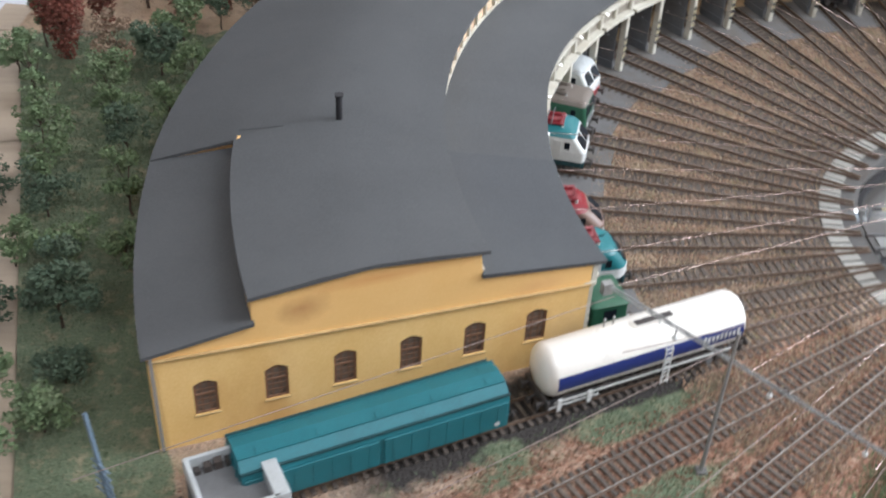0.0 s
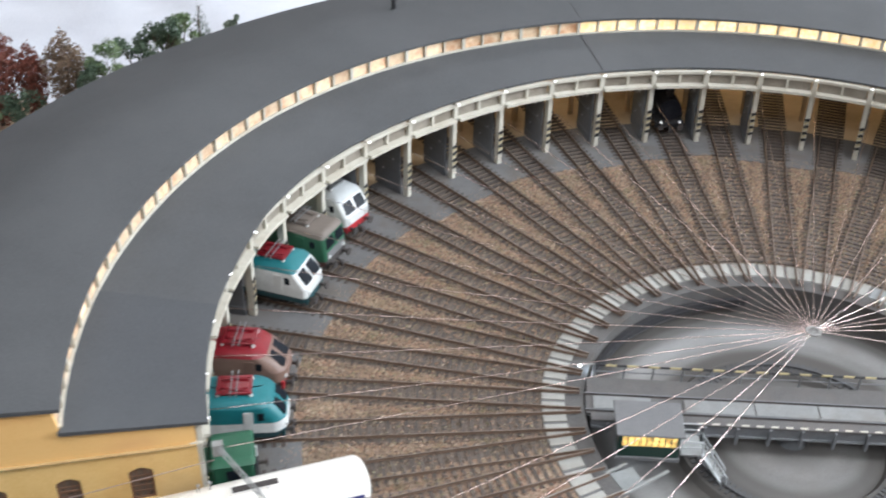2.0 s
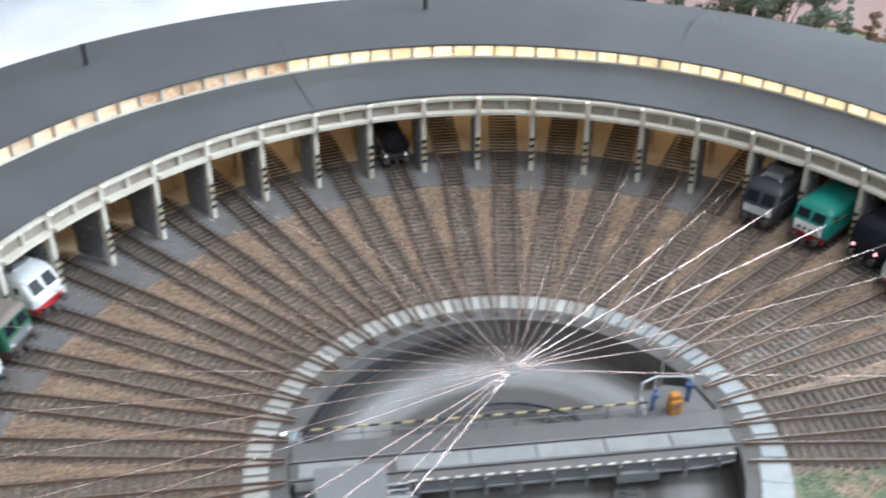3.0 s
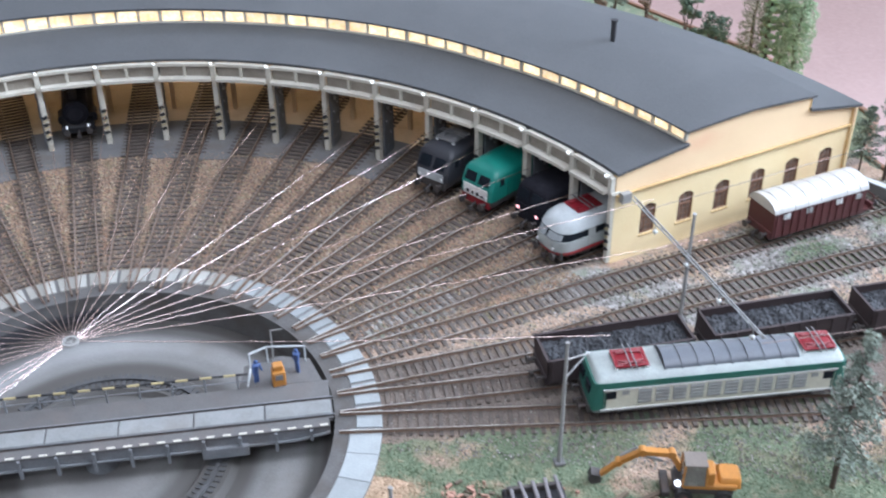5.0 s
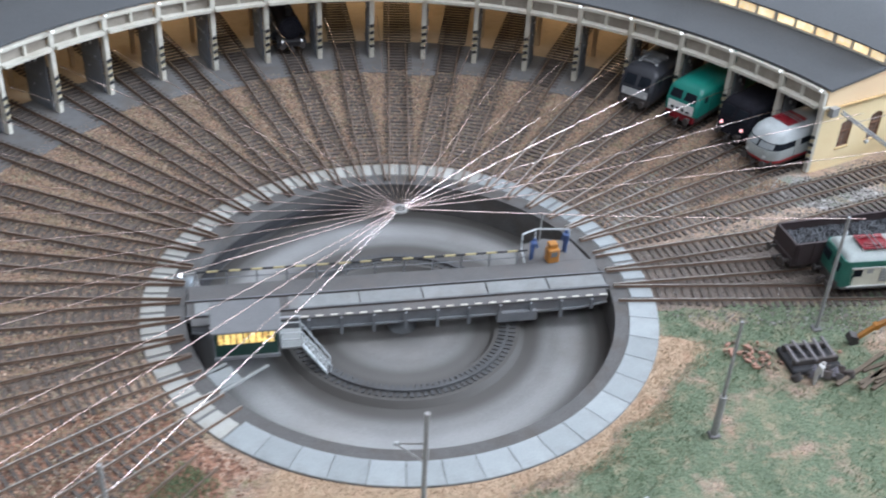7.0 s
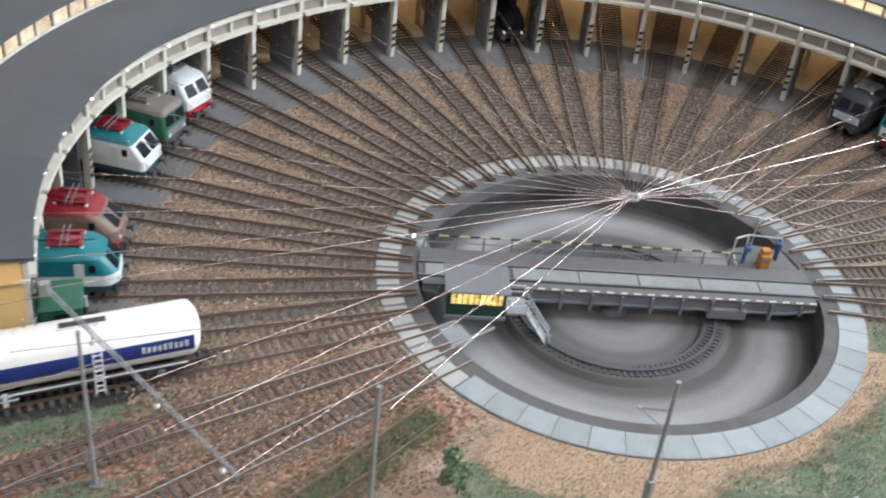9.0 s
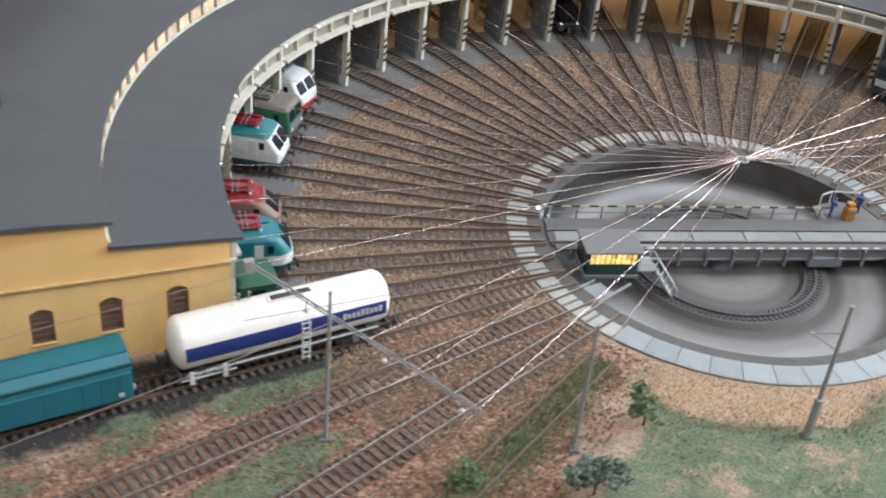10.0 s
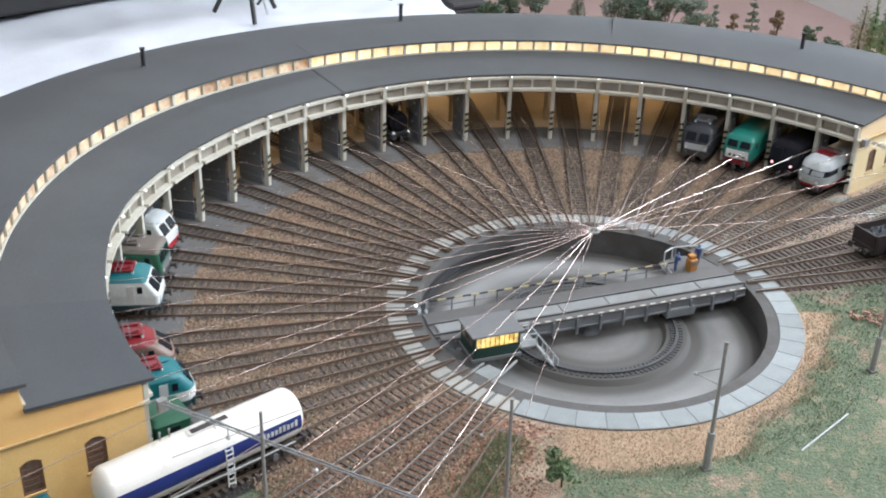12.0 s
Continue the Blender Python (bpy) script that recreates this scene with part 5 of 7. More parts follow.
def figure(x, y, z, turn, mat, label, stoop=0):
    """A toy figure as one plain shape."""
    bm = B()
    rod(bm, (-1.1, 0, 0), (-0.8, 0, 9.5), 1.0, 6, 1.2)
    rod(bm, (1.1, 0, 0), (0.8, 0, 9.5), 1.0, 6, 1.2)
    rod(bm, (0, 0, 9), (0, -stoop, 16), 1.9, 8, 2.5)
    rod(bm, (-2.6, -stoop, 15.5), (-3.4, -1 - stoop, 9.5), 0.8, 6)
    rod(bm, (2.6, -stoop, 15.5), (3.2, -1.6 - stoop, 10), 0.8, 6)
    ball(bm, 0, -stoop * 1.2, 18.4, 1.6)
    ob = solid("model_figure", bm, mat, label, "figurine", smooth=50, group="model figures")
    ob.matrix_basis = pose(x * MM, y * MM, z * MM, 0, 0, turn)


figure(104, 33, 2.2, 40, M_FIGB, "tiny blue-painted toy figure on the bridge platform", 1.0)
figure(132, 40, 2.2, -60, M_FIGB, "tiny blue-painted toy figure on the bridge platform")
figure(327, -136, 0.5, 20, M_FIGW, "tiny pale toy figure standing by the planks", 1.0)
figure(337, -138, 0.5, -30, M_FIGW, "tiny pale toy figure standing by the planks")
figure(350, -131, 0.5, 70, M_FIGR, "tiny red-painted toy figure beside the digger")
figure(262, -127, 0.5, 70, M_FIGW, "tiny pale toy figure beside the wheel stack", 2.0)


# ---- contact wires that meet over the middle of the turntable ----
def wires():
    hub = Vector((-3.0, 4.0, 74.0))
    ring = thing("wire_hub", hub.x, hub.y, hub.z - 1, 0, "small metal ring where the contact wires meet", "wire hub")
    bm = B()
    sweep(bm, [(3.6, 0), (5.4, 0), (5.4, 1.4), (3.6, 1.4)], 0, 360, 20)
    for i in range(3):
        rod(bm, P(4.4, i * 60, 0.7), P(-4.4, i * 60, 0.7), 0.4, 5)
    part("hub_ring", bm, M_POLE, ring, smooth=40)
    ends = [(post_angle(k) - 0.75, plan("front", post_angle(k)) - 1, 45) for k in range(-12, 11)]
    ends += [(197.7, 404, 60), (212.3, 372, 56), (218.6, 382, 56), (226.4, 384, 58), (234.55, 307, 92), (16.2, 420, 68), (8.0, 430, 68), (-6, 330, 68)]
    for a, r, z in ends:
        tip = Vector(P(r, a, z))
        d = (tip - hub)
        d.z = 0
        d.normalize()
        pts = []
        for i in range(9):
            u = i / 8
            p = hub.lerp(tip, u) if i else hub + d * 5
            p.z = hub.z + (z - hub.z) * u - 2.2 * math.sin(math.pi * u)
            pts.append(p)
        side, up = Vector((-d.y, d.x, 0)), Vector((0, 0, 1))
        ring6 = [(side * math.cos(j * TAU / 6) + up * math.sin(j * TAU / 6)) * 0.27 for j in range(6)]
        bm = B()
        loft(bm, [[p + q for q in ring6] for p in pts])
        solid("contact_wire", bm, M_WIRE, "thin copper contact wire above a radial track", "wire", smooth=80, group="contact wires")


wires()

# ---- rolling stock ----
RT = 3.7  # top of the rails


def ring_at(z, a, b, r, nose=0.0, n=3, a2=None):
    """A rounded rectangle at height z: half length a (a2 at the back), half width b, corner radius r; nose bows the ends."""
    a2 = a if a2 is None else a2
    pts = []
    for cx, cy, s in ((a - r, b - r, 0), (-a2 + r, b - r, 90), (-a2 + r, -b + r, 180), (a - r, -b + r, 270)):
        for i in range(n + 1):
            t = radians(s + 90 * i / n)
            pts.append((cx + r * math.cos(t), cy + r * math.sin(t), z))
    return [(x + (nose * (1 - (y / b) ** 2) if x > a - r - 0.01 else (-nose * (1 - (y / b) ** 2) if x < -a2 + r + 0.01 else 0)), y, z) for x, y, z in pts]


def shell(levels, mat_name=None):
    bm = B()
    loft(bm, [ring_at(*lv) for lv in levels])
    return bm


def panto(parent, x, raised=0, mat=None):
    """A folded pantograph lying flat on the roof: base frame, four arms, contact shoe and insulators."""
    bm = B()
    rings = []
    for k, (u, v) in enumerate(((-1, -1), (1, -1), (1, 1), (-1, 1))):
        rings.append([(x + u * (11 + d), v * (8 + d), z) for d, z in ((-0.8, 1.2), (0.8, 1.2), (0.8, 2.4), (-0.8, 2.4))])
    loft(bm, rings + [rings[0]], cap=False)
    bmesh.ops.remove_doubles(bm, verts=bm.verts, dist=0.001)
    p = part("pantograph", bm, mat or M_RUSTRED, parent, "folded red pantograph" if not mat else "folded pantograph")
    for s in (-1, 1):
        for u in (-1, 1):
            bm = B()
            rod(bm, (x + u * 10, s * 7, 2.2), (x - u * 9, s * 4, 3.2 + 0.2 * u), 0.8, 6)
            part("arm", bm, mat or M_RUSTRED, p)
    bm = B()
    box(bm, x, 0, 1.0, 20, 12, 1.2, bevel=0.3)
    part("base_plate", bm, mat or M_RUSTRED, p)
    for dx in (-2, 2):
        bm = B()
        pts = [(x + dx, -13, 2.6), (x + dx, -11, 4.0), (x + dx, 11, 4.0), (x + dx, 13, 2.6)]
        loft(bm, [[(q[0] - 0.35, q[1], q[2]), (q[0] + 0.35, q[1], q[2]), (q[0] + 0.35, q[1], q[2] + 0.6), (q[0] - 0.35, q[1], q[2] + 0.6)] for q in pts])
        part("contact_shoe", bm, M_GREYM, p)
    for dx in (-11, 11):
        for s in (-1, 1):
            bm = B()
            rod(bm, (x + dx, s * 8, -0.8), (x + dx, s * 8, 1.4), 1.3, 8)
            part("insulator", bm, M_OFFW, p)
    return p


def wheelsets(parent, xs, r=5.2, frame_len=34):
    """Two-axle bogies with side frames and wheels."""
    for x in xs:
        bm = B()
        box(bm, x, 0, 3.6, frame_len, 17, 4.4, bevel=0.6)
        for s in (-1, 1):
            box(bm, x, s * 10.6, 3.0, frame_len, 1.8, 4.6, bevel=0.4)
            for dx in (-0.3, 0.3):
                box(bm, x + dx * frame_len, s * 11.9, 2.6, 5, 1.4, 4.6, bevel=0.4)
        bogie = part("bogie", bm, M_UNDER, parent)
        for dx in (-0.3, 0.3):
            bm = B()
            for s in (-1, 1):
                rod(bm, (x + dx * frame_len, s * 7.6, r), (x + dx * frame_len, s * 9.4, r), r, 18)
            rod(bm, (x + dx * frame_len, -8, r), (x + dx * frame_len, 8, r), 1.1, 8)
            part("wheelset", bm, M_UNDER, bogie, smooth=40)


def buffers(parent, x, s, z=10.5, mat=None):
    bm = B()
    box(bm, x - s * 1.0, 0, z - 3.6, 2.2, 29, 6.4, bevel=0.4)
    beam = part("buffer_beam", bm, mat or M_RED, parent, "red buffer beam" if mat is None else "")
    for y in (-10, 10):
        bm = B()
        rod(bm, (x, y, z - 0.4), (x + s * 5.0, y, z - 0.4), 1.3, 8)
        rod(bm, (x + s * 5.0, y, z - 0.4), (x + s * 6.2, y, z - 0.4), 3.0, 12)
        part("buffer", bm, M_UNDER, beam, smooth=40)
    bm = B()
    rod(bm, (x, 0, z - 2), (x + s * 5, 0, z - 3.2), 0.9, 6)
    box(bm, x + s * 5.5, 0, z - 6.4, 2.4, 3.2, 3.4)
    part("coupling", bm, M_UNDER, beam)


def lerp(a, b, t):
    return a + (b - a) * t


def electric(stall_a, r_front, half, cols, label, rake=7.0, nose=1.2, roof_h=36.0, panto_mat=None, side_windows=0, lamps=(), stripes=True, lamp_mat=None, pantos=True, waist=20.5, belt=28.5, beam=None, corner=3.0):
    """A box-cab electric locomotive standing in a stall, its front towards the turntable.
    cols: skirt, lower body, upper body, roof, front panel."""
    skirt, low, up, roof, front = cols
    x, y, _ = P(r_front + half + 7, stall_a)
    ob = thing("electric_locomotive", x, y, RT, stall_a + 180, label, "locomotive", "locomotives in the shed")
    b = 16.4
    f = lambda z: half - rake * smooth01(z, waist - 1, roof_h) - 0.4  # noqa: E731
    n = 3 if corner < 4 else 6
    bm = shell([(8.5, half - 1, b - 0.6, corner, 0, n), (13, half, b, corner, nose, n)])
    part("skirt", bm, skirt, ob, smooth=40)
    bm = shell([(13, half, b, corner, nose, n), (waist - 1, half, b, corner, nose, n), (waist, half - 0.3, b, corner, nose, n)])
    part("lower_body", bm, low, ob, smooth=40)
    bm = shell([(waist, half - 0.3, b, corner, nose, n), (belt, f(belt), b, corner, nose * 0.8, n), (31.5, f(31.5), b - 0.4, corner, nose * 0.6, n)])
    part("upper_body", bm, up, ob, smooth=40)
    bm = shell([(31.5, f(31.5), b - 0.4, corner, nose * 0.6, n), (33.6, f(33.6) - 0.8, b - 1.4, corner + 0.6, nose * 0.5, n), (35, f(35) - 2.2, b - 3.6, corner + 1.2, nose * 0.3, n), (roof_h + 0.6, f(roof_h) - 6, b - 8, corner + 1.2, 0, n)])
    rf = part("roof", bm, roof, ob, smooth=50)
    bm = shell([(roof_h + 0.4, half * 0.32, 5.5, 1.5), (roof_h + 2.2, half * 0.30, 5.0, 1.5)])
    part("roof_box", bm, roof, rf)
    # windscreens follow the raked front
    for s in (1, -1):
        wide = 5.6 if corner < 4 else 4.3
        for yy in (-wide - 1.4, wide + 1.4):
            bm = B()
            z0, z1 = waist + 2.2, belt + 1.8
            lo, hi = s * (f(z0) + nose * 0.75 + 0.25), s * (f(z1) + nose * 0.55 + 0.25)
            q = [(lo, yy - wide, z0), (lo, yy + wide, z0), (hi, yy + wide - 0.5, z1), (hi, yy - wide + 0.5, z1)]
            loft(bm, [q, [(px - s * 1.2, py, pz) for px, py, pz in q]])
            part("windscreen", bm, M_GLASS, ob, "dark windscreen")
        bm = B()
        z0, z1 = 13.5, waist - 0.6
        pw = 12.5 if corner < 4 else 8.0
        px0 = s * (half + nose * (0.4 if corner < 4 else 0.75) + 0.35)
        q = [(px0, -pw, z0), (px0, pw, z0), (px0, pw, z1), (px0, -pw, z1)]
        loft(bm, [q, [(px - s * 1.5, py, pz) for px, py, pz in q]])
        part("front_panel", bm, front, ob)
        buffers(ob, s * (half + 0.4), s, mat=beam)
        for yy in (-10.5, 10.5):
            bm = B()
            rod(bm, (s * (half + nose * 0.3), yy, 15.6), (s * (half + nose * 0.3 + 1.1), yy, 15.6), 1.4, 10)
            part("headlight", bm, lamp_mat if (lamp_mat and s > 0) else M_OFFW, ob, smooth=40)
        # cab doors and side windows
        for side in (-1, 1):
            bm = B()
            box(bm, s * (half - 11 - rake * 0.35), side * (b + 0.1), belt - 5.5, 4.4, 0.5, 5.5)
            part("cab_side_window", bm, M_GLASS, ob)
            bm = B()
            box(bm, s * (half - 23), side * (b + 0.05), 13.5, 6.5, 0.5, 16)
            part("cab_door", bm, low, ob)
    for i in range(side_windows):
        for side in (-1, 1):
            bm = B()
            xx = lerp(-half + 34, half - 34, (i + 0.5) / side_windows)
            box(bm, xx, side * (b + 0.1), belt - 6.5, 8, 0.6, 6)
            part("grille", bm, M_GLASS, ob)
    if pantos:
        for s in (1, -1):
            p = panto(ob, 0, mat=panto_mat)
            p.location = (s * (half - 32) * MM, 0, (roof_h + 0.4) * MM)
    wheelsets(ob, (-half * 0.55, half * 0.55))
    ob.scale = (1.0, 1.05, 1.13)
    return ob


M_SILV = paint("silver_grey_paint", (0.37, 0.40, 0.39), rough=0.4)
a = post_angle
electric(a(-6.5), 390, 92, (M_RED, M_OFFW, M_OFFW, M_GREYL, M_OFFW), "white electric locomotive with grey roof and red front", rake=9, panto_mat=M_GREYM)
electric(a(-7.5), 378, 88, (M_BROWN, M_GREEN, M_GREEN, M_ROOFB, M_GREYM), "bottle green locomotive with a flat brown roof", rake=1.5, nose=0.6, roof_h=34.5, panto_mat=M_ROOFB, beam=M_UNDER)
electric(a(-8.5), 372, 92, (M_TEALD, M_OFFW, M_OFFW, M_TEAL, M_OFFW), "white and teal electric locomotive with red pantographs", rake=11, nose=2.0, beam=M_TEALD)
electric(a(-10.5), 364, 90, (M_UNDER, M_UMBER, M_UMBER, M_RUSTRED, M_UMBER), "umber electric locomotive with dull red roof", rake=15, nose=3.0, corner=8.0)
electric(a(-11.5), 360, 92, (M_TEALD, M_OFFW, M_TEAL, M_TEAL, M_OFFW), "teal electric locomotive with white front and red pantographs", rake=10, nose=3.5, beam=M_TEALD, corner=8.0)
electric(a(7.5), 354, 94, (M_UNDER, M_SLATE, M_SLATE, M_SLATE, M_GREYL), "slate grey electric locomotive with pale front panel", rake=8, beam=M_UNDER, panto_mat=M_GREYM)
M_WHITEF = paint("white_front_paint", (0.78, 0.78, 0.76), rough=0.4)
dark_green = electric(a(8.5), 356, 94, (M_UNDER, M_GREENB, M_GREENB, M_GREENB, M_WHITEF), "bright green electric locomotive with white front panel", rake=6, waist=22.6, belt=29.0, pantos=False, beam=M_RUSTRED)
for i, (w, h) in enumerate(((2.6, 2.6), (2.2, 2.6), (2.6, 2.6), (3.6, 1.4))):
    b = B()
    box(b, 95.3, -7.5 + i * 5, 15.2, 0.6, w, h)
    part("lettering_bar", b, M_DARK, dark_green)
electric(a(9.5), 368, 84, (M_SOOT, M_SOOT, M_SOOT, M_SOOT, M_SOOT), "sooty dark locomotive deep in its stall", rake=5, pantos=False, lamp_mat=M_LAMPR, panto_mat=M_SOOT, beam=M_SOOT)


M_CABG = surface("dull_cab_glass", (0.22, 0.245, 0.255), (0.34, 0.37, 0.38), scale=60, rough=0.15, bump=0, coat=0.6)


def streamliner(ang, r_front, half):
    """A silver electric locomotive with a rounded nose and a dark window band."""
    x, y, _ = P(r_front + half + 7, ang)
    ob = thing("electric_locomotive", x, y, RT, ang + 180, "round-nosed silver electric locomotive with dark window band and red skirt", "locomotive", "locomotives in the shed")
    b = 16.6

    def body(name, mat, label, *levels):
        bm = B()
        loft(bm, [ring_at(z, half + da, b + db, r, nose, 6) for z, da, db, r, nose in levels])
        return part(name, bm, mat, ob, label, smooth=50)

    body("underframe", M_UNDER, "dark underframe", (6.0, -10, -2.5, 9, 2.5), (9.4, -8, -1.5, 10, 3))
    body("skirt", M_RED, "red skirt", (9.0, -6.2, -0.6, 10, 3), (11.8, -5, 0, 10, 3))
    body("lower_body", M_SILV, "silver-grey lower body", (11.8, -5, 0, 10, 3), (17, -4.5, 0.3, 10, 3.2), (20.3, -5.3, 0.1, 10, 3))
    body("window_band", M_GLASS, "dark window band", (20.3, -5.9, -0.3, 10, 2.8), (26.2, -8.4, -0.8, 10, 2.2))
    body("upper_body", M_SILVL, "pale silver upper body", (26.2, -7.7, -0.2, 10, 2.4), (30.5, -9.6, -1.2, 10.5, 1.8), (34, -13, -4, 10.5, 1), (36.2, -18, -8.5, 8, 0))
    for s in (1, -1):
        for yy, turn in ((-6.2, -24), (6.2, 24)):
            sgn = 1 if yy > 0 else -1
            for name, mat, lift, z0, z1, ya, tmax in (("windscreen_frame", M_GLASS, 0.35, 20.5, 26.0, 0.3, 46), ("windscreen", M_CABG, 0.8, 21.2, 25.4, 1.1, 42)):
                rows = []
                for z, da, nose in ((z0, -5.9, 2.8), (z1, -8.2, 2.2)):
                    row = [(ya, half + da + nose)]
                    for t in (0, tmax / 2, tmax):
                        yq = 6.4 + 10 * math.sin(radians(t))
                        row.append((yq, half + da - 10 + 10 * math.cos(radians(t)) + nose * (1 - (yq / b) ** 2)))
                    rows.append([(s * (xq + lift), sgn * yq, z) for yq, xq in row])
                bm = B()
                for i in range(3):
                    q = [rows[0][i], rows[0][i + 1], rows[1][i + 1], rows[1][i]]
                    loft(bm, [q, [(px - s * 1.5, py, pz) for px, py, pz in q]])
                part(name, bm, mat, ob, "dull grey windscreen" if name == "windscreen" else "")
        for side in (-1, 1):
            bm = B()
            box(bm, s * (half - 34), side * (b + 0.3), 13, 6.5, 0.6, 14)
            part("cab_door", bm, M_SILV, ob)
            bm = B()
            rod(bm, (s * (half - 4.6), side * 9.0, 14.5), (s * (half - 1.8), side * 9.0, 14.5), 1.3, 10)
            part("headlight", bm, M_OFFW, ob, smooth=40)
        p = panto(ob, 0)
        p.location = (s * (half - 38) * MM, 0, 34.8 * MM)
        buffers(ob, s * (half - 7), s, 9.0, mat=M_UNDER)
    wheelsets(ob, (-half * 0.55, half * 0.55))
    ob.scale = (1.0, 1.05, 1.10)


M_SILVL = paint("pale_silver_paint", (0.46, 0.50, 0.51), rough=0.35)
streamliner(a(10.5) + 1.0, 349, 98)


def shunter(ang, r_front, half, label):
    x, y, _ = P(r_front + half + 7, ang)
    ob = thing("diesel_shunter", x, y, RT, ang + 180, label, "locomotive", "locomotives in the shed")
    bm = shell([(7, half, 15, 1), (12, half, 15, 1)])
    part("frame_skirt", bm, M_DARK, ob)
    bm = shell([(12, half - 12, 11, 2.5), (29, half - 12, 11, 2.5), (32, half - 13, 8, 2.5)])
    part("hood", bm, M_GREEN, ob, "green engine hood", smooth=40)
    bm = shell([(12, 13, 15, 1.5), (35, 13, 15, 1.5)])
    for v in bm.verts:
        v.co.x += half - 16
    cab = part("cab", bm, M_GREEN, ob, "green cab")
    bm = shell([(35, 14.5, 16, 2.5), (37.6, 13, 12, 3)])
    for v in bm.verts:
        v.co.x += half - 16
    part("cab_roof", bm, M_GREEN, cab, smooth=40)
    for yy in (-8.5, 8.5):
        bm = B()
        box(bm, half - 2.9, yy, 23, 0.7, 8, 8)
        part("cab_window", bm, M_GLASS, cab)
    for side in (-1, 1):
        bm = B()
        box(bm, half - 16, side * 15.1, 23, 9, 0.7, 8)
        part("side_window", bm, M_GLASS, cab)
    for side in (-1, 1):
        bm = B()
        for dx in (-half + 1, half - 1):
            rod(bm, (dx, side * 13.6, 12), (dx, side * 13.6, 22), 1.0, 6)
        part("white_stanchion", bm, M_OFFW, ob, "white handrail")
    for s in (1, -1):
        buffers(ob, s * half, s, mat=M_DARK)
    wheelsets(ob, (0,), frame_len=56)


shunter(a(-12.5), 378, 50, "green diesel shunter with white handrails")


def steam(ang, r_front):
    """A black steam locomotive, smokebox towards the turntable."""
    half = 100
    x, y, _ = P(r_front + half + 7, ang)
    ob = thing("steam_locomotive", x, y, RT, ang + 180, "black steam locomotive with two white lamps in its stall", "locomotive", "locomotives in the shed")
    bm = B()
    rod(bm, (half - 8, 0, 25), (-20, 0, 26), 10.5, 24)
    part("boiler", bm, M_SOOT, ob, smooth=40)
    bm = B()
    rod(bm, (half - 7, 0, 25), (half - 24, 0, 25), 11.4, 24)
    rod(bm, (half - 7, 0, 25), (half - 4.5, 0, 25), 8.5, 20, 7.0)
    part("smokebox", bm, M_SOOT, ob, smooth=40)
    bm = B()
    rod(bm, (half - 16, 0, 35), (half - 16, 0, 44), 3.0, 14, 3.8)
    part("chimney", bm, M_DARK, ob, smooth=40)
    for dx in (20, 50):
        bm = B()
        ball(bm, dx, 0, 36, 4.5, sz=0.9, sub=2)
        part("dome", bm, M_DARK, ob, smooth=60)
    bm = shell([(12, 18, 15, 1), (38, 18, 15, 1), (42, 18, 9, 3)])
    for v in bm.verts:
        v.co.x -= 38
    part("cab", bm, M_DARK, ob)
    bm = B()
    box(bm, 18, 0, 11.5, 160, 29, 1.6)
    part("running_board", bm, M_DARK, ob)
    bm = shell([(8, 26, 14, 1), (28, 26, 14, 1)])
    for v in bm.verts:
        v.co.x -= 84
    part("tender", bm, M_DARK, ob)
    for i in range(4):
        bm = B()
        for s in (-1, 1):
            rod(bm, (-12 + i * 24, s * 7.8, 9.4), (-12 + i * 24, s * 9.6, 9.4), 9.2, 22)
        part("driving_wheel", bm, M_UNDER, ob, smooth=40)
    for s in (-1, 1):
        bm = B()
        rod(bm, (half - 22, s * 13, 12), (half - 38, s * 13, 12), 5, 14)
        part("cylinder", bm, M_DARK, ob, smooth=40)
        bm = B()
        bar(bm, (-12, s * 10.6, 8), (66, s * 10.6, 8), 2.0, 1.0)
        part("coupling_rod", bm, M_POLE, ob)
        bm = B()
        rod(bm, (half - 3, s * 9.5, 14.5), (half + 0.5, s * 9.5, 14.5), 0.9, 10)
        part("lamp", bm, M_LAMPD, ob, "small white lamp", smooth=40)
    buffers(ob, half - 4, 1, mat=M_DARK)
    wheelsets(ob, (-84,), frame_len=40)


steam(a(0.5), 396)


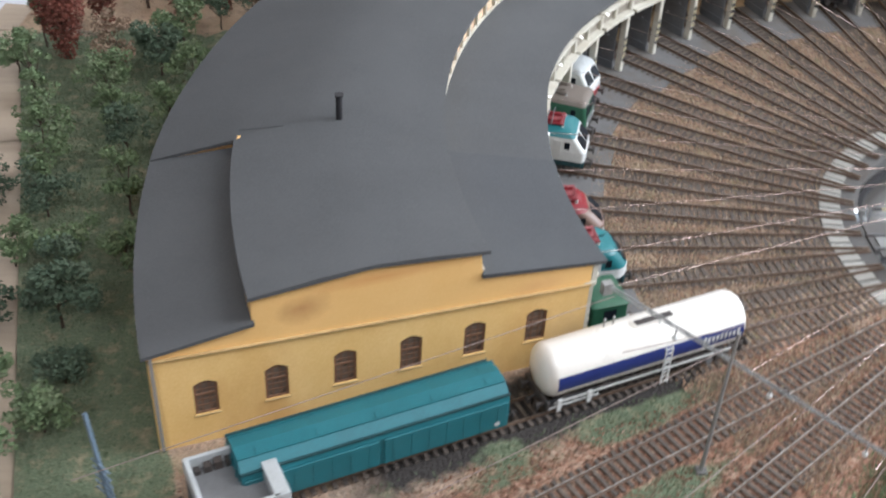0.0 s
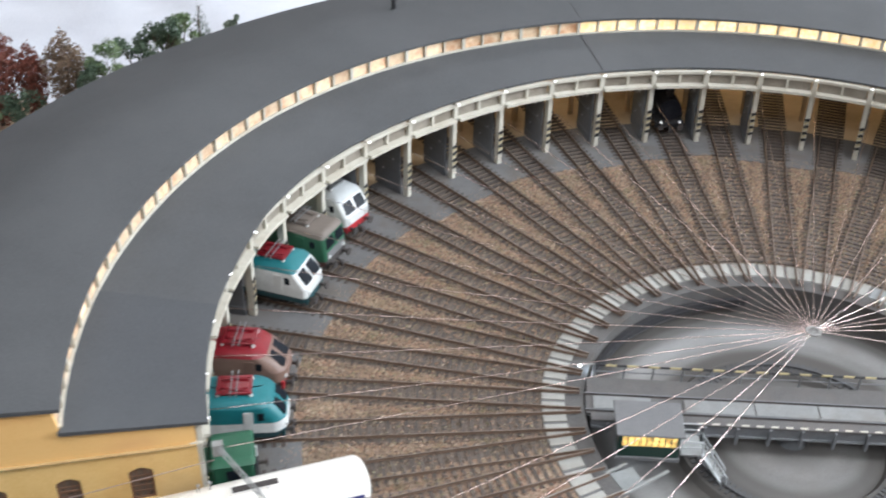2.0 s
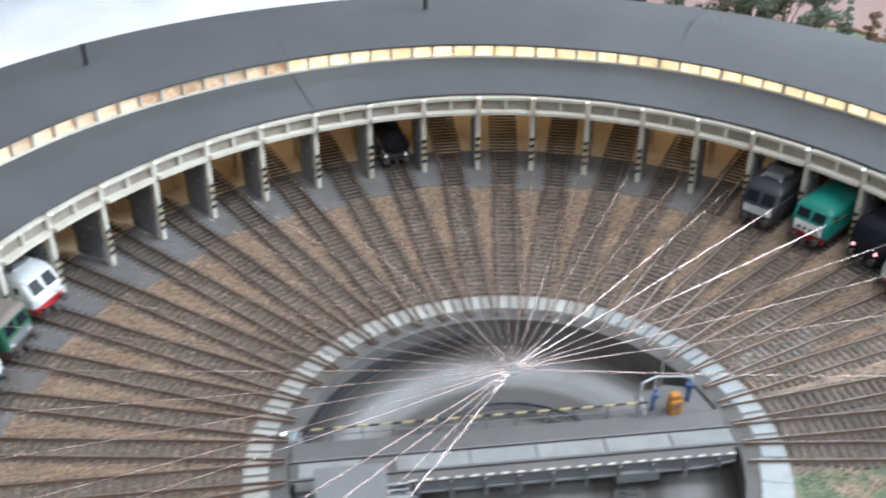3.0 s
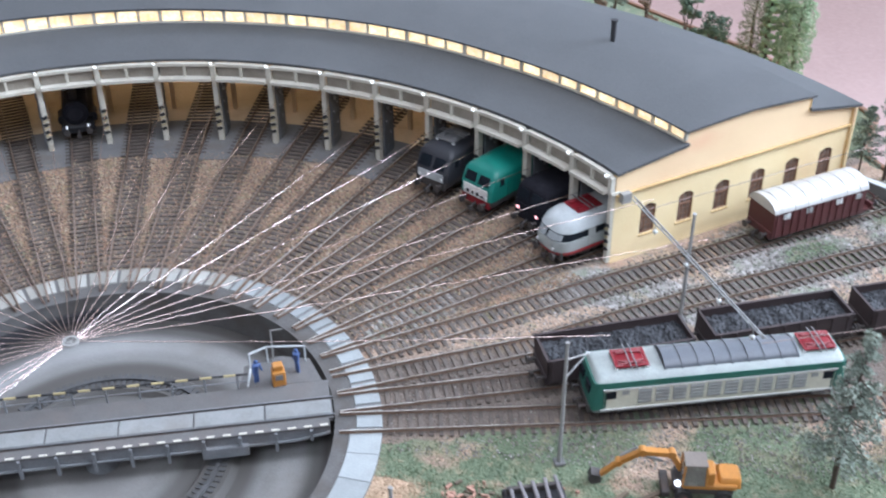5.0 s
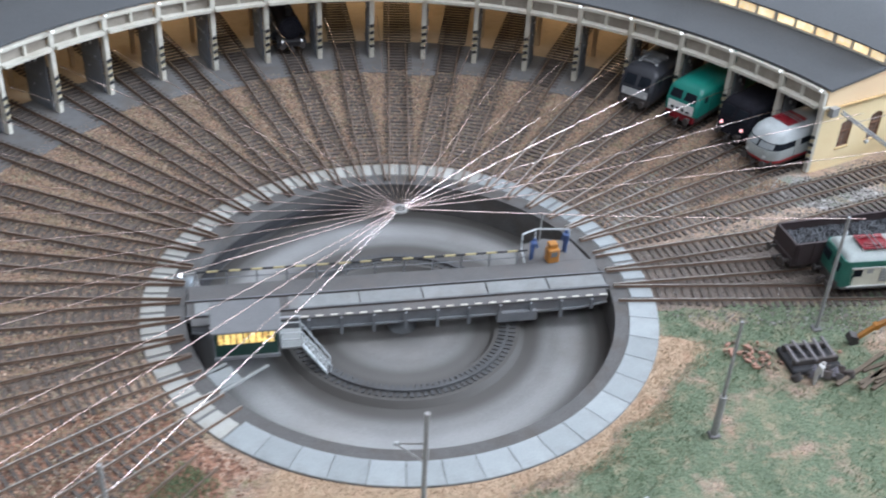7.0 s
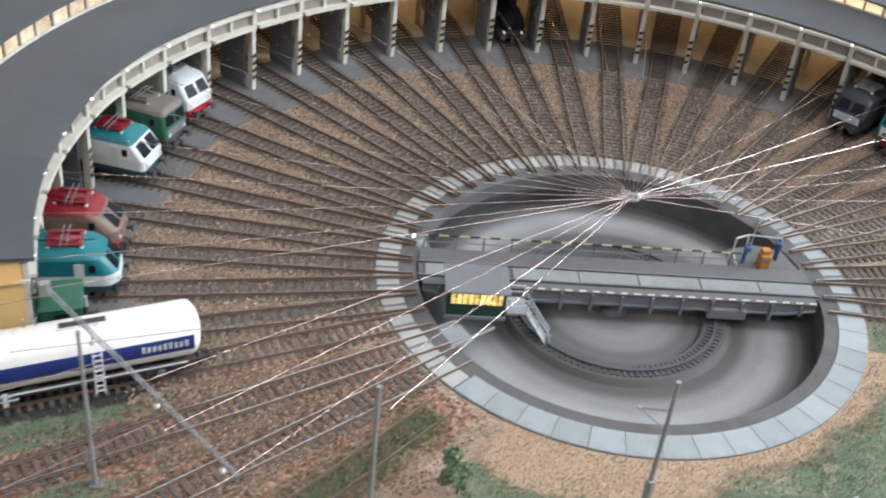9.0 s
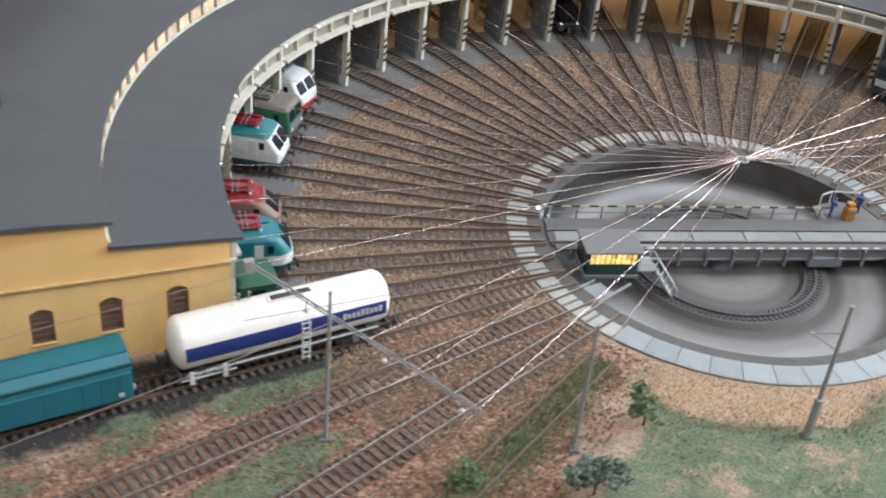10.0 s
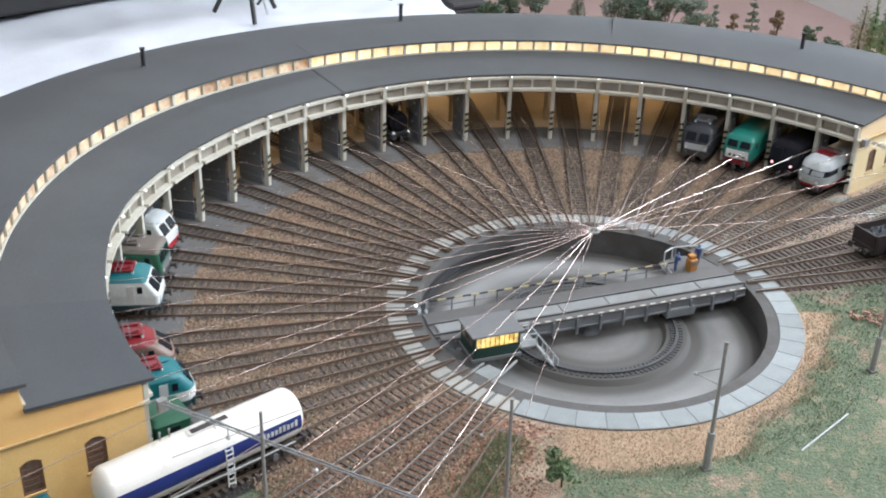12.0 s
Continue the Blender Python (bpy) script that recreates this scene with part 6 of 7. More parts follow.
# ---- wagons beside the shed ----
def tank_wagon():
    ang, mid = 201.7, 397
    x, y, _ = P(mid, ang)
    ob = thing("tank_wagon", x, y, RT, ang, "white tank wagon with a blue band and white ladder", "wagon")
    L, R = 77, 16.8
    bm = B()
    prof = [(-L + 0, 0.0), (-L + 0.5, 6), (-L + 1.8, 11), (-L + 4, 14.6), (-L + 6, 16.2), (-L + 8, R), (L - 8, R), (L - 6, 16.2), (L - 4, 14.6), (L - 1.8, 11), (L - 0.5, 6), (L, 0.0)]
    rings = []
    for px, r in prof:
        rings.append([(px, max(r, 0.05) * math.cos(TAU * i / 36), 27 + max(r, 0.05) * math.sin(TAU * i / 36)) for i in range(36)])
    loft(bm, rings)
    tank = part("tank", bm, M_TANK, ob, "glossy white tank", smooth=50)
    for s in (1, -1):
        bm = B()
        arc_pts = []
        for i in range(6):
            t = radians(-13 + 33 * i / 5)
            arc_pts.append((s * (R + 0.25) * math.cos(t), 27 + (R + 0.25) * math.sin(t)))
        lo = [(-L + 7, py, pz) for py, pz in arc_pts] + [(-L + 7, py * 0.97, 27 + (pz - 27) * 0.97) for py, pz in arc_pts[::-1]]
        loft(bm, [lo, [(L - 7, py, pz) for _, py, pz in lo]])
        part("blue_band", bm, M_BLUE, tank, "dark blue band")
        # unreadable lettering as pale bars at the pit end of the band, and small plates below the far end
        for i in range(9):
            bm = B()
            h = (4.2, 3.4, 3.4, 4.2, 4.2, 3.4, 3.4, 3.4, 4.2)[i]
            t = radians(4)
            box(bm, -L + 12 + i * 3.3, s * (R + 0.45) * math.cos(t), 27 + R * math.sin(t) - 1.5, 1.9, 0.5, h)
            part("lettering_bar", bm, M_OFFW, tank)
        for i in range(5):
            bm = B()
            box(bm, L - 35 + i * 6.4, s * 13.8, 9.6, 4.6, 0.5, 2.4)
            part("lettering_plate", bm, M_LOUVRE, ob)
        bm = B()
        box(bm, L - 22, s * 13.2, 8.6, 36, 1.0, 4.8)
        part("data_panel", bm, M_DARK, ob, "dark lettered panel")
        bm = B()
        box(bm, L - 22, s * 13.3, 7.4, 37, 1.4, 1.0)
        part("panel_edge", bm, M_OFFW, ob)
    for s in (-1, 1):
        bm = B()
        bar(bm, (-66, s * 13.9, 11.8), (68, s * 13.9, 11.8), 0.8, 0.8)
        part("side_rail", bm, M_OFFW, ob, "white side rail")
    bm = B()
    box(bm, -6, 1.5, 43.9, 32, 6, 0.7)
    for i in range(5):
        box(bm, -20 + i * 7, 1.5, 42.4, 1, 5, 1.7)
    part("catwalk", bm, M_TANK, ob, "white catwalk")
    bm = B()
    box(bm, -6, 1.5, 44.6, 28, 4.4, 0.4)
    part("catwalk_grating", bm, M_UNDER, ob, "dark grating")
    for dx in (20, 27):
        bm = B()
        rod(bm, (dx, -5, 42), (dx, -5, 48), 0.5, 6)
        ball(bm, dx, -5, 48, 1.1)
        part("valve", bm, M_POLE, ob)
    bm = B()
    for dx in (-2.6, 2.6):
        rod(bm, (dx - 11, 17.9, 4), (dx - 11, 16.9, 31), 0.55, 6)
        rod(bm, (dx - 11, 16.9, 31), (dx - 11, 4, 44.6), 0.55, 6)
    for i in range(8):
        rod(bm, (-13.6, 17.9 - i * 0.13, 6 + i * 3.6), (-8.4, 17.9 - i * 0.13, 6 + i * 3.6), 0.45, 5)
    part("ladder", bm, M_OFFW, ob, "white steel ladder")
    for s in (-1, 1):
        bm = B()
        box(bm, 0, s * 12.5, 9.2, 148, 2, 3.0)
        part("sole_bar", bm, M_UNDER, ob, "black sole bar")
    for dx in (-60, -30, 30, 60):
        bm = B()
        box(bm, dx, 0, 8, 5, 24, 4.5)
        part("saddle", bm, M_UNDER, ob)
    for s in (-1, 1):
        for dx in (44, 66):
            bm = B()
            box(bm, dx, s * 14.2, 4.5, 3, 1.2, 9)
            part("step", bm, M_OFFW, ob)
        bm = B()
        rod(bm, (-49, s * 13.6, 7), (-49, s * 15.0, 7), 2.6, 14)
        part("handwheel", bm, M_GREYM, ob)
    for s in (-1, 1):
        buffers(ob, s * 75, s, mat=M_UNDER)
    wheelsets(ob, (-50, 50), r=5.2, frame_len=28)
    ob.scale = (1.0, 1.04, 1.09)


tank_wagon()


def sliding_van():
    ang, mid = 201.7, 585
    x, y, _ = P(mid, ang)
    ob = thing("sliding_wall_van", x, y, RT, ang, "long teal sliding-wall goods van with ribbed sides", "wagon")
    L, b = 84, 16.6
    prof = [(-b, 9), (-b - 0.5, 20), (-b, 31), (-b + 1.2, 34.5), (-8.5, 40.5), (0, 41.6), (8.5, 40.5), (b - 1.2, 34.5), (b, 31), (b + 0.5, 20), (b, 9)]
    bm = B()
    loft(bm, [[(-L, py, pz) for py, pz in prof], [(L, py, pz) for py, pz in prof]])
    part("body", bm, M_TEALV, ob, "teal painted body")
    for s in (-1, 1):
        for half_ in (-1, 1):
            bm = B()
            box(bm, half_ * L / 2, s * (b + 0.7), 10, L - 3, 1.2, 20.5, bevel=0.4)
            door = part("sliding_wall", bm, M_TEALV, ob)
            for i in range(7):
                bm = B()
                box(bm, half_ * L / 2 + (i - 3) * 11.4, s * (b + 1.35), 11, 0.9, 0.35, 18.5)
                part("rib", bm, M_TEALV, door)
        bm = B()
        rod(bm, (-L + 8, s * (b + 1.2), 14.5), (-L + 8, s * (b + 1.7), 14.5), 1.9, 12)
        part("side_plate", bm, M_GREYL, ob, "pale round plate")
        bm = B()
        bar(bm, (-L, s * (b - 0.6), 35.2), (L, s * (b - 0.6), 35.2), 1.6, 1.2)
        part("roof_rail", bm, M_TEALD, ob)
        bm = B()
        bar(bm, (-L, s * 9.2, 40.7), (L, s * 9.2, 40.7), 0.9, 0.7)
        part("roof_seam", bm, M_TEALV, ob)
        bm = B()
        box(bm, 0, s * 13, 6.6, 2 * L - 6, 2.2, 3)
        part("sole_bar", bm, M_TEALD, ob)
    for i in range(5):
        bm = B()
        bar(bm, (-L + 12 + i * 36, -8.6, 41.0), (-L + 12 + i * 36, 8.6, 41.0), 1.0, 0.6)
        part("roof_rib", bm, M_TEALV, ob)
    for s in (-1, 1):
        bm = B()
        box(bm, s * (L + 0.3), 0, 9, 0.8, 26, 24)
        end = part("end_panel", bm, M_TEALV, ob)
        for dy in (-9, 0, 9):
            bm = B()
            box(bm, s * (L + 1.0), dy, 10, 0.9, 1.3, 24)
            part("end_rib", bm, M_TEALV, end)
        bm = B()
        rod(bm, (s * (L + 0.4), 12.5, 14), (s * (L + 1.4), 12.5, 14), 2.4, 12)
        part("end_plate", bm, M_OFFW, end, "white round plate")
        buffers(ob, s * (L + 1), s, mat=M_TEALD)
    wheelsets(ob, (-58, 58), frame_len=28)


sliding_van()


def brown_van():
    ang = 16.2
    x, y, _ = P(576, ang)
    ob = thing("covered_van", x, y, RT, ang, "wine-brown covered van with silver barrel roof", "wagon")
    L, b = 50, 15.5
    bm = B()
    box(bm, -4, 0, 8, 2 * L - 8, 2 * b, 23)
    part("body", bm, M_WINE, ob, "wine-brown planked body")
    bm = B()
    prof = [((b + 0.8) * math.cos(radians(t)), 30.5 + 9.0 * math.sin(radians(t))) for t in range(0, 181, 15)]
    loft(bm, [[(-L - 0.8, py, pz) for py, pz in prof], [(L - 7, py, pz) for py, pz in prof]])
    roof = part("roof", bm, M_SILVER, ob, "silver barrel roof", smooth=40)
    for i in range(7):
        bm = B()
        pr = [((b + 1.1) * math.cos(radians(t)), 30.5 + 9.35 * math.sin(radians(t))) for t in range(0, 181, 15)]
        loft(bm, [[(-L + 6 + i * 13, py, pz) for py, pz in pr], [(-L + 6.8 + i * 13, py, pz) for py, pz in pr]])
        part("roof_seam", bm, M_SILVER, roof, smooth=40)
    bm = B()
    prof = [(b * math.cos(radians(t)), 30.5 + 8.2 * math.sin(radians(t))) for t in range(0, 181, 15)]
    loft(bm, [[(-L, py, pz) for py, pz in prof], [(-L + 1, py, pz) for py, pz in prof]])
    part("end_arch", bm, M_WINE, ob)
    for s in (-1, 1):
        for i in range(12):
            bm = B()
            box(bm, -L + 3 + i * 7.6, s * (b + 0.3), 8.5, 1.0 if i % 3 else 1.8, 0.9, 22)
            part("side_post", bm, M_WINE, ob)
        for dx in (-38, -16, 14, 34):
            bm = B()
            box(bm, dx, s * (b + 0.4), 24, 6, 0.7, 4.5)
            part("vent", bm, M_OFFW if dx in (-38, 14) else M_LOUVRE, ob, "pale vent flap")
        bm = B()
        box(bm, 0, s * 12.6, 5.5, 2 * L, 2, 3)
        part("sole_bar", bm, M_UNDER, ob)
    bm = B()
    box(bm, L - 1, 0, 8, 12, 28, 1.4)
    for yy in (-13, 13):
        rod(bm, (L + 4, yy, 9), (L + 4, yy, 20), 0.6, 6)
    rod(bm, (L + 4, -13, 20), (L + 4, 13, 20), 0.6, 6)
    part("brake_platform", bm, M_WINE, ob)
    for s in (-1, 1):
        buffers(ob, s * (L + 4) if s > 0 else -L - 1, s, mat=M_WINE)
    wheelsets(ob, (0,), frame_len=92)


brown_van()


def coal_wagon(x, y, ang, first=False):
    ob = thing("coal_wagon", x, y, RT, ang, "dark brown open wagon heaped with coal", "wagon", "coal wagons")
    L, b = 52, 15
    for s in (-1, 1):
        bm = B()
        box(bm, 0, s * (b - 0.6), 9, 2 * L, 1.2, 17)
        side = part("side_wall", bm, M_COALW, ob)
        for i in range(9):
            bm = B()
            box(bm, -L + 4 + i * 12, s * (b + 0.3), 9, 1.6, 1, 17)
            part("stake", bm, M_COALW, side)
        bm = B()
        box(bm, 0, s * (b - 0.5), 26, 2 * L + 1, 1.8, 1.1)
        part("top_rail", bm, M_COALW, side)
        bm = B()
        box(bm, s * (L - 0.6), 0, 9, 1.2, 2 * b, 17)
        end = part("end_wall", bm, M_COALW, ob)
        bm = B()
        box(bm, s * (L - 0.6), 0, 26, 1.8, 2 * b, 1.1)
        part("top_rail", bm, M_COALW, end)
        buffers(ob, s * (L + 0.5), s, mat=M_COALW)
    bm = B()
    box(bm, 0, 0, 6.5, 2 * L, 2 * b - 2, 3)
    part("floor_pan", bm, M_UNDER, ob)
    bm = B()
    nx, ny = 66, 18
    grid = [[bm.verts.new((-L + 1.3 + (2 * L - 2.6) * i / nx, -b + 1.3 + (2 * b - 2.6) * j / ny,
             20.5 + 4.2 * math.sin(math.pi * j / ny) * (0.75 + 0.25 * math.sin(i * 0.55)) + random.uniform(-1.1, 1.1))) for j in range(ny + 1)] for i in range(nx + 1)]
    for i in range(nx):
        for j in range(ny):
            bm.faces.new((grid[i][j], grid[i + 1][j], grid[i + 1][j + 1], grid[i][j + 1]))
    part("coal_load", bm, M_COAL, ob, "heap of black coal", kind="stuff")
    wheelsets(ob, (-32, 32), frame_len=26)


coal_wagon(346, 8.8, 4.6)
coal_wagon(464, 18.2, 4.5)
coal_wagon(582, 27.2, 4.5)


def green_cream_loco():
    ob = thing("electric_locomotive", 402, -28.0, RT, -0.8, "green and cream electric locomotive with ribbed grey roof", "locomotive")
    half, b = 92, 16.6
    bm = shell([(7.5, half - 2, b - 0.8, 3), (10.5, half - 1, b - 0.2, 3)])
    part("skirt", bm, M_GREYM, ob)
    bm = shell([(10.5, half - 7, b, 1.5), (27, half - 7, b, 1.5)])
    part("cream_body", bm, M_CREAM, ob, "cream lower body")
    bm = shell([(27, half - 7, b + 0.1, 1.5), (32.5, half - 7, b + 0.1, 1.5)])
    part("green_band", bm, M_GREENC, ob, "sea-green upper band")
    for s in (-1, 1):
        bm = B()
        q = [ring_at(10.5, 7, b, 3.5, 2.2, 3), ring_at(20, 7, b, 3.5, 2.2, 3), ring_at(32.5, 5.5, b, 3.5, 1.6, 3)]
        loft(bm, [[(px + s * (half - 7.5), py, pz) for px, py, pz in r] for r in q])
        cab = part("cab_end", bm, M_GREENC, ob, "sea-green cab end", smooth=40)
        for yy in (-7.5, 7.5):
            bm = B()
            box(bm, s * (half + 0.2), yy, 21.5, 1.4, 9, 7)
            part("windscreen", bm, M_GLASS, cab)
        buffers(ob, s * (half + 1), s, mat=M_UNDER)
        for side in (-1, 1):
            bm = B()
            box(bm, s * (half - 14), side * (b + 0.15), 19.5, 7, 0.5, 6)
            part("cab_side_window", bm, M_GLASS, ob)
            bm = B()
            box(bm, s * (half - 24), side * (b + 0.15), 22, 5, 0.5, 3.4)
            part("small_window", bm, M_LOUVRE, ob)
    for side in (-1, 1):
        for i in range(10):
            bm = B()
            x = -half + 38 + i * 12.4
            box(bm, x, side * (b + 0.1), 14, 9.6, 0.7, 11.5)
            g = part("louvre_panel", bm, M_LOUVRE, ob)
            for j in range(4):
                bm = B()
                box(bm, x, side * (b + 0.55), 15.5 + j * 2.7, 9, 0.5, 0.7)
                part("slat", bm, M_LOUVRE, g)
        bm = B()
        box(bm, 0, side * (b + 0.2), 26.6, 2 * half - 16, 0.6, 0.9)
        part("white_line", bm, M_OFFW, ob)
        bm = B()
        box(bm, 0, side * (b + 0.1), 10.0, 2 * half - 14, 0.8, 1.0)
        part("lower_line", bm, M_OFFW, ob)
    bm = shell([(32.5, half - 3, b - 0.4, 3.5), (35, half - 4, b - 3, 4), (36.2, half - 6, b - 7, 4)])
    part("roof", bm, M_ROOFL, ob, "pale grey roof", smooth=50)
    bm = B()
    prof = [(11.5 * math.cos(radians(t)), 35.2 + 5.2 * math.sin(radians(t))) for t in range(0, 181, 15)]
    loft(bm, [[(-40, py, pz) for py, pz in prof], [(57, py, pz) for py, pz in prof]])
    hood = part("roof_hood", bm, M_GREYP, ob, "ribbed grey roof hood", smooth=40)
    for i in range(9):
        bm = B()
        pr = [(12.1 * math.cos(radians(t)), 35.2 + 5.8 * math.sin(radians(t))) for t in range(0, 181, 15)]
        x = -40 + i * 11.9
        loft(bm, [[(x, py, pz) for py, pz in pr], [(x + 1.4, py, pz) for py, pz in pr]])
        part("hood_rib", bm, M_GREYP, hood, smooth=40)
    for x in (-62, 73):
        p = panto(ob, 0)
        p.location = (x * MM, 0, 36.4 * MM)
    wheelsets(ob, (-60, 0, 60), frame_len=30)
    ob.scale = (0.93, 1.0, 1.0)


M_GREENC = paint("sea_green_paint", (0.025, 0.13, 0.10), rough=0.5)
M_GREYP = paint("grey_roof_hood_paint", (0.115, 0.128, 0.148), rough=0.5)
green_cream_loco()


# ---- digger, wheel stack and planks ----
M_DUSTG = surface("dusty_cab_glass", (0.13, 0.125, 0.115), (0.24, 0.23, 0.21), scale=90, rough=0.25, bump=0, coat=0.3)


def digger():
    ob = thing("wheeled_digger", 369, -108, 0.5, 168, "orange-yellow wheeled digger with outstretched arm", "digger")
    bm = B()
    box(bm, 0, 0, 7, 44, 22, 5, bevel=0.8)
    part("chassis", bm, M_UNDER, ob)
    for x in (-15, 15):
        for s in (-1, 1):
            bm = B()
            rod(bm, (x, s * 9, 6.2), (x, s * 14, 6.2), 6.2, 18)
            w = part("wheel", bm, M_TYRE, ob, "black tyre", smooth=40)
            bm = B()
            rod(bm, (x, s * 13, 6.2), (x, s * 14.3, 6.2), 3.0, 12)
            part("rim", bm, M_UNDER, w, smooth=40)
    bm = B()
    box(bm, -4, 0, 12.5, 40, 24, 5, bevel=1)
    part("turret", bm, M_EXC, ob)
    bm = shell([(13, 9, 10, 2.5), (19.5, 8.4, 9.4, 3), (21.5, 7, 7.6, 3)])
    for v in bm.verts:
        v.co.x -= 19
    part("engine_hood", bm, M_EXC, ob, "yellow engine hood", smooth=40)
    bm = shell([(17, 9, 8, 1), (36, 8, 7.6, 1)])
    for v in bm.verts:
        v.co += Vector((8, 4.6, 0))
    cab = part("cab", bm, M_DUSTG, ob, "dusty glazed cab")
    for dx in (-0.8, 16.8):
        for dy in (-3.2, 12.4):
            bm = B()
            rod(bm, (dx, dy, 17), (dx + (0.8 if dx < 5 else -0.8), dy, 36), 0.9, 6)
            part("cab_pillar", bm, M_EXC, cab)
    bm = B()
    box(bm, 8, 4.6, 36, 17, 16, 1.4, bevel=0.4)
    part("cab_roof", bm, M_ROOFB, cab, "dusty grey roof")
    bm = B()
    box(bm, -4, 4.6, 17, 6, 15, 13, bevel=1)
    part("cowl", bm, M_EXC, ob, "orange cowl behind the cab")
    bm = B()
    box(bm, 28, 0, 4, 6, 24, 5, bevel=0.6)
    part("dozer_blade", bm, M_UNDER, ob)
    bm = B()
    ball(bm, 20, 10, 17, 2.4, sub=2)
    part("work_lamp", bm, M_LAMP, ob, "glaring white lamp", smooth=60)
    pts = [(16, -6, 17), (24, -6, 32), (46, -6, 33), (63, -6, 21), (76, -6, 7)]
    bm = B()
    bar(bm, pts[0], pts[1], 5, 4)
    bar(bm, pts[1], pts[2], 5.5, 4)
    part("boom", bm, M_EXC, ob, "yellow bent boom")
    bm = B()
    for q, rr in ((pts[1], 3.4), (pts[2], 3.2), (pts[3], 2.6)):
        rod(bm, (q[0], q[1] - 3, q[2]), (q[0], q[1] + 3, q[2]), rr, 12)
    bar(bm, pts[2], pts[3], 4.4, 3.6)
    bar(bm, pts[3], pts[4], 3.6, 3.2)
    part("stick", bm, M_EXC, ob)
    bm = B()
    rod(bm, (30, -6, 24), (46, -6, 29), 1.1, 8)
    rod(bm, (50, -6, 37), (62, -6, 28), 1.0, 8)
    part("ram", bm, M_POLE, ob)
    bm = B()
    prof = [(0, 0), (7, 2), (9, -4), (6, -8.5), (-1, -6)]
    prism(bm, prof, T(76, -1.5, 9, 0, 90), 9)
    part("bucket", bm, M_UNDER, ob)
    ob.scale = (0.8, 0.8, 0.8)


digger()

M_IRONL = surface("pale_dusty_iron", (0.13, 0.12, 0.124), (0.21, 0.195, 0.20), scale=60, rough=0.9, bump=0.2)
M_IRON = surface("dusty_old_iron", (0.10, 0.095, 0.11), (0.19, 0.18, 0.20), scale=60, rough=0.8, bump=0.2)
stack = thing("wheel_stack", 268, -105, 0.4, 2, "dark heap of stacked wheel frames and old iron", "scrap heap")
b = B()
box(b, 0, 0, 0, 42, 30, 5, bevel=1)
part("base_block", b, M_DARK, stack)
for i in range(5):
    b = B()
    box(b, -16.5 + i * 8.2, 2 + random.uniform(-2, 2), 9.0, 2.6, 23, 2.2, random.uniform(-5, 5), rx=random.uniform(-4, 4), bevel=0.5)
    part("iron_slat", b, M_IRONL, stack, "pale dusty slat")
for i in range(2):
    b = B()
    box(b, 0, -8 + i * 17, 5, 38, 3.0, 4.6, random.uniform(-3, 3), bevel=0.4)
    part("cross_beam", b, M_UNDER, stack)
for i in range(14):
    b = B()
    x, y = random.uniform(-20, 26), random.uniform(-24, -12)
    rod(b, (x, y, 0), (x + random.uniform(-2, 2), y + 2.2, 1 + random.uniform(0, 4)), 4.2, 12)
    part("old_wheel", b, M_IRON if i % 3 == 0 else M_UNDER, stack)

stack.scale = (0.88, 0.9, 1.0)
for i in range(9):
    pl = thing("plank", 308 + random.uniform(-14, 14) + i * 2.2, -124 + random.uniform(-8, 8) + i * 1.0, 0.4 + 1.6 * (i % 3), 22 + random.uniform(-10, 14), "weathered brown plank lying on the ground", "plank", "planks on the ground")
    b = B()
    box(b, 0, 0, 0, random.uniform(36, 58), 2.8, 1.4, 0)
    part("board", b, M_WOOD, pl)
for i in range(70):
    hx, hy = ((236, -101), (228, -88), (282, -97))[i % 5 % 3]
    lg = thing("brick_rubble", hx + random.gauss(0, 7), hy + random.gauss(0, 5), 0.1, random.uniform(0, 180), "reddish broken brick on sandy ground", "rubble", "brick rubble")
    b = B()
    box(b, 0, 0, 0, random.uniform(1.6, 5), random.uniform(1.0, 2.0), random.uniform(0.8, 2.4))
    part("brick", b, M_BRICK if i % 3 else M_WOOD, lg)

# ---- catenary poles and cantilevers ----
def pole(x, y, h, label="slender grey catenary pole standing on the ground", r=1.6, arm=None, sleeve=0):
    ob = thing("catenary_pole", x, y, -1, 0, label, "pole", "catenary poles")
    bm = B()
    rod(bm, (0, 0, 0), (0, 0, h), r, 8, r * 0.7)
    part("shaft", bm, M_POLE, ob, smooth=40)
    if sleeve:
        bm = B()
        rod(bm, (0, 0, 0), (0, 0, sleeve), r * 1.7, 8)
        part("sleeve", bm, M_POLE, ob, smooth=40)
    bm = B()
    box(bm, 0, 0, 0, 7, 7, 2.4, bevel=0.5)
    part("footing", bm, M_CONC, ob)
    bm = B()
    rod(bm, (0, 0, h), (0, 0, h + 1.2), r * 0.9, 8)
    part("cap", bm, M_POLE, ob)
    if arm:
        bm = B()
        dx, dy, z0, z1 = arm
        rod(bm, (0, 0, z0), (dx, dy, z1), 0.5, 6)
        rod(bm, (0, 0, z0 - 14), (dx, dy, z1), 0.4, 6)
        part("bracket_arm", bm, M_POLE, ob)
        bm = B()
        ball(bm, dx, dy, z1, 1.5)
        part("insulator", bm, M_GREYL, ob, smooth=60)
    return ob


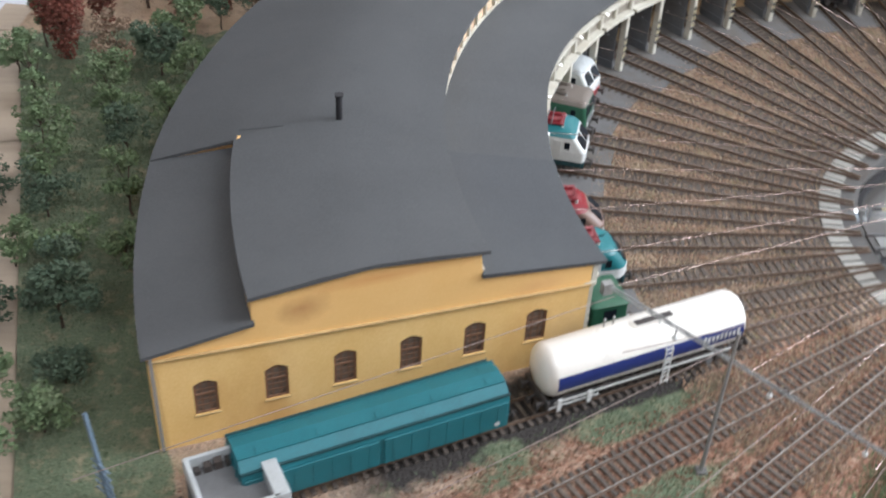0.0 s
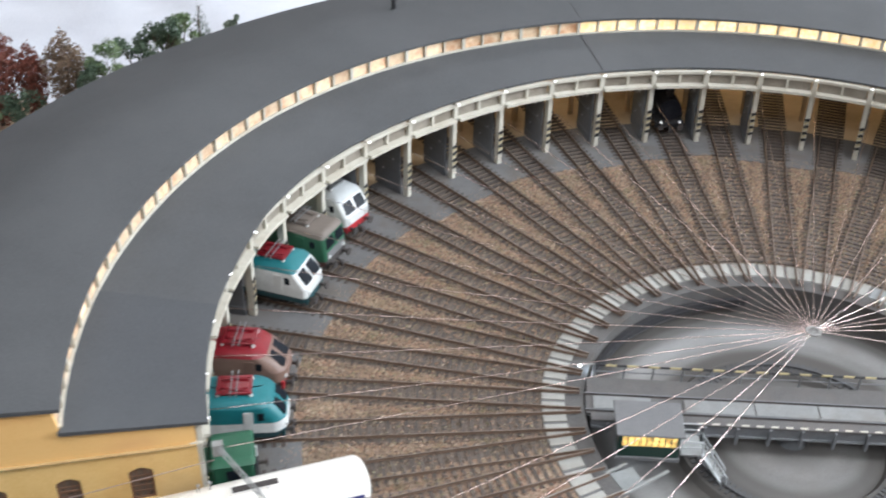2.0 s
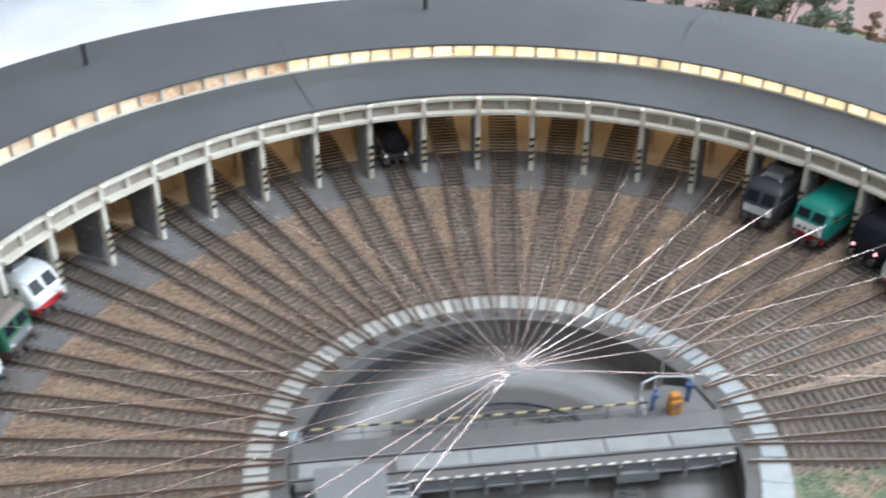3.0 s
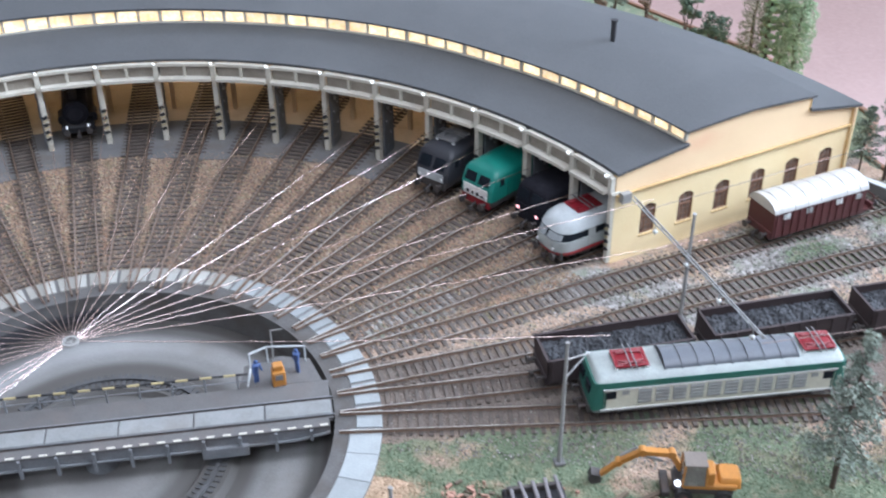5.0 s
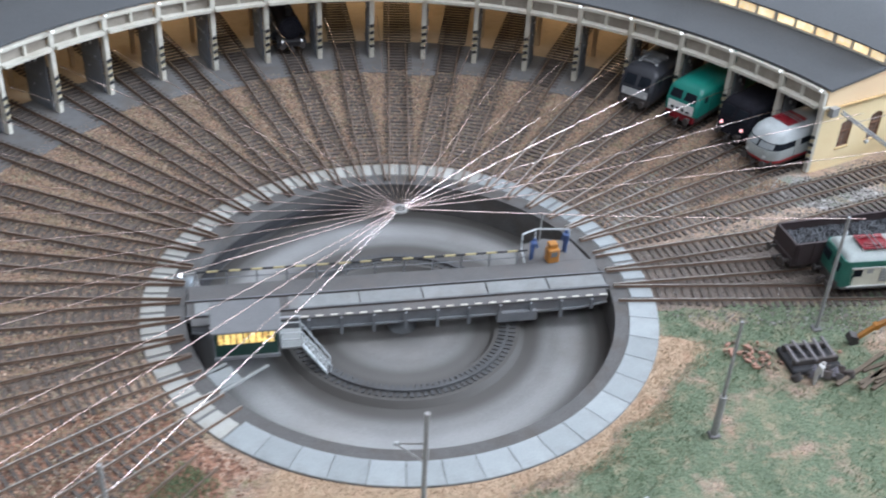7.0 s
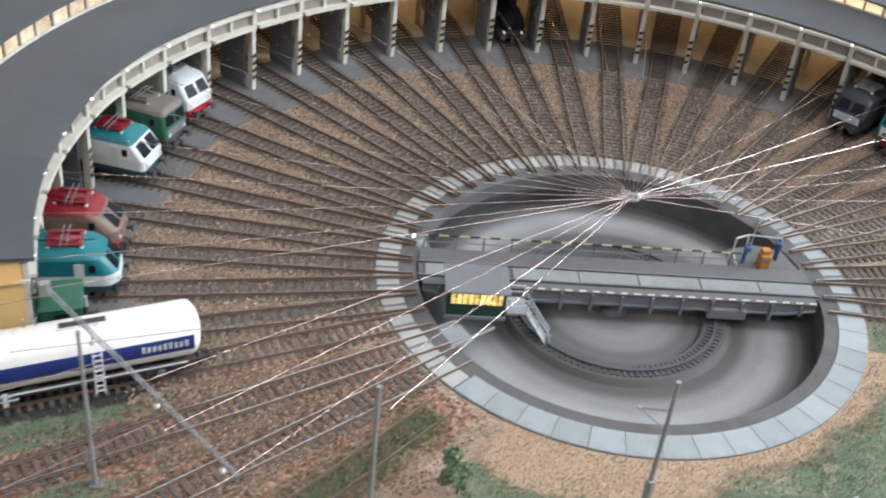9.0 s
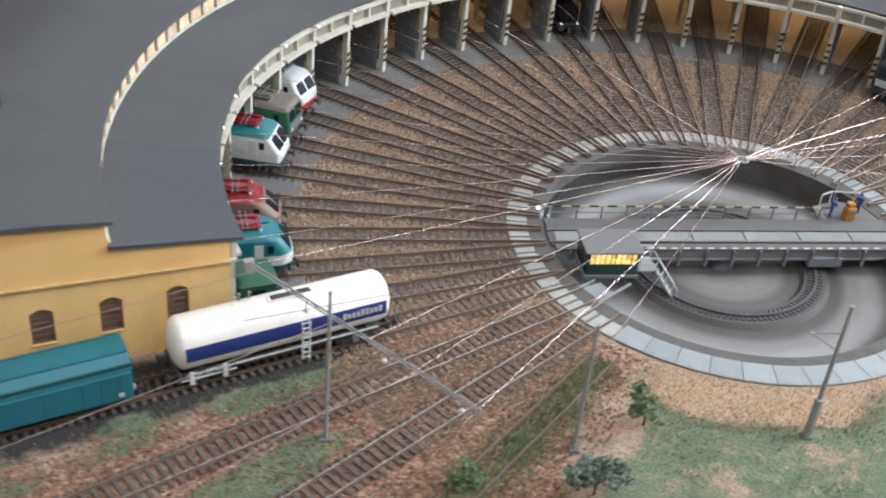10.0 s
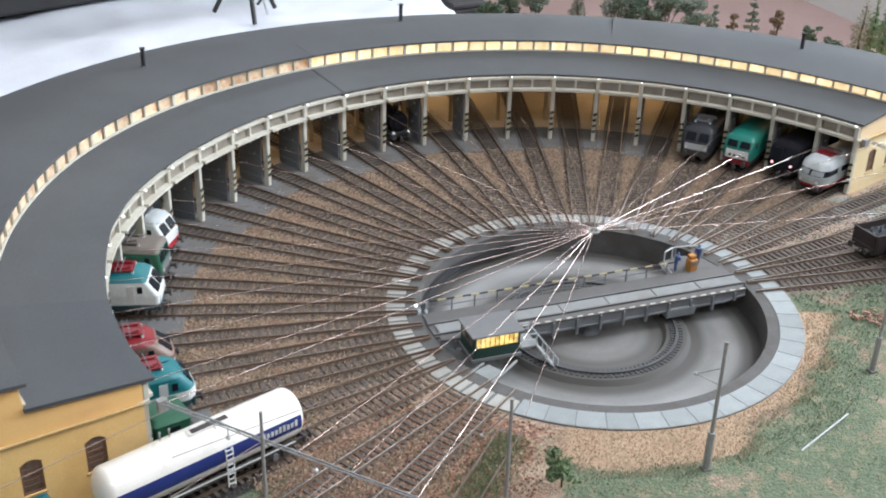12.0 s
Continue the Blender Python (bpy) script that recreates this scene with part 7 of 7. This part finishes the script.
pole(-341, -228, 114, "slender grey catenary pole between two tracks", 1.5)
pole(-184, -242, 100, "slender grey catenary pole beside the dark ditch", 1.7, (-16, 8, 92, 70))
pole(-24, -235, 108, "dark grey catenary pole on the grass by the pit", 1.7, (-14, 10, 88, 80), 34)
pole(290, -71, 96, "pale grey catenary pole beside the cream locomotive", 1.5, (22, 30, 84, 62))
pole(411, 57, 92, "grey catenary pole between the eastern tracks", 1.7)
pole(672, 176, 100, "grey catenary pole by the low wall", 1.8, (-24, -4, 84, 74))
pole(176, -165, 92, "thin grey post on the sandy ground", 1.4, None, 34)


M_POLEL = paint("pale_grey_beam_paint", (0.30, 0.31, 0.31), rough=0.6)


def cantilever(p, q, label, hang):
    """A lattice beam fixed to the shed's corner, with insulators hanging below it."""
    p, q = Vector(p), Vector(q)
    ob = thing("catenary_beam", 0, 0, 0, 0, label, "catenary beam", "catenary beams")
    n = 14
    side = (q - p).normalized().cross(Vector((0, 0, 1))) * 1.3
    bm = B()
    bar(bm, p + Vector((0, 0, 2.2)), q + Vector((0, 0, 1.2)), 0.7, 0.7)
    part("upper_chord", bm, M_POLEL, ob)
    for s in (-1, 1):
        bm = B()
        bar(bm, p + side * s, q + side * s * 0.6, 0.7, 0.7)
        part("chord", bm, M_POLEL, ob)
    bm = B()
    for i in range(n):
        u, v = p.lerp(q, i / n), p.lerp(q, (i + 1) / n)
        s = 1 if i % 2 else -1
        bar(bm, u + side * s, v - side * s, 0.4, 0.4)
    part("lacing", bm, M_POLEL, ob, kind="stuff")
    for t in hang:
        c = p.lerp(q, t)
        bm = B()
        rod(bm, c, c - Vector((0, 0, 7)), 0.5, 6)
        part("hanger", bm, M_POLE, ob)
        bm = B()
        ball(bm, c.x, c.y, c.z - 8, 1.9, sub=2)
        part("insulator", bm, M_OFFW, ob, "white insulator", smooth=60)


cantilever((-391, -122, 60), (-254, -272, 60), "grey lattice catenary beam reaching out from the shed corner", (0.28, 0.62, 0.93))
cantilever((392, 130, 62), (424, -48, 64), "grey lattice catenary beam reaching out from the pale shed corner", (0.2, 0.45, 0.7, 0.93))
b = B()
box(b, -390, -123, 54, 7, 5, 9, 18)
solid("beam_anchor", b, M_POLE, "grey anchor plate on the shed corner", "anchor plate")
b = B()
box(b, 387, 134, 57, 8, 5, 8, 20)
solid("beam_anchor", b, M_POLE, "grey anchor plate on the pale shed corner", "anchor plate")

# long contact wires along the outer tracks
for p, q in (((-388, -138, 64), (-700, -284, 62)), ((-255, -150, 64), (-392, -190, 64)), ((-330, -190, 66), (-640, -375, 66)), ((-300, -240, 66), (-520, -415, 66)), ((424, -45, 58), (790, -30, 58)),
             ((405, 48, 58), (790, 92, 58)), ((396, 118, 58), (700, 212, 58))):
    b = B()
    rod(b, p, q, 0.28, 5)
    solid("contact_wire", b, M_WIRED, "thin contact wire above an outer track", "wire", smooth=60, group="contact wires")

# ---- trackside hut, signal mast and low wall ----
hut = thing("flat_roofed_hut", -618, -263, 0, 22, "small grey hut with a pale parapet round its flat roof", "hut")
b = B()
box(b, 0, 0, -0.5, 48, 46, 31)
part("walls", b, M_CONC, hut)
b = B()
box(b, 0, 0, 30.5, 46, 44, 1.0)
part("roof_sheet", b, M_GREYM, hut, "mid-grey roof sheet")
for x, y, sx, sy in ((-23, 0, 3, 46), (19.5, 0, 9, 46), (-2, 21.8, 41, 2.4), (-2, -21.8, 41, 2.4)):
    b = B()
    box(b, x, y, 29, sx, sy, 12, bevel=0.5)
    part("parapet", b, M_GREYL, hut, "pale parapet")
for i in range(6):
    b = B()
    box(b, -18 + i * 6.2, 17.8, 31.4, random.uniform(3, 5), 4.5, random.uniform(3, 7))
    part("roof_clutter", b, M_UNDER, hut)

mast = thing("signal_mast", -695, -246, 0, 0, "blue-grey lattice signal mast leaning over the grass", "signal")
b = B()
bar(b, (0, 0, -1), (-6, 6, 66), 2.2, 2.2)
part("mast", b, M_MASTB, mast)
for i in range(5):
    b = B()
    bar(b, (4, -3, 2 + i * 6), (-7, 4, 8 + i * 6), 0.9, 0.9)
    part("lattice", b, M_MASTB, mast)
b = B()
bar(b, (5, -4, -1), (-4, 4, 40), 1.2, 1.2)
part("stay", b, M_MASTB, mast)

lw = thing("low_wall", 634, 192, 0, -54, "low grey concrete wall beside the eastern grass", "wall")
b = B()
box(b, 0, 0, -1, 62, 4, 13, bevel=0.4)
part("wall_body", b, M_CONC, lw)
b = B()
box(b, 0, 0, 12, 64, 6, 1.6, bevel=0.3)
part("coping", b, M_GREYL, lw)

hose = thing("thin_stick", 85, -226, 1.8, 24, "pale thin stick lying on the grass", "stick")
b = B()
rod(b, (-34, 0, 0), (34, 0, 0.6), 0.7, 6)
part("stick", b, M_GREYL, hose)


# ---- trees ----
def leaf_cloud(blobs, count, size, up=0.0):
    """Small leaf quads scattered over the shells of many blobs."""
    rng = np.random.default_rng(len(blobs) * 7 + count)
    b = np.array(blobs)
    w = b[:, 3] ** 2
    pick = rng.choice(len(b), count, p=w / w.sum())
    d = rng.normal(size=(count, 3))
    d /= np.linalg.norm(d, axis=1)[:, None]
    rad = b[pick, 3] * rng.uniform(0.45, 1.12, count) ** 0.6
    c = b[pick, :3] + d * rad[:, None] * np.array([1, 1, 0.85])
    nrm = d + rng.normal(scale=0.7, size=(count, 3)) + np.array([0, 0, up])
    nrm /= np.linalg.norm(nrm, axis=1)[:, None]
    t = np.cross(nrm, rng.normal(size=(count, 3)))
    t /= np.linalg.norm(t, axis=1)[:, None] + 1e-9
    s = np.cross(nrm, t)
    L = size * rng.uniform(0.6, 1.3, count)[:, None]
    v = np.stack([c - t * L, c - s * L * 0.55, c + t * L, c + s * L * 0.55], 1).reshape(-1, 3)
    return v, np.arange(4 * count).reshape(-1, 4)


def tree(x, y, h, r, mat, label, kind="round", count=900, lean=0.0):
    rng = random.Random(int(x * 13 + y * 7))
    ob = thing("model_tree", x, y, -0.8, rng.uniform(0, 360), label, "tree", "model trees")
    bm = B()
    tr = max(h * (0.016 if kind == "fir" else 0.022), 0.9)
    trunk_h = h * (0.55 if kind == "round" else 0.9)
    prev = Vector((0, 0, 0))
    n = 5
    for i in range(n):
        q = Vector((rng.uniform(-1, 1) * h * 0.015 + lean * (i + 1), rng.uniform(-1, 1) * h * 0.015, trunk_h * (i + 1) / n))
        rod(bm, prev, q, tr * (1 - 0.75 * i / n), 7, tr * (1 - 0.75 * (i + 1) / n))
        prev = q
    part("trunk", bm, M_BARK, ob, smooth=60)
    blobs = []
    if kind == "round":
        for i in range(9):
            a, z = i * 2.4 + rng.uniform(-0.5, 0.5), h * rng.uniform(0.42, 0.95)
            d = r * rng.uniform(0.25, 0.85) * (1.1 - abs(z / h - 0.65) * 1.3)
            tip = Vector((math.cos(a) * d + lean * 5, math.sin(a) * d, z))
            bm = B()
            rod(bm, (lean * 3, 0, h * rng.uniform(0.25, 0.5)), tip, tr * 0.45, 5, tr * 0.12)
            part("limb", bm, M_BARK, ob, smooth=60)
            for _ in range(3):
                blobs.append((tip.x + rng.uniform(-1, 1) * r * 0.3, tip.y + rng.uniform(-1, 1) * r * 0.3, tip.z + rng.uniform(-0.8, 0.6) * r * 0.3, r * rng.uniform(0.16, 0.36)))
        size = 1.7
    elif kind == "column":
        for i in range(64):
            u = i / 63
            z = h * (0.06 + 0.92 * u)
            w = r * min(1, 0.6 + 1.4 * u, 2.4 * (1.03 - u))
            a = i * 2.4
            blobs.append((math.cos(a) * w * 0.6, math.sin(a) * w * 0.6, z, max(w * rng.uniform(0.3, 0.5), 1.2)))
        size = 0.95
    elif kind == "flame":
        for i in range(60):
            u = i / 59
            z = h * (0.06 + 0.92 * u)
            w = r * min(0.38 + 1.0 * u, 1, 2.2 * (1.06 - u))
            a = i * 2.4
            blobs.append((math.cos(a) * w * 0.6, math.sin(a) * w * 0.6, z, w * rng.uniform(0.4, 0.6)))
        size = 1.7
    else:
        tiers = 9
        for i in range(tiers):
            u = i / (tiers - 1)
            z = h * (0.28 + 0.70 * u)
            w = r * (1.0 - 0.85 * u)
            for j in range(6):
                if rng.random() < 0.22:
                    continue
                a = j * 1.047 + i * 0.5 + rng.uniform(-0.3, 0.3)
                tip = Vector((math.cos(a) * w, math.sin(a) * w, z + rng.uniform(-0.03, 0.02) * h))
                bm = B()
                rod(bm, (0, 0, z + h * 0.015), tip, tr * 0.28, 4, tr * 0.1)
                part("limb", bm, M_BARK, ob)
                for t in (0.4, 0.7, 1.0):
                    blobs.append((tip.x * t, tip.y * t, tip.z, max(r * 0.17 * (1.2 - 0.4 * u), 1.2)))
        size = 1.4
    v, f = leaf_cloud(blobs, count, size)
    crown = from_lists("crown", v, f, mat, ob, kind="stuff")
    return ob


G1, G2 = "green model tree with a loose leafy crown", "dark green model tree with a dense round crown"
tree(-753, -96, 62, 27, M_LEAFD, G2, count=4420)
tree(-835, 195, 74, 18, M_LEAF, G1, count=1870)
tree(-759, 148, 46, 20, M_LEAF, G1, count=1700)
tree(-727, 32, 60, 17, M_LEAF, G1, count=1870)
tree(-801, 77, 48, 20, M_LEAF, G1, count=1530)
tree(-744, -192, 34, 22, M_LEAF, "low bushy green model tree", count=2210)
tree(-790, -150, 30, 18, M_LEAF, "low bushy green model tree", count=1530)
tree(-735, 249, 64, 26, M_LEAFD, G1, count=2890)
tree(-721, 300, 60, 26, M_LEAF, G1, count=2720)
tree(-700, 215, 50, 22, M_LEAF, G1, count=2210)
tree(-761, -20, 30, 22, M_LEAF, "low bushy green model tree", count=1530)
tree(-775, 232, 66, 22, M_LEAFB, "sparse brownish model tree on the sandy bank", count=1190)
tree(-850, 300, 60, 16, M_LEAF, G1, count=1360)
tree(-800, -30, 40, 20, M_LEAF, G1, count=1530)
tree(-826, 278, 96, 24, M_LEAFR, "full russet model tree on the sandy bank", "flame", 4500)
tree(-803, 340, 98, 22, M_LEAFR, "full russet model tree on the sandy bank", "flame", 4500)
tree(-726, 368, 116, 31, M_LEAFR, "full russet model tree on the sandy bank", "flame", 9000)
tree(-655, 380, 104, 24, M_LEAFB, "brown model tree on the sandy bank", "flame", 4200)
tree(-768, 385, 80, 15, M_LEAFB, "thin brown model tree on the sandy bank", "column", 800)
tree(-690, 378, 92, 18, M_LEAFR, "russet model tree on the sandy bank", "flame", 3000)
tree(-745, 396, 84, 13, M_LEAFB, "thin brown model tree on the sandy bank", "column", 900)
for ang, r, h, w, mt, kd in ((148.5, 708, 96, 24, M_LEAF, "round"), (146, 706, 104, 24, M_LEAFD, "round"), (143.6, 706, 112, 22, M_LEAFD, "round"), (141.6, 708, 104, 20, M_LEAF, "round"), (139.6, 706, 110, 13, M_LEAFD, "column"),
                             (136.5, 704, 98, 11, M_LEAFP, "round"), (150.5, 712, 84, 20, M_LEAFD, "round")):
    x, y, _ = P(r, ang)
    tree(x, y, h, w, mt, "green model tree close behind the curved shed", kd, 2000)
for x, y, h, w, mt in ((-790, 30, 44, 24, M_LEAFD), (-770, 190, 52, 26, M_LEAF), (-740, 100, 56, 22, M_LEAFD), (-815, 130, 50, 24, M_LEAF), (-740, -150, 26, 22, M_LEAFD), (-770, -230, 24, 24, M_LEAF),
                       (-800, -95, 30, 20, M_LEAFD), (-860, 240, 48, 22, M_LEAF), (-690, 340, 50, 24, M_LEAFD), (-715, 160, 44, 20, M_LEAF), (-720, -30, 38, 18, M_LEAF), (-840, 60, 26, 20, M_LEAFD)):
    tree(x, y, h, w, mt, "bushy green model tree on the western grass", count=1500)
for ang, r, h, w, mat, kind, lab in (
        (75, 705, 104, 30, M_LEAFD, "round", G2), (71, 702, 98, 24, M_LEAFP, "round", G2), (66, 702, 114, 14, M_LEAFD, "column", "dark columnar model tree behind the shed"),
        (61.5, 704, 112, 34, M_LEAFP, "round", G1), (58.5, 708, 106, 30, M_LEAFD, "round", G2), (56, 702, 110, 36, M_LEAFP, "round", G2), (53, 702, 102, 28, M_LEAFP, "round", G1),
        (50.5, 700, 98, 15, M_LEAFP, "fir", "thin grey-green fir behind the shed"), (48.5, 716, 88, 12, M_LEAFB, "round", "low brownish shrub behind the shed"),
        (46.3, 700, 118, 17, M_LEAFP, "fir", "green model fir behind the shed"), (43.8, 712, 104, 14, M_LEAFB, "round", "low brownish shrub behind the shed"), (40, 712, 92, 14, M_LEAFD, "round", G2),
        (37.6, 712, 96, 18, M_LEAFD, "round", G2), (35.2, 738, 132, 17, M_LEAFC, "column", "brownish green cypress behind the shed"), (34.2, 742, 140, 8, M_LEAFG, "column", "slim bright green cypress behind the shed"),
        (33.2, 748, 142, 9, M_LEAFG, "column", "slim bright green cypress behind the shed"), (31.9, 748, 146, 16, M_LEAFG, "column", "bright green cypress behind the shed")):
    x, y, _ = P(r, ang)
    tree(x, y, h, w, mat, lab, kind, 4200 if kind == "round" and w > 19 else 1600 if kind == "round" else (12000 if mat == M_LEAFG else 6000 if kind == "column" else 2400))
tree(634, 236, 66, 17, M_LEAFP, "small grey-green pine beside the low wall", "fir", 1500)
tree(651, 222, 122, 19, M_LEAFPP, "leaning grey-green pine beside the low wall", "fir", 2600, lean=-2.5)
tree(450, -117, 118, 22, M_LEAFPP, "grey-green pine in front of the locomotive", "fir", 4200)
tree(566, -40, 48, 22, M_LEAFD, "dark bush beside the rails", "round", 1100)
tree(-132, -221, 29, 13, M_LEAF, "small dark shrub at the grass edge", "round", 900)
tree(-180, -282, 26, 20, M_LEAFP, "grey-green bush beside the ditch", "round", 1900)
tree(-258, -270, 15, 13, M_LEAF, "low green shrub beside the ditch", "round", 600)


# ---- loose ground cover ----
def scatter(name, n, place, size, mat, label, flat=False, seed=1):
    """Thousands of small stones or blades in one object."""
    rng = np.random.default_rng(seed)
    pts = []
    while len(pts) < n:
        q = place(rng)
        if q:
            pts.append(q)
    p = np.array(pts)
    m = len(p)
    if flat:
        a = rng.uniform(0, TAU, m)
        h = size * rng.uniform(0.5, 1.5, m)
        w = 0.35 * rng.uniform(0.6, 1.4, m)
        dx = np.stack([np.cos(a) * w, np.sin(a) * w, 0 * a], 1)
        tip = np.stack([rng.normal(0, 0.5, m) * h, rng.normal(0, 0.5, m) * h, h], 1)
        v = np.stack([p - dx, p + dx, p + tip], 1).reshape(-1, 3)
        f = np.arange(3 * m).reshape(-1, 3)
    else:
        s = size * rng.uniform(0.5, 1.35, m)[:, None]
        d = rng.normal(size=(m, 5, 3))
        d /= np.linalg.norm(d, axis=2)[:, :, None]
        base = np.array([[1, 0, -0.2], [-0.5, 0.87, -0.2], [-0.5, -0.87, -0.2], [0, 0, 0.9], [0.2, 0.1, -0.8]])
        a = rng.uniform(0, TAU, m)
        rot = np.stack([np.cos(a), -np.sin(a), np.sin(a), np.cos(a)], 1).reshape(m, 2, 2)
        sh = np.repeat(base[None], m, 0) + d * 0.25
        sh[:, :, :2] = np.einsum("nij,nkj->nki", rot, sh[:, :, :2])
        v = (p[:, None] + sh * s[:, None]).reshape(-1, 3)
        tri = np.array([[0, 1, 3], [1, 2, 3], [2, 0, 3], [1, 0, 4], [2, 1, 4], [0, 2, 4]])
        f = (np.arange(m)[:, None, None] * 5 + tri).reshape(-1, 3)
    ob = from_lists(name, v, f, mat)
    return tagged(ob, label, "ground cover", "", "stuff")


def on_ballast(rng):
    a, r = rng.uniform(18, 222), math.sqrt(rng.uniform(187 ** 2, 372 ** 2))
    if abs(((a + 3.75) % 7.5) - 3.75) * r / 57.3 < 13 and rng.uniform() < 0.8:
        return None
    return (*P(r, a)[:2], rng.uniform(0.2, 0.9))


def on_yard(rng):
    a, r = rng.uniform(200, 236), math.sqrt(rng.uniform(190 ** 2, 700 ** 2))
    if r > inside_distance(a) - 3 or (330 < r < 620 and abs(a - 201.7) * r / 57.3 < 31):
        return None
    return (*P(r, a)[:2], rng.uniform(-0.4, 0.9))


def on_east(rng):
    a, r = rng.uniform(-14, 19), math.sqrt(rng.uniform(190 ** 2, 720 ** 2))
    if r > inside_distance(a) - 3 or (abs(P(r, a)[1] - 4) < 46 and rng.uniform() < 0.85):
        return None
    return (*P(r, a)[:2], rng.uniform(-0.4, 0.9))


def on_grass(rng):
    x, y = rng.uniform(-890, 790), rng.uniform(-560, 560)
    r, a = math.hypot(x, y), math.degrees(math.atan2(y, x)) % 360
    if r < 190 or r > inside_distance(a) - 2 or (20 < a < 198 and r < 690):
        return None
    g, s, _, _ = zones(x, y)
    if g < rng.uniform(0.35, 0.9):
        return None
    near = min(abs(((a - t) % 360 + 180) % 360 - 180) * r / 57.3 for t, _ in TRACKS_OUT)
    if near < 15:
        return None
    return (x, y, -0.8 + rng.uniform(0, 0.6))


def on_strip(rng):
    a, r = rng.normal(227.5, 2.3), rng.uniform(212, 420)
    return (*P(r, a)[:2], rng.uniform(-0.3, 1.2))


def on_sand(rng):
    a, r = rng.uniform(236, 345), rng.uniform(187, 262)
    if zones(*P(r, a)[:2])[1] < 0.4:
        return None
    return (*P(r, a)[:2], rng.uniform(-0.6, 0.3))


scatter("ballast_stones", 52000, on_ballast, 0.95, M_STONE, "brown ballast stones between the radial tracks", seed=2)
scatter("yard_stones", 14000, on_yard, 1.0, M_STONER, "reddish ballast stones round the yard tracks", seed=3)
scatter("eastern_gravel", 12000, on_east, 0.95, M_STONEG, "grey gravel stones round the eastern tracks", seed=4)
scatter("grass_blades", 60000, on_grass, 2.6, M_GRASS, "short green grass fibres on the board", True, seed=5)
scatter("weeds", 6500, on_strip, 3.0, M_LEAF, "dark weeds over the old rails", True, seed=8)
scatter("straw_blades", 7000, on_sand, 1.8, M_GRASSY, "straw-coloured fibres on the sand round the pit", True, seed=6)


# ---- things beyond the board ----
def sheet():
    bm = B()
    nx, ny = 90, 60
    rows = []
    for i in range(nx + 1):
        row = []
        for j in range(ny + 1):
            x, y = -1900 + 2230 * i / nx, 380 + 1500 * j / ny
            z = -62 + 16 * noise.noise((x * 0.004, y * 0.006, 2)) + 7 * noise.noise((x * 0.014, y * 0.02, 5)) + 9 * abs(noise.noise((x * 0.008 + y * 0.006, y * 0.003, 9)))
            if x > 280:
                z -= (x - 280) * 8
            row.append(bm.verts.new((x, y, z)))
        rows.append(row)
    for i in range(nx):
        for j in range(ny):
            bm.faces.new((rows[i][j], rows[i + 1][j], rows[i + 1][j + 1], rows[i][j + 1]))
    cl = thing("covered_table", 0, 0, 0, 0, "table covered with a rumpled white sheet", "table")
    part("white_sheet", bm, M_CLOTH, cl, "rumpled white sheet", smooth=80)
    bm = B()
    box(bm, -810, 1120, -110, 2140, 1440, 28)
    part("table_top", bm, M_BASE, cl)
    for x in (-1800, 200):
        for y in (460, 1780):
            bm = B()
            box(bm, x, y, -900, 60, 60, 790)
            part("table_leg", bm, M_BASE, cl)


sheet()
for lx, ly in ((-600, -350), (600, 60), (-600, 400), (500, 500)):
    lg = thing("board_trestle", lx, ly, -900, 0, "plain wooden trestle under the board", "trestle", "board trestles")
    b = B()
    box(b, 0, 0, 0, 60, 60, 825)
    part("leg", b, M_BASE, lg)

case = thing("black_case", -420, 1390, -48, 21, "large black equipment case on the white sheet", "case")
b = B()
box(b, 0, 0, 0, 760, 240, 210, bevel=6)
part("shell", b, M_BLACKC, case)
b = B()
box(b, 0, -121, 130, 750, 4, 8)
part("rim", b, M_GREYM, case)
for x in (-210, 120):
    b = B()
    box(b, x, -123, 115, 34, 6, 30, bevel=2)
    part("latch", b, M_POLE, case)

tri = thing("small_tripod", -90, 1165, -52, 10, "dark small tripod standing on the white sheet", "tripod")
for i in range(3):
    b = B()
    rod(b, (0, 0, 120), P(62, 20 + i * 120, 0), 5, 8, 4)
    part("leg", b, M_BLACKC, tri, smooth=40)
b = B()
rod(b, (0, 0, 100), (0, 0, 170), 6, 10)
part("column", b, M_BLACKC, tri, smooth=40)
b = B()
rod(b, (5, -8, 115), (25, -30, 4), 2.5, 6)
part("pale_stay", b, M_GREYL, tri)
cab_ = thing("black_cable", 60, 1180, -50, 0, "loose black cable looped over the white sheet", "cable")
b = B()
pr = None
for i in range(40):
    t = i / 39
    q = Vector((-130 + 330 * t, 30 * math.sin(t * 6), 10 + 66 * abs(math.sin(t * 4.4)) * (1 - 0.5 * t)))
    if pr:
        rod(b, pr, q, 2.6, 6)
    pr = q
part("strand", b, M_BLACKC, cab_, smooth=60)


# ---- unidentified dark panel, added as a plain box on the hall floor behind the board ----
dc = thing("dark_panel", 503, 1690, -900, 4, "tall dark panel of unknown kind on the hall floor", "cabinet")
b = B()
box(b, 0, 0, 0, 82, 120, 690, bevel=5)
part("body", b, M_BLACKC, dc)
b = B()
box(b, 0, 0, 690, 88, 126, 12, bevel=3)
part("lid", b, M_BLACKC, dc)
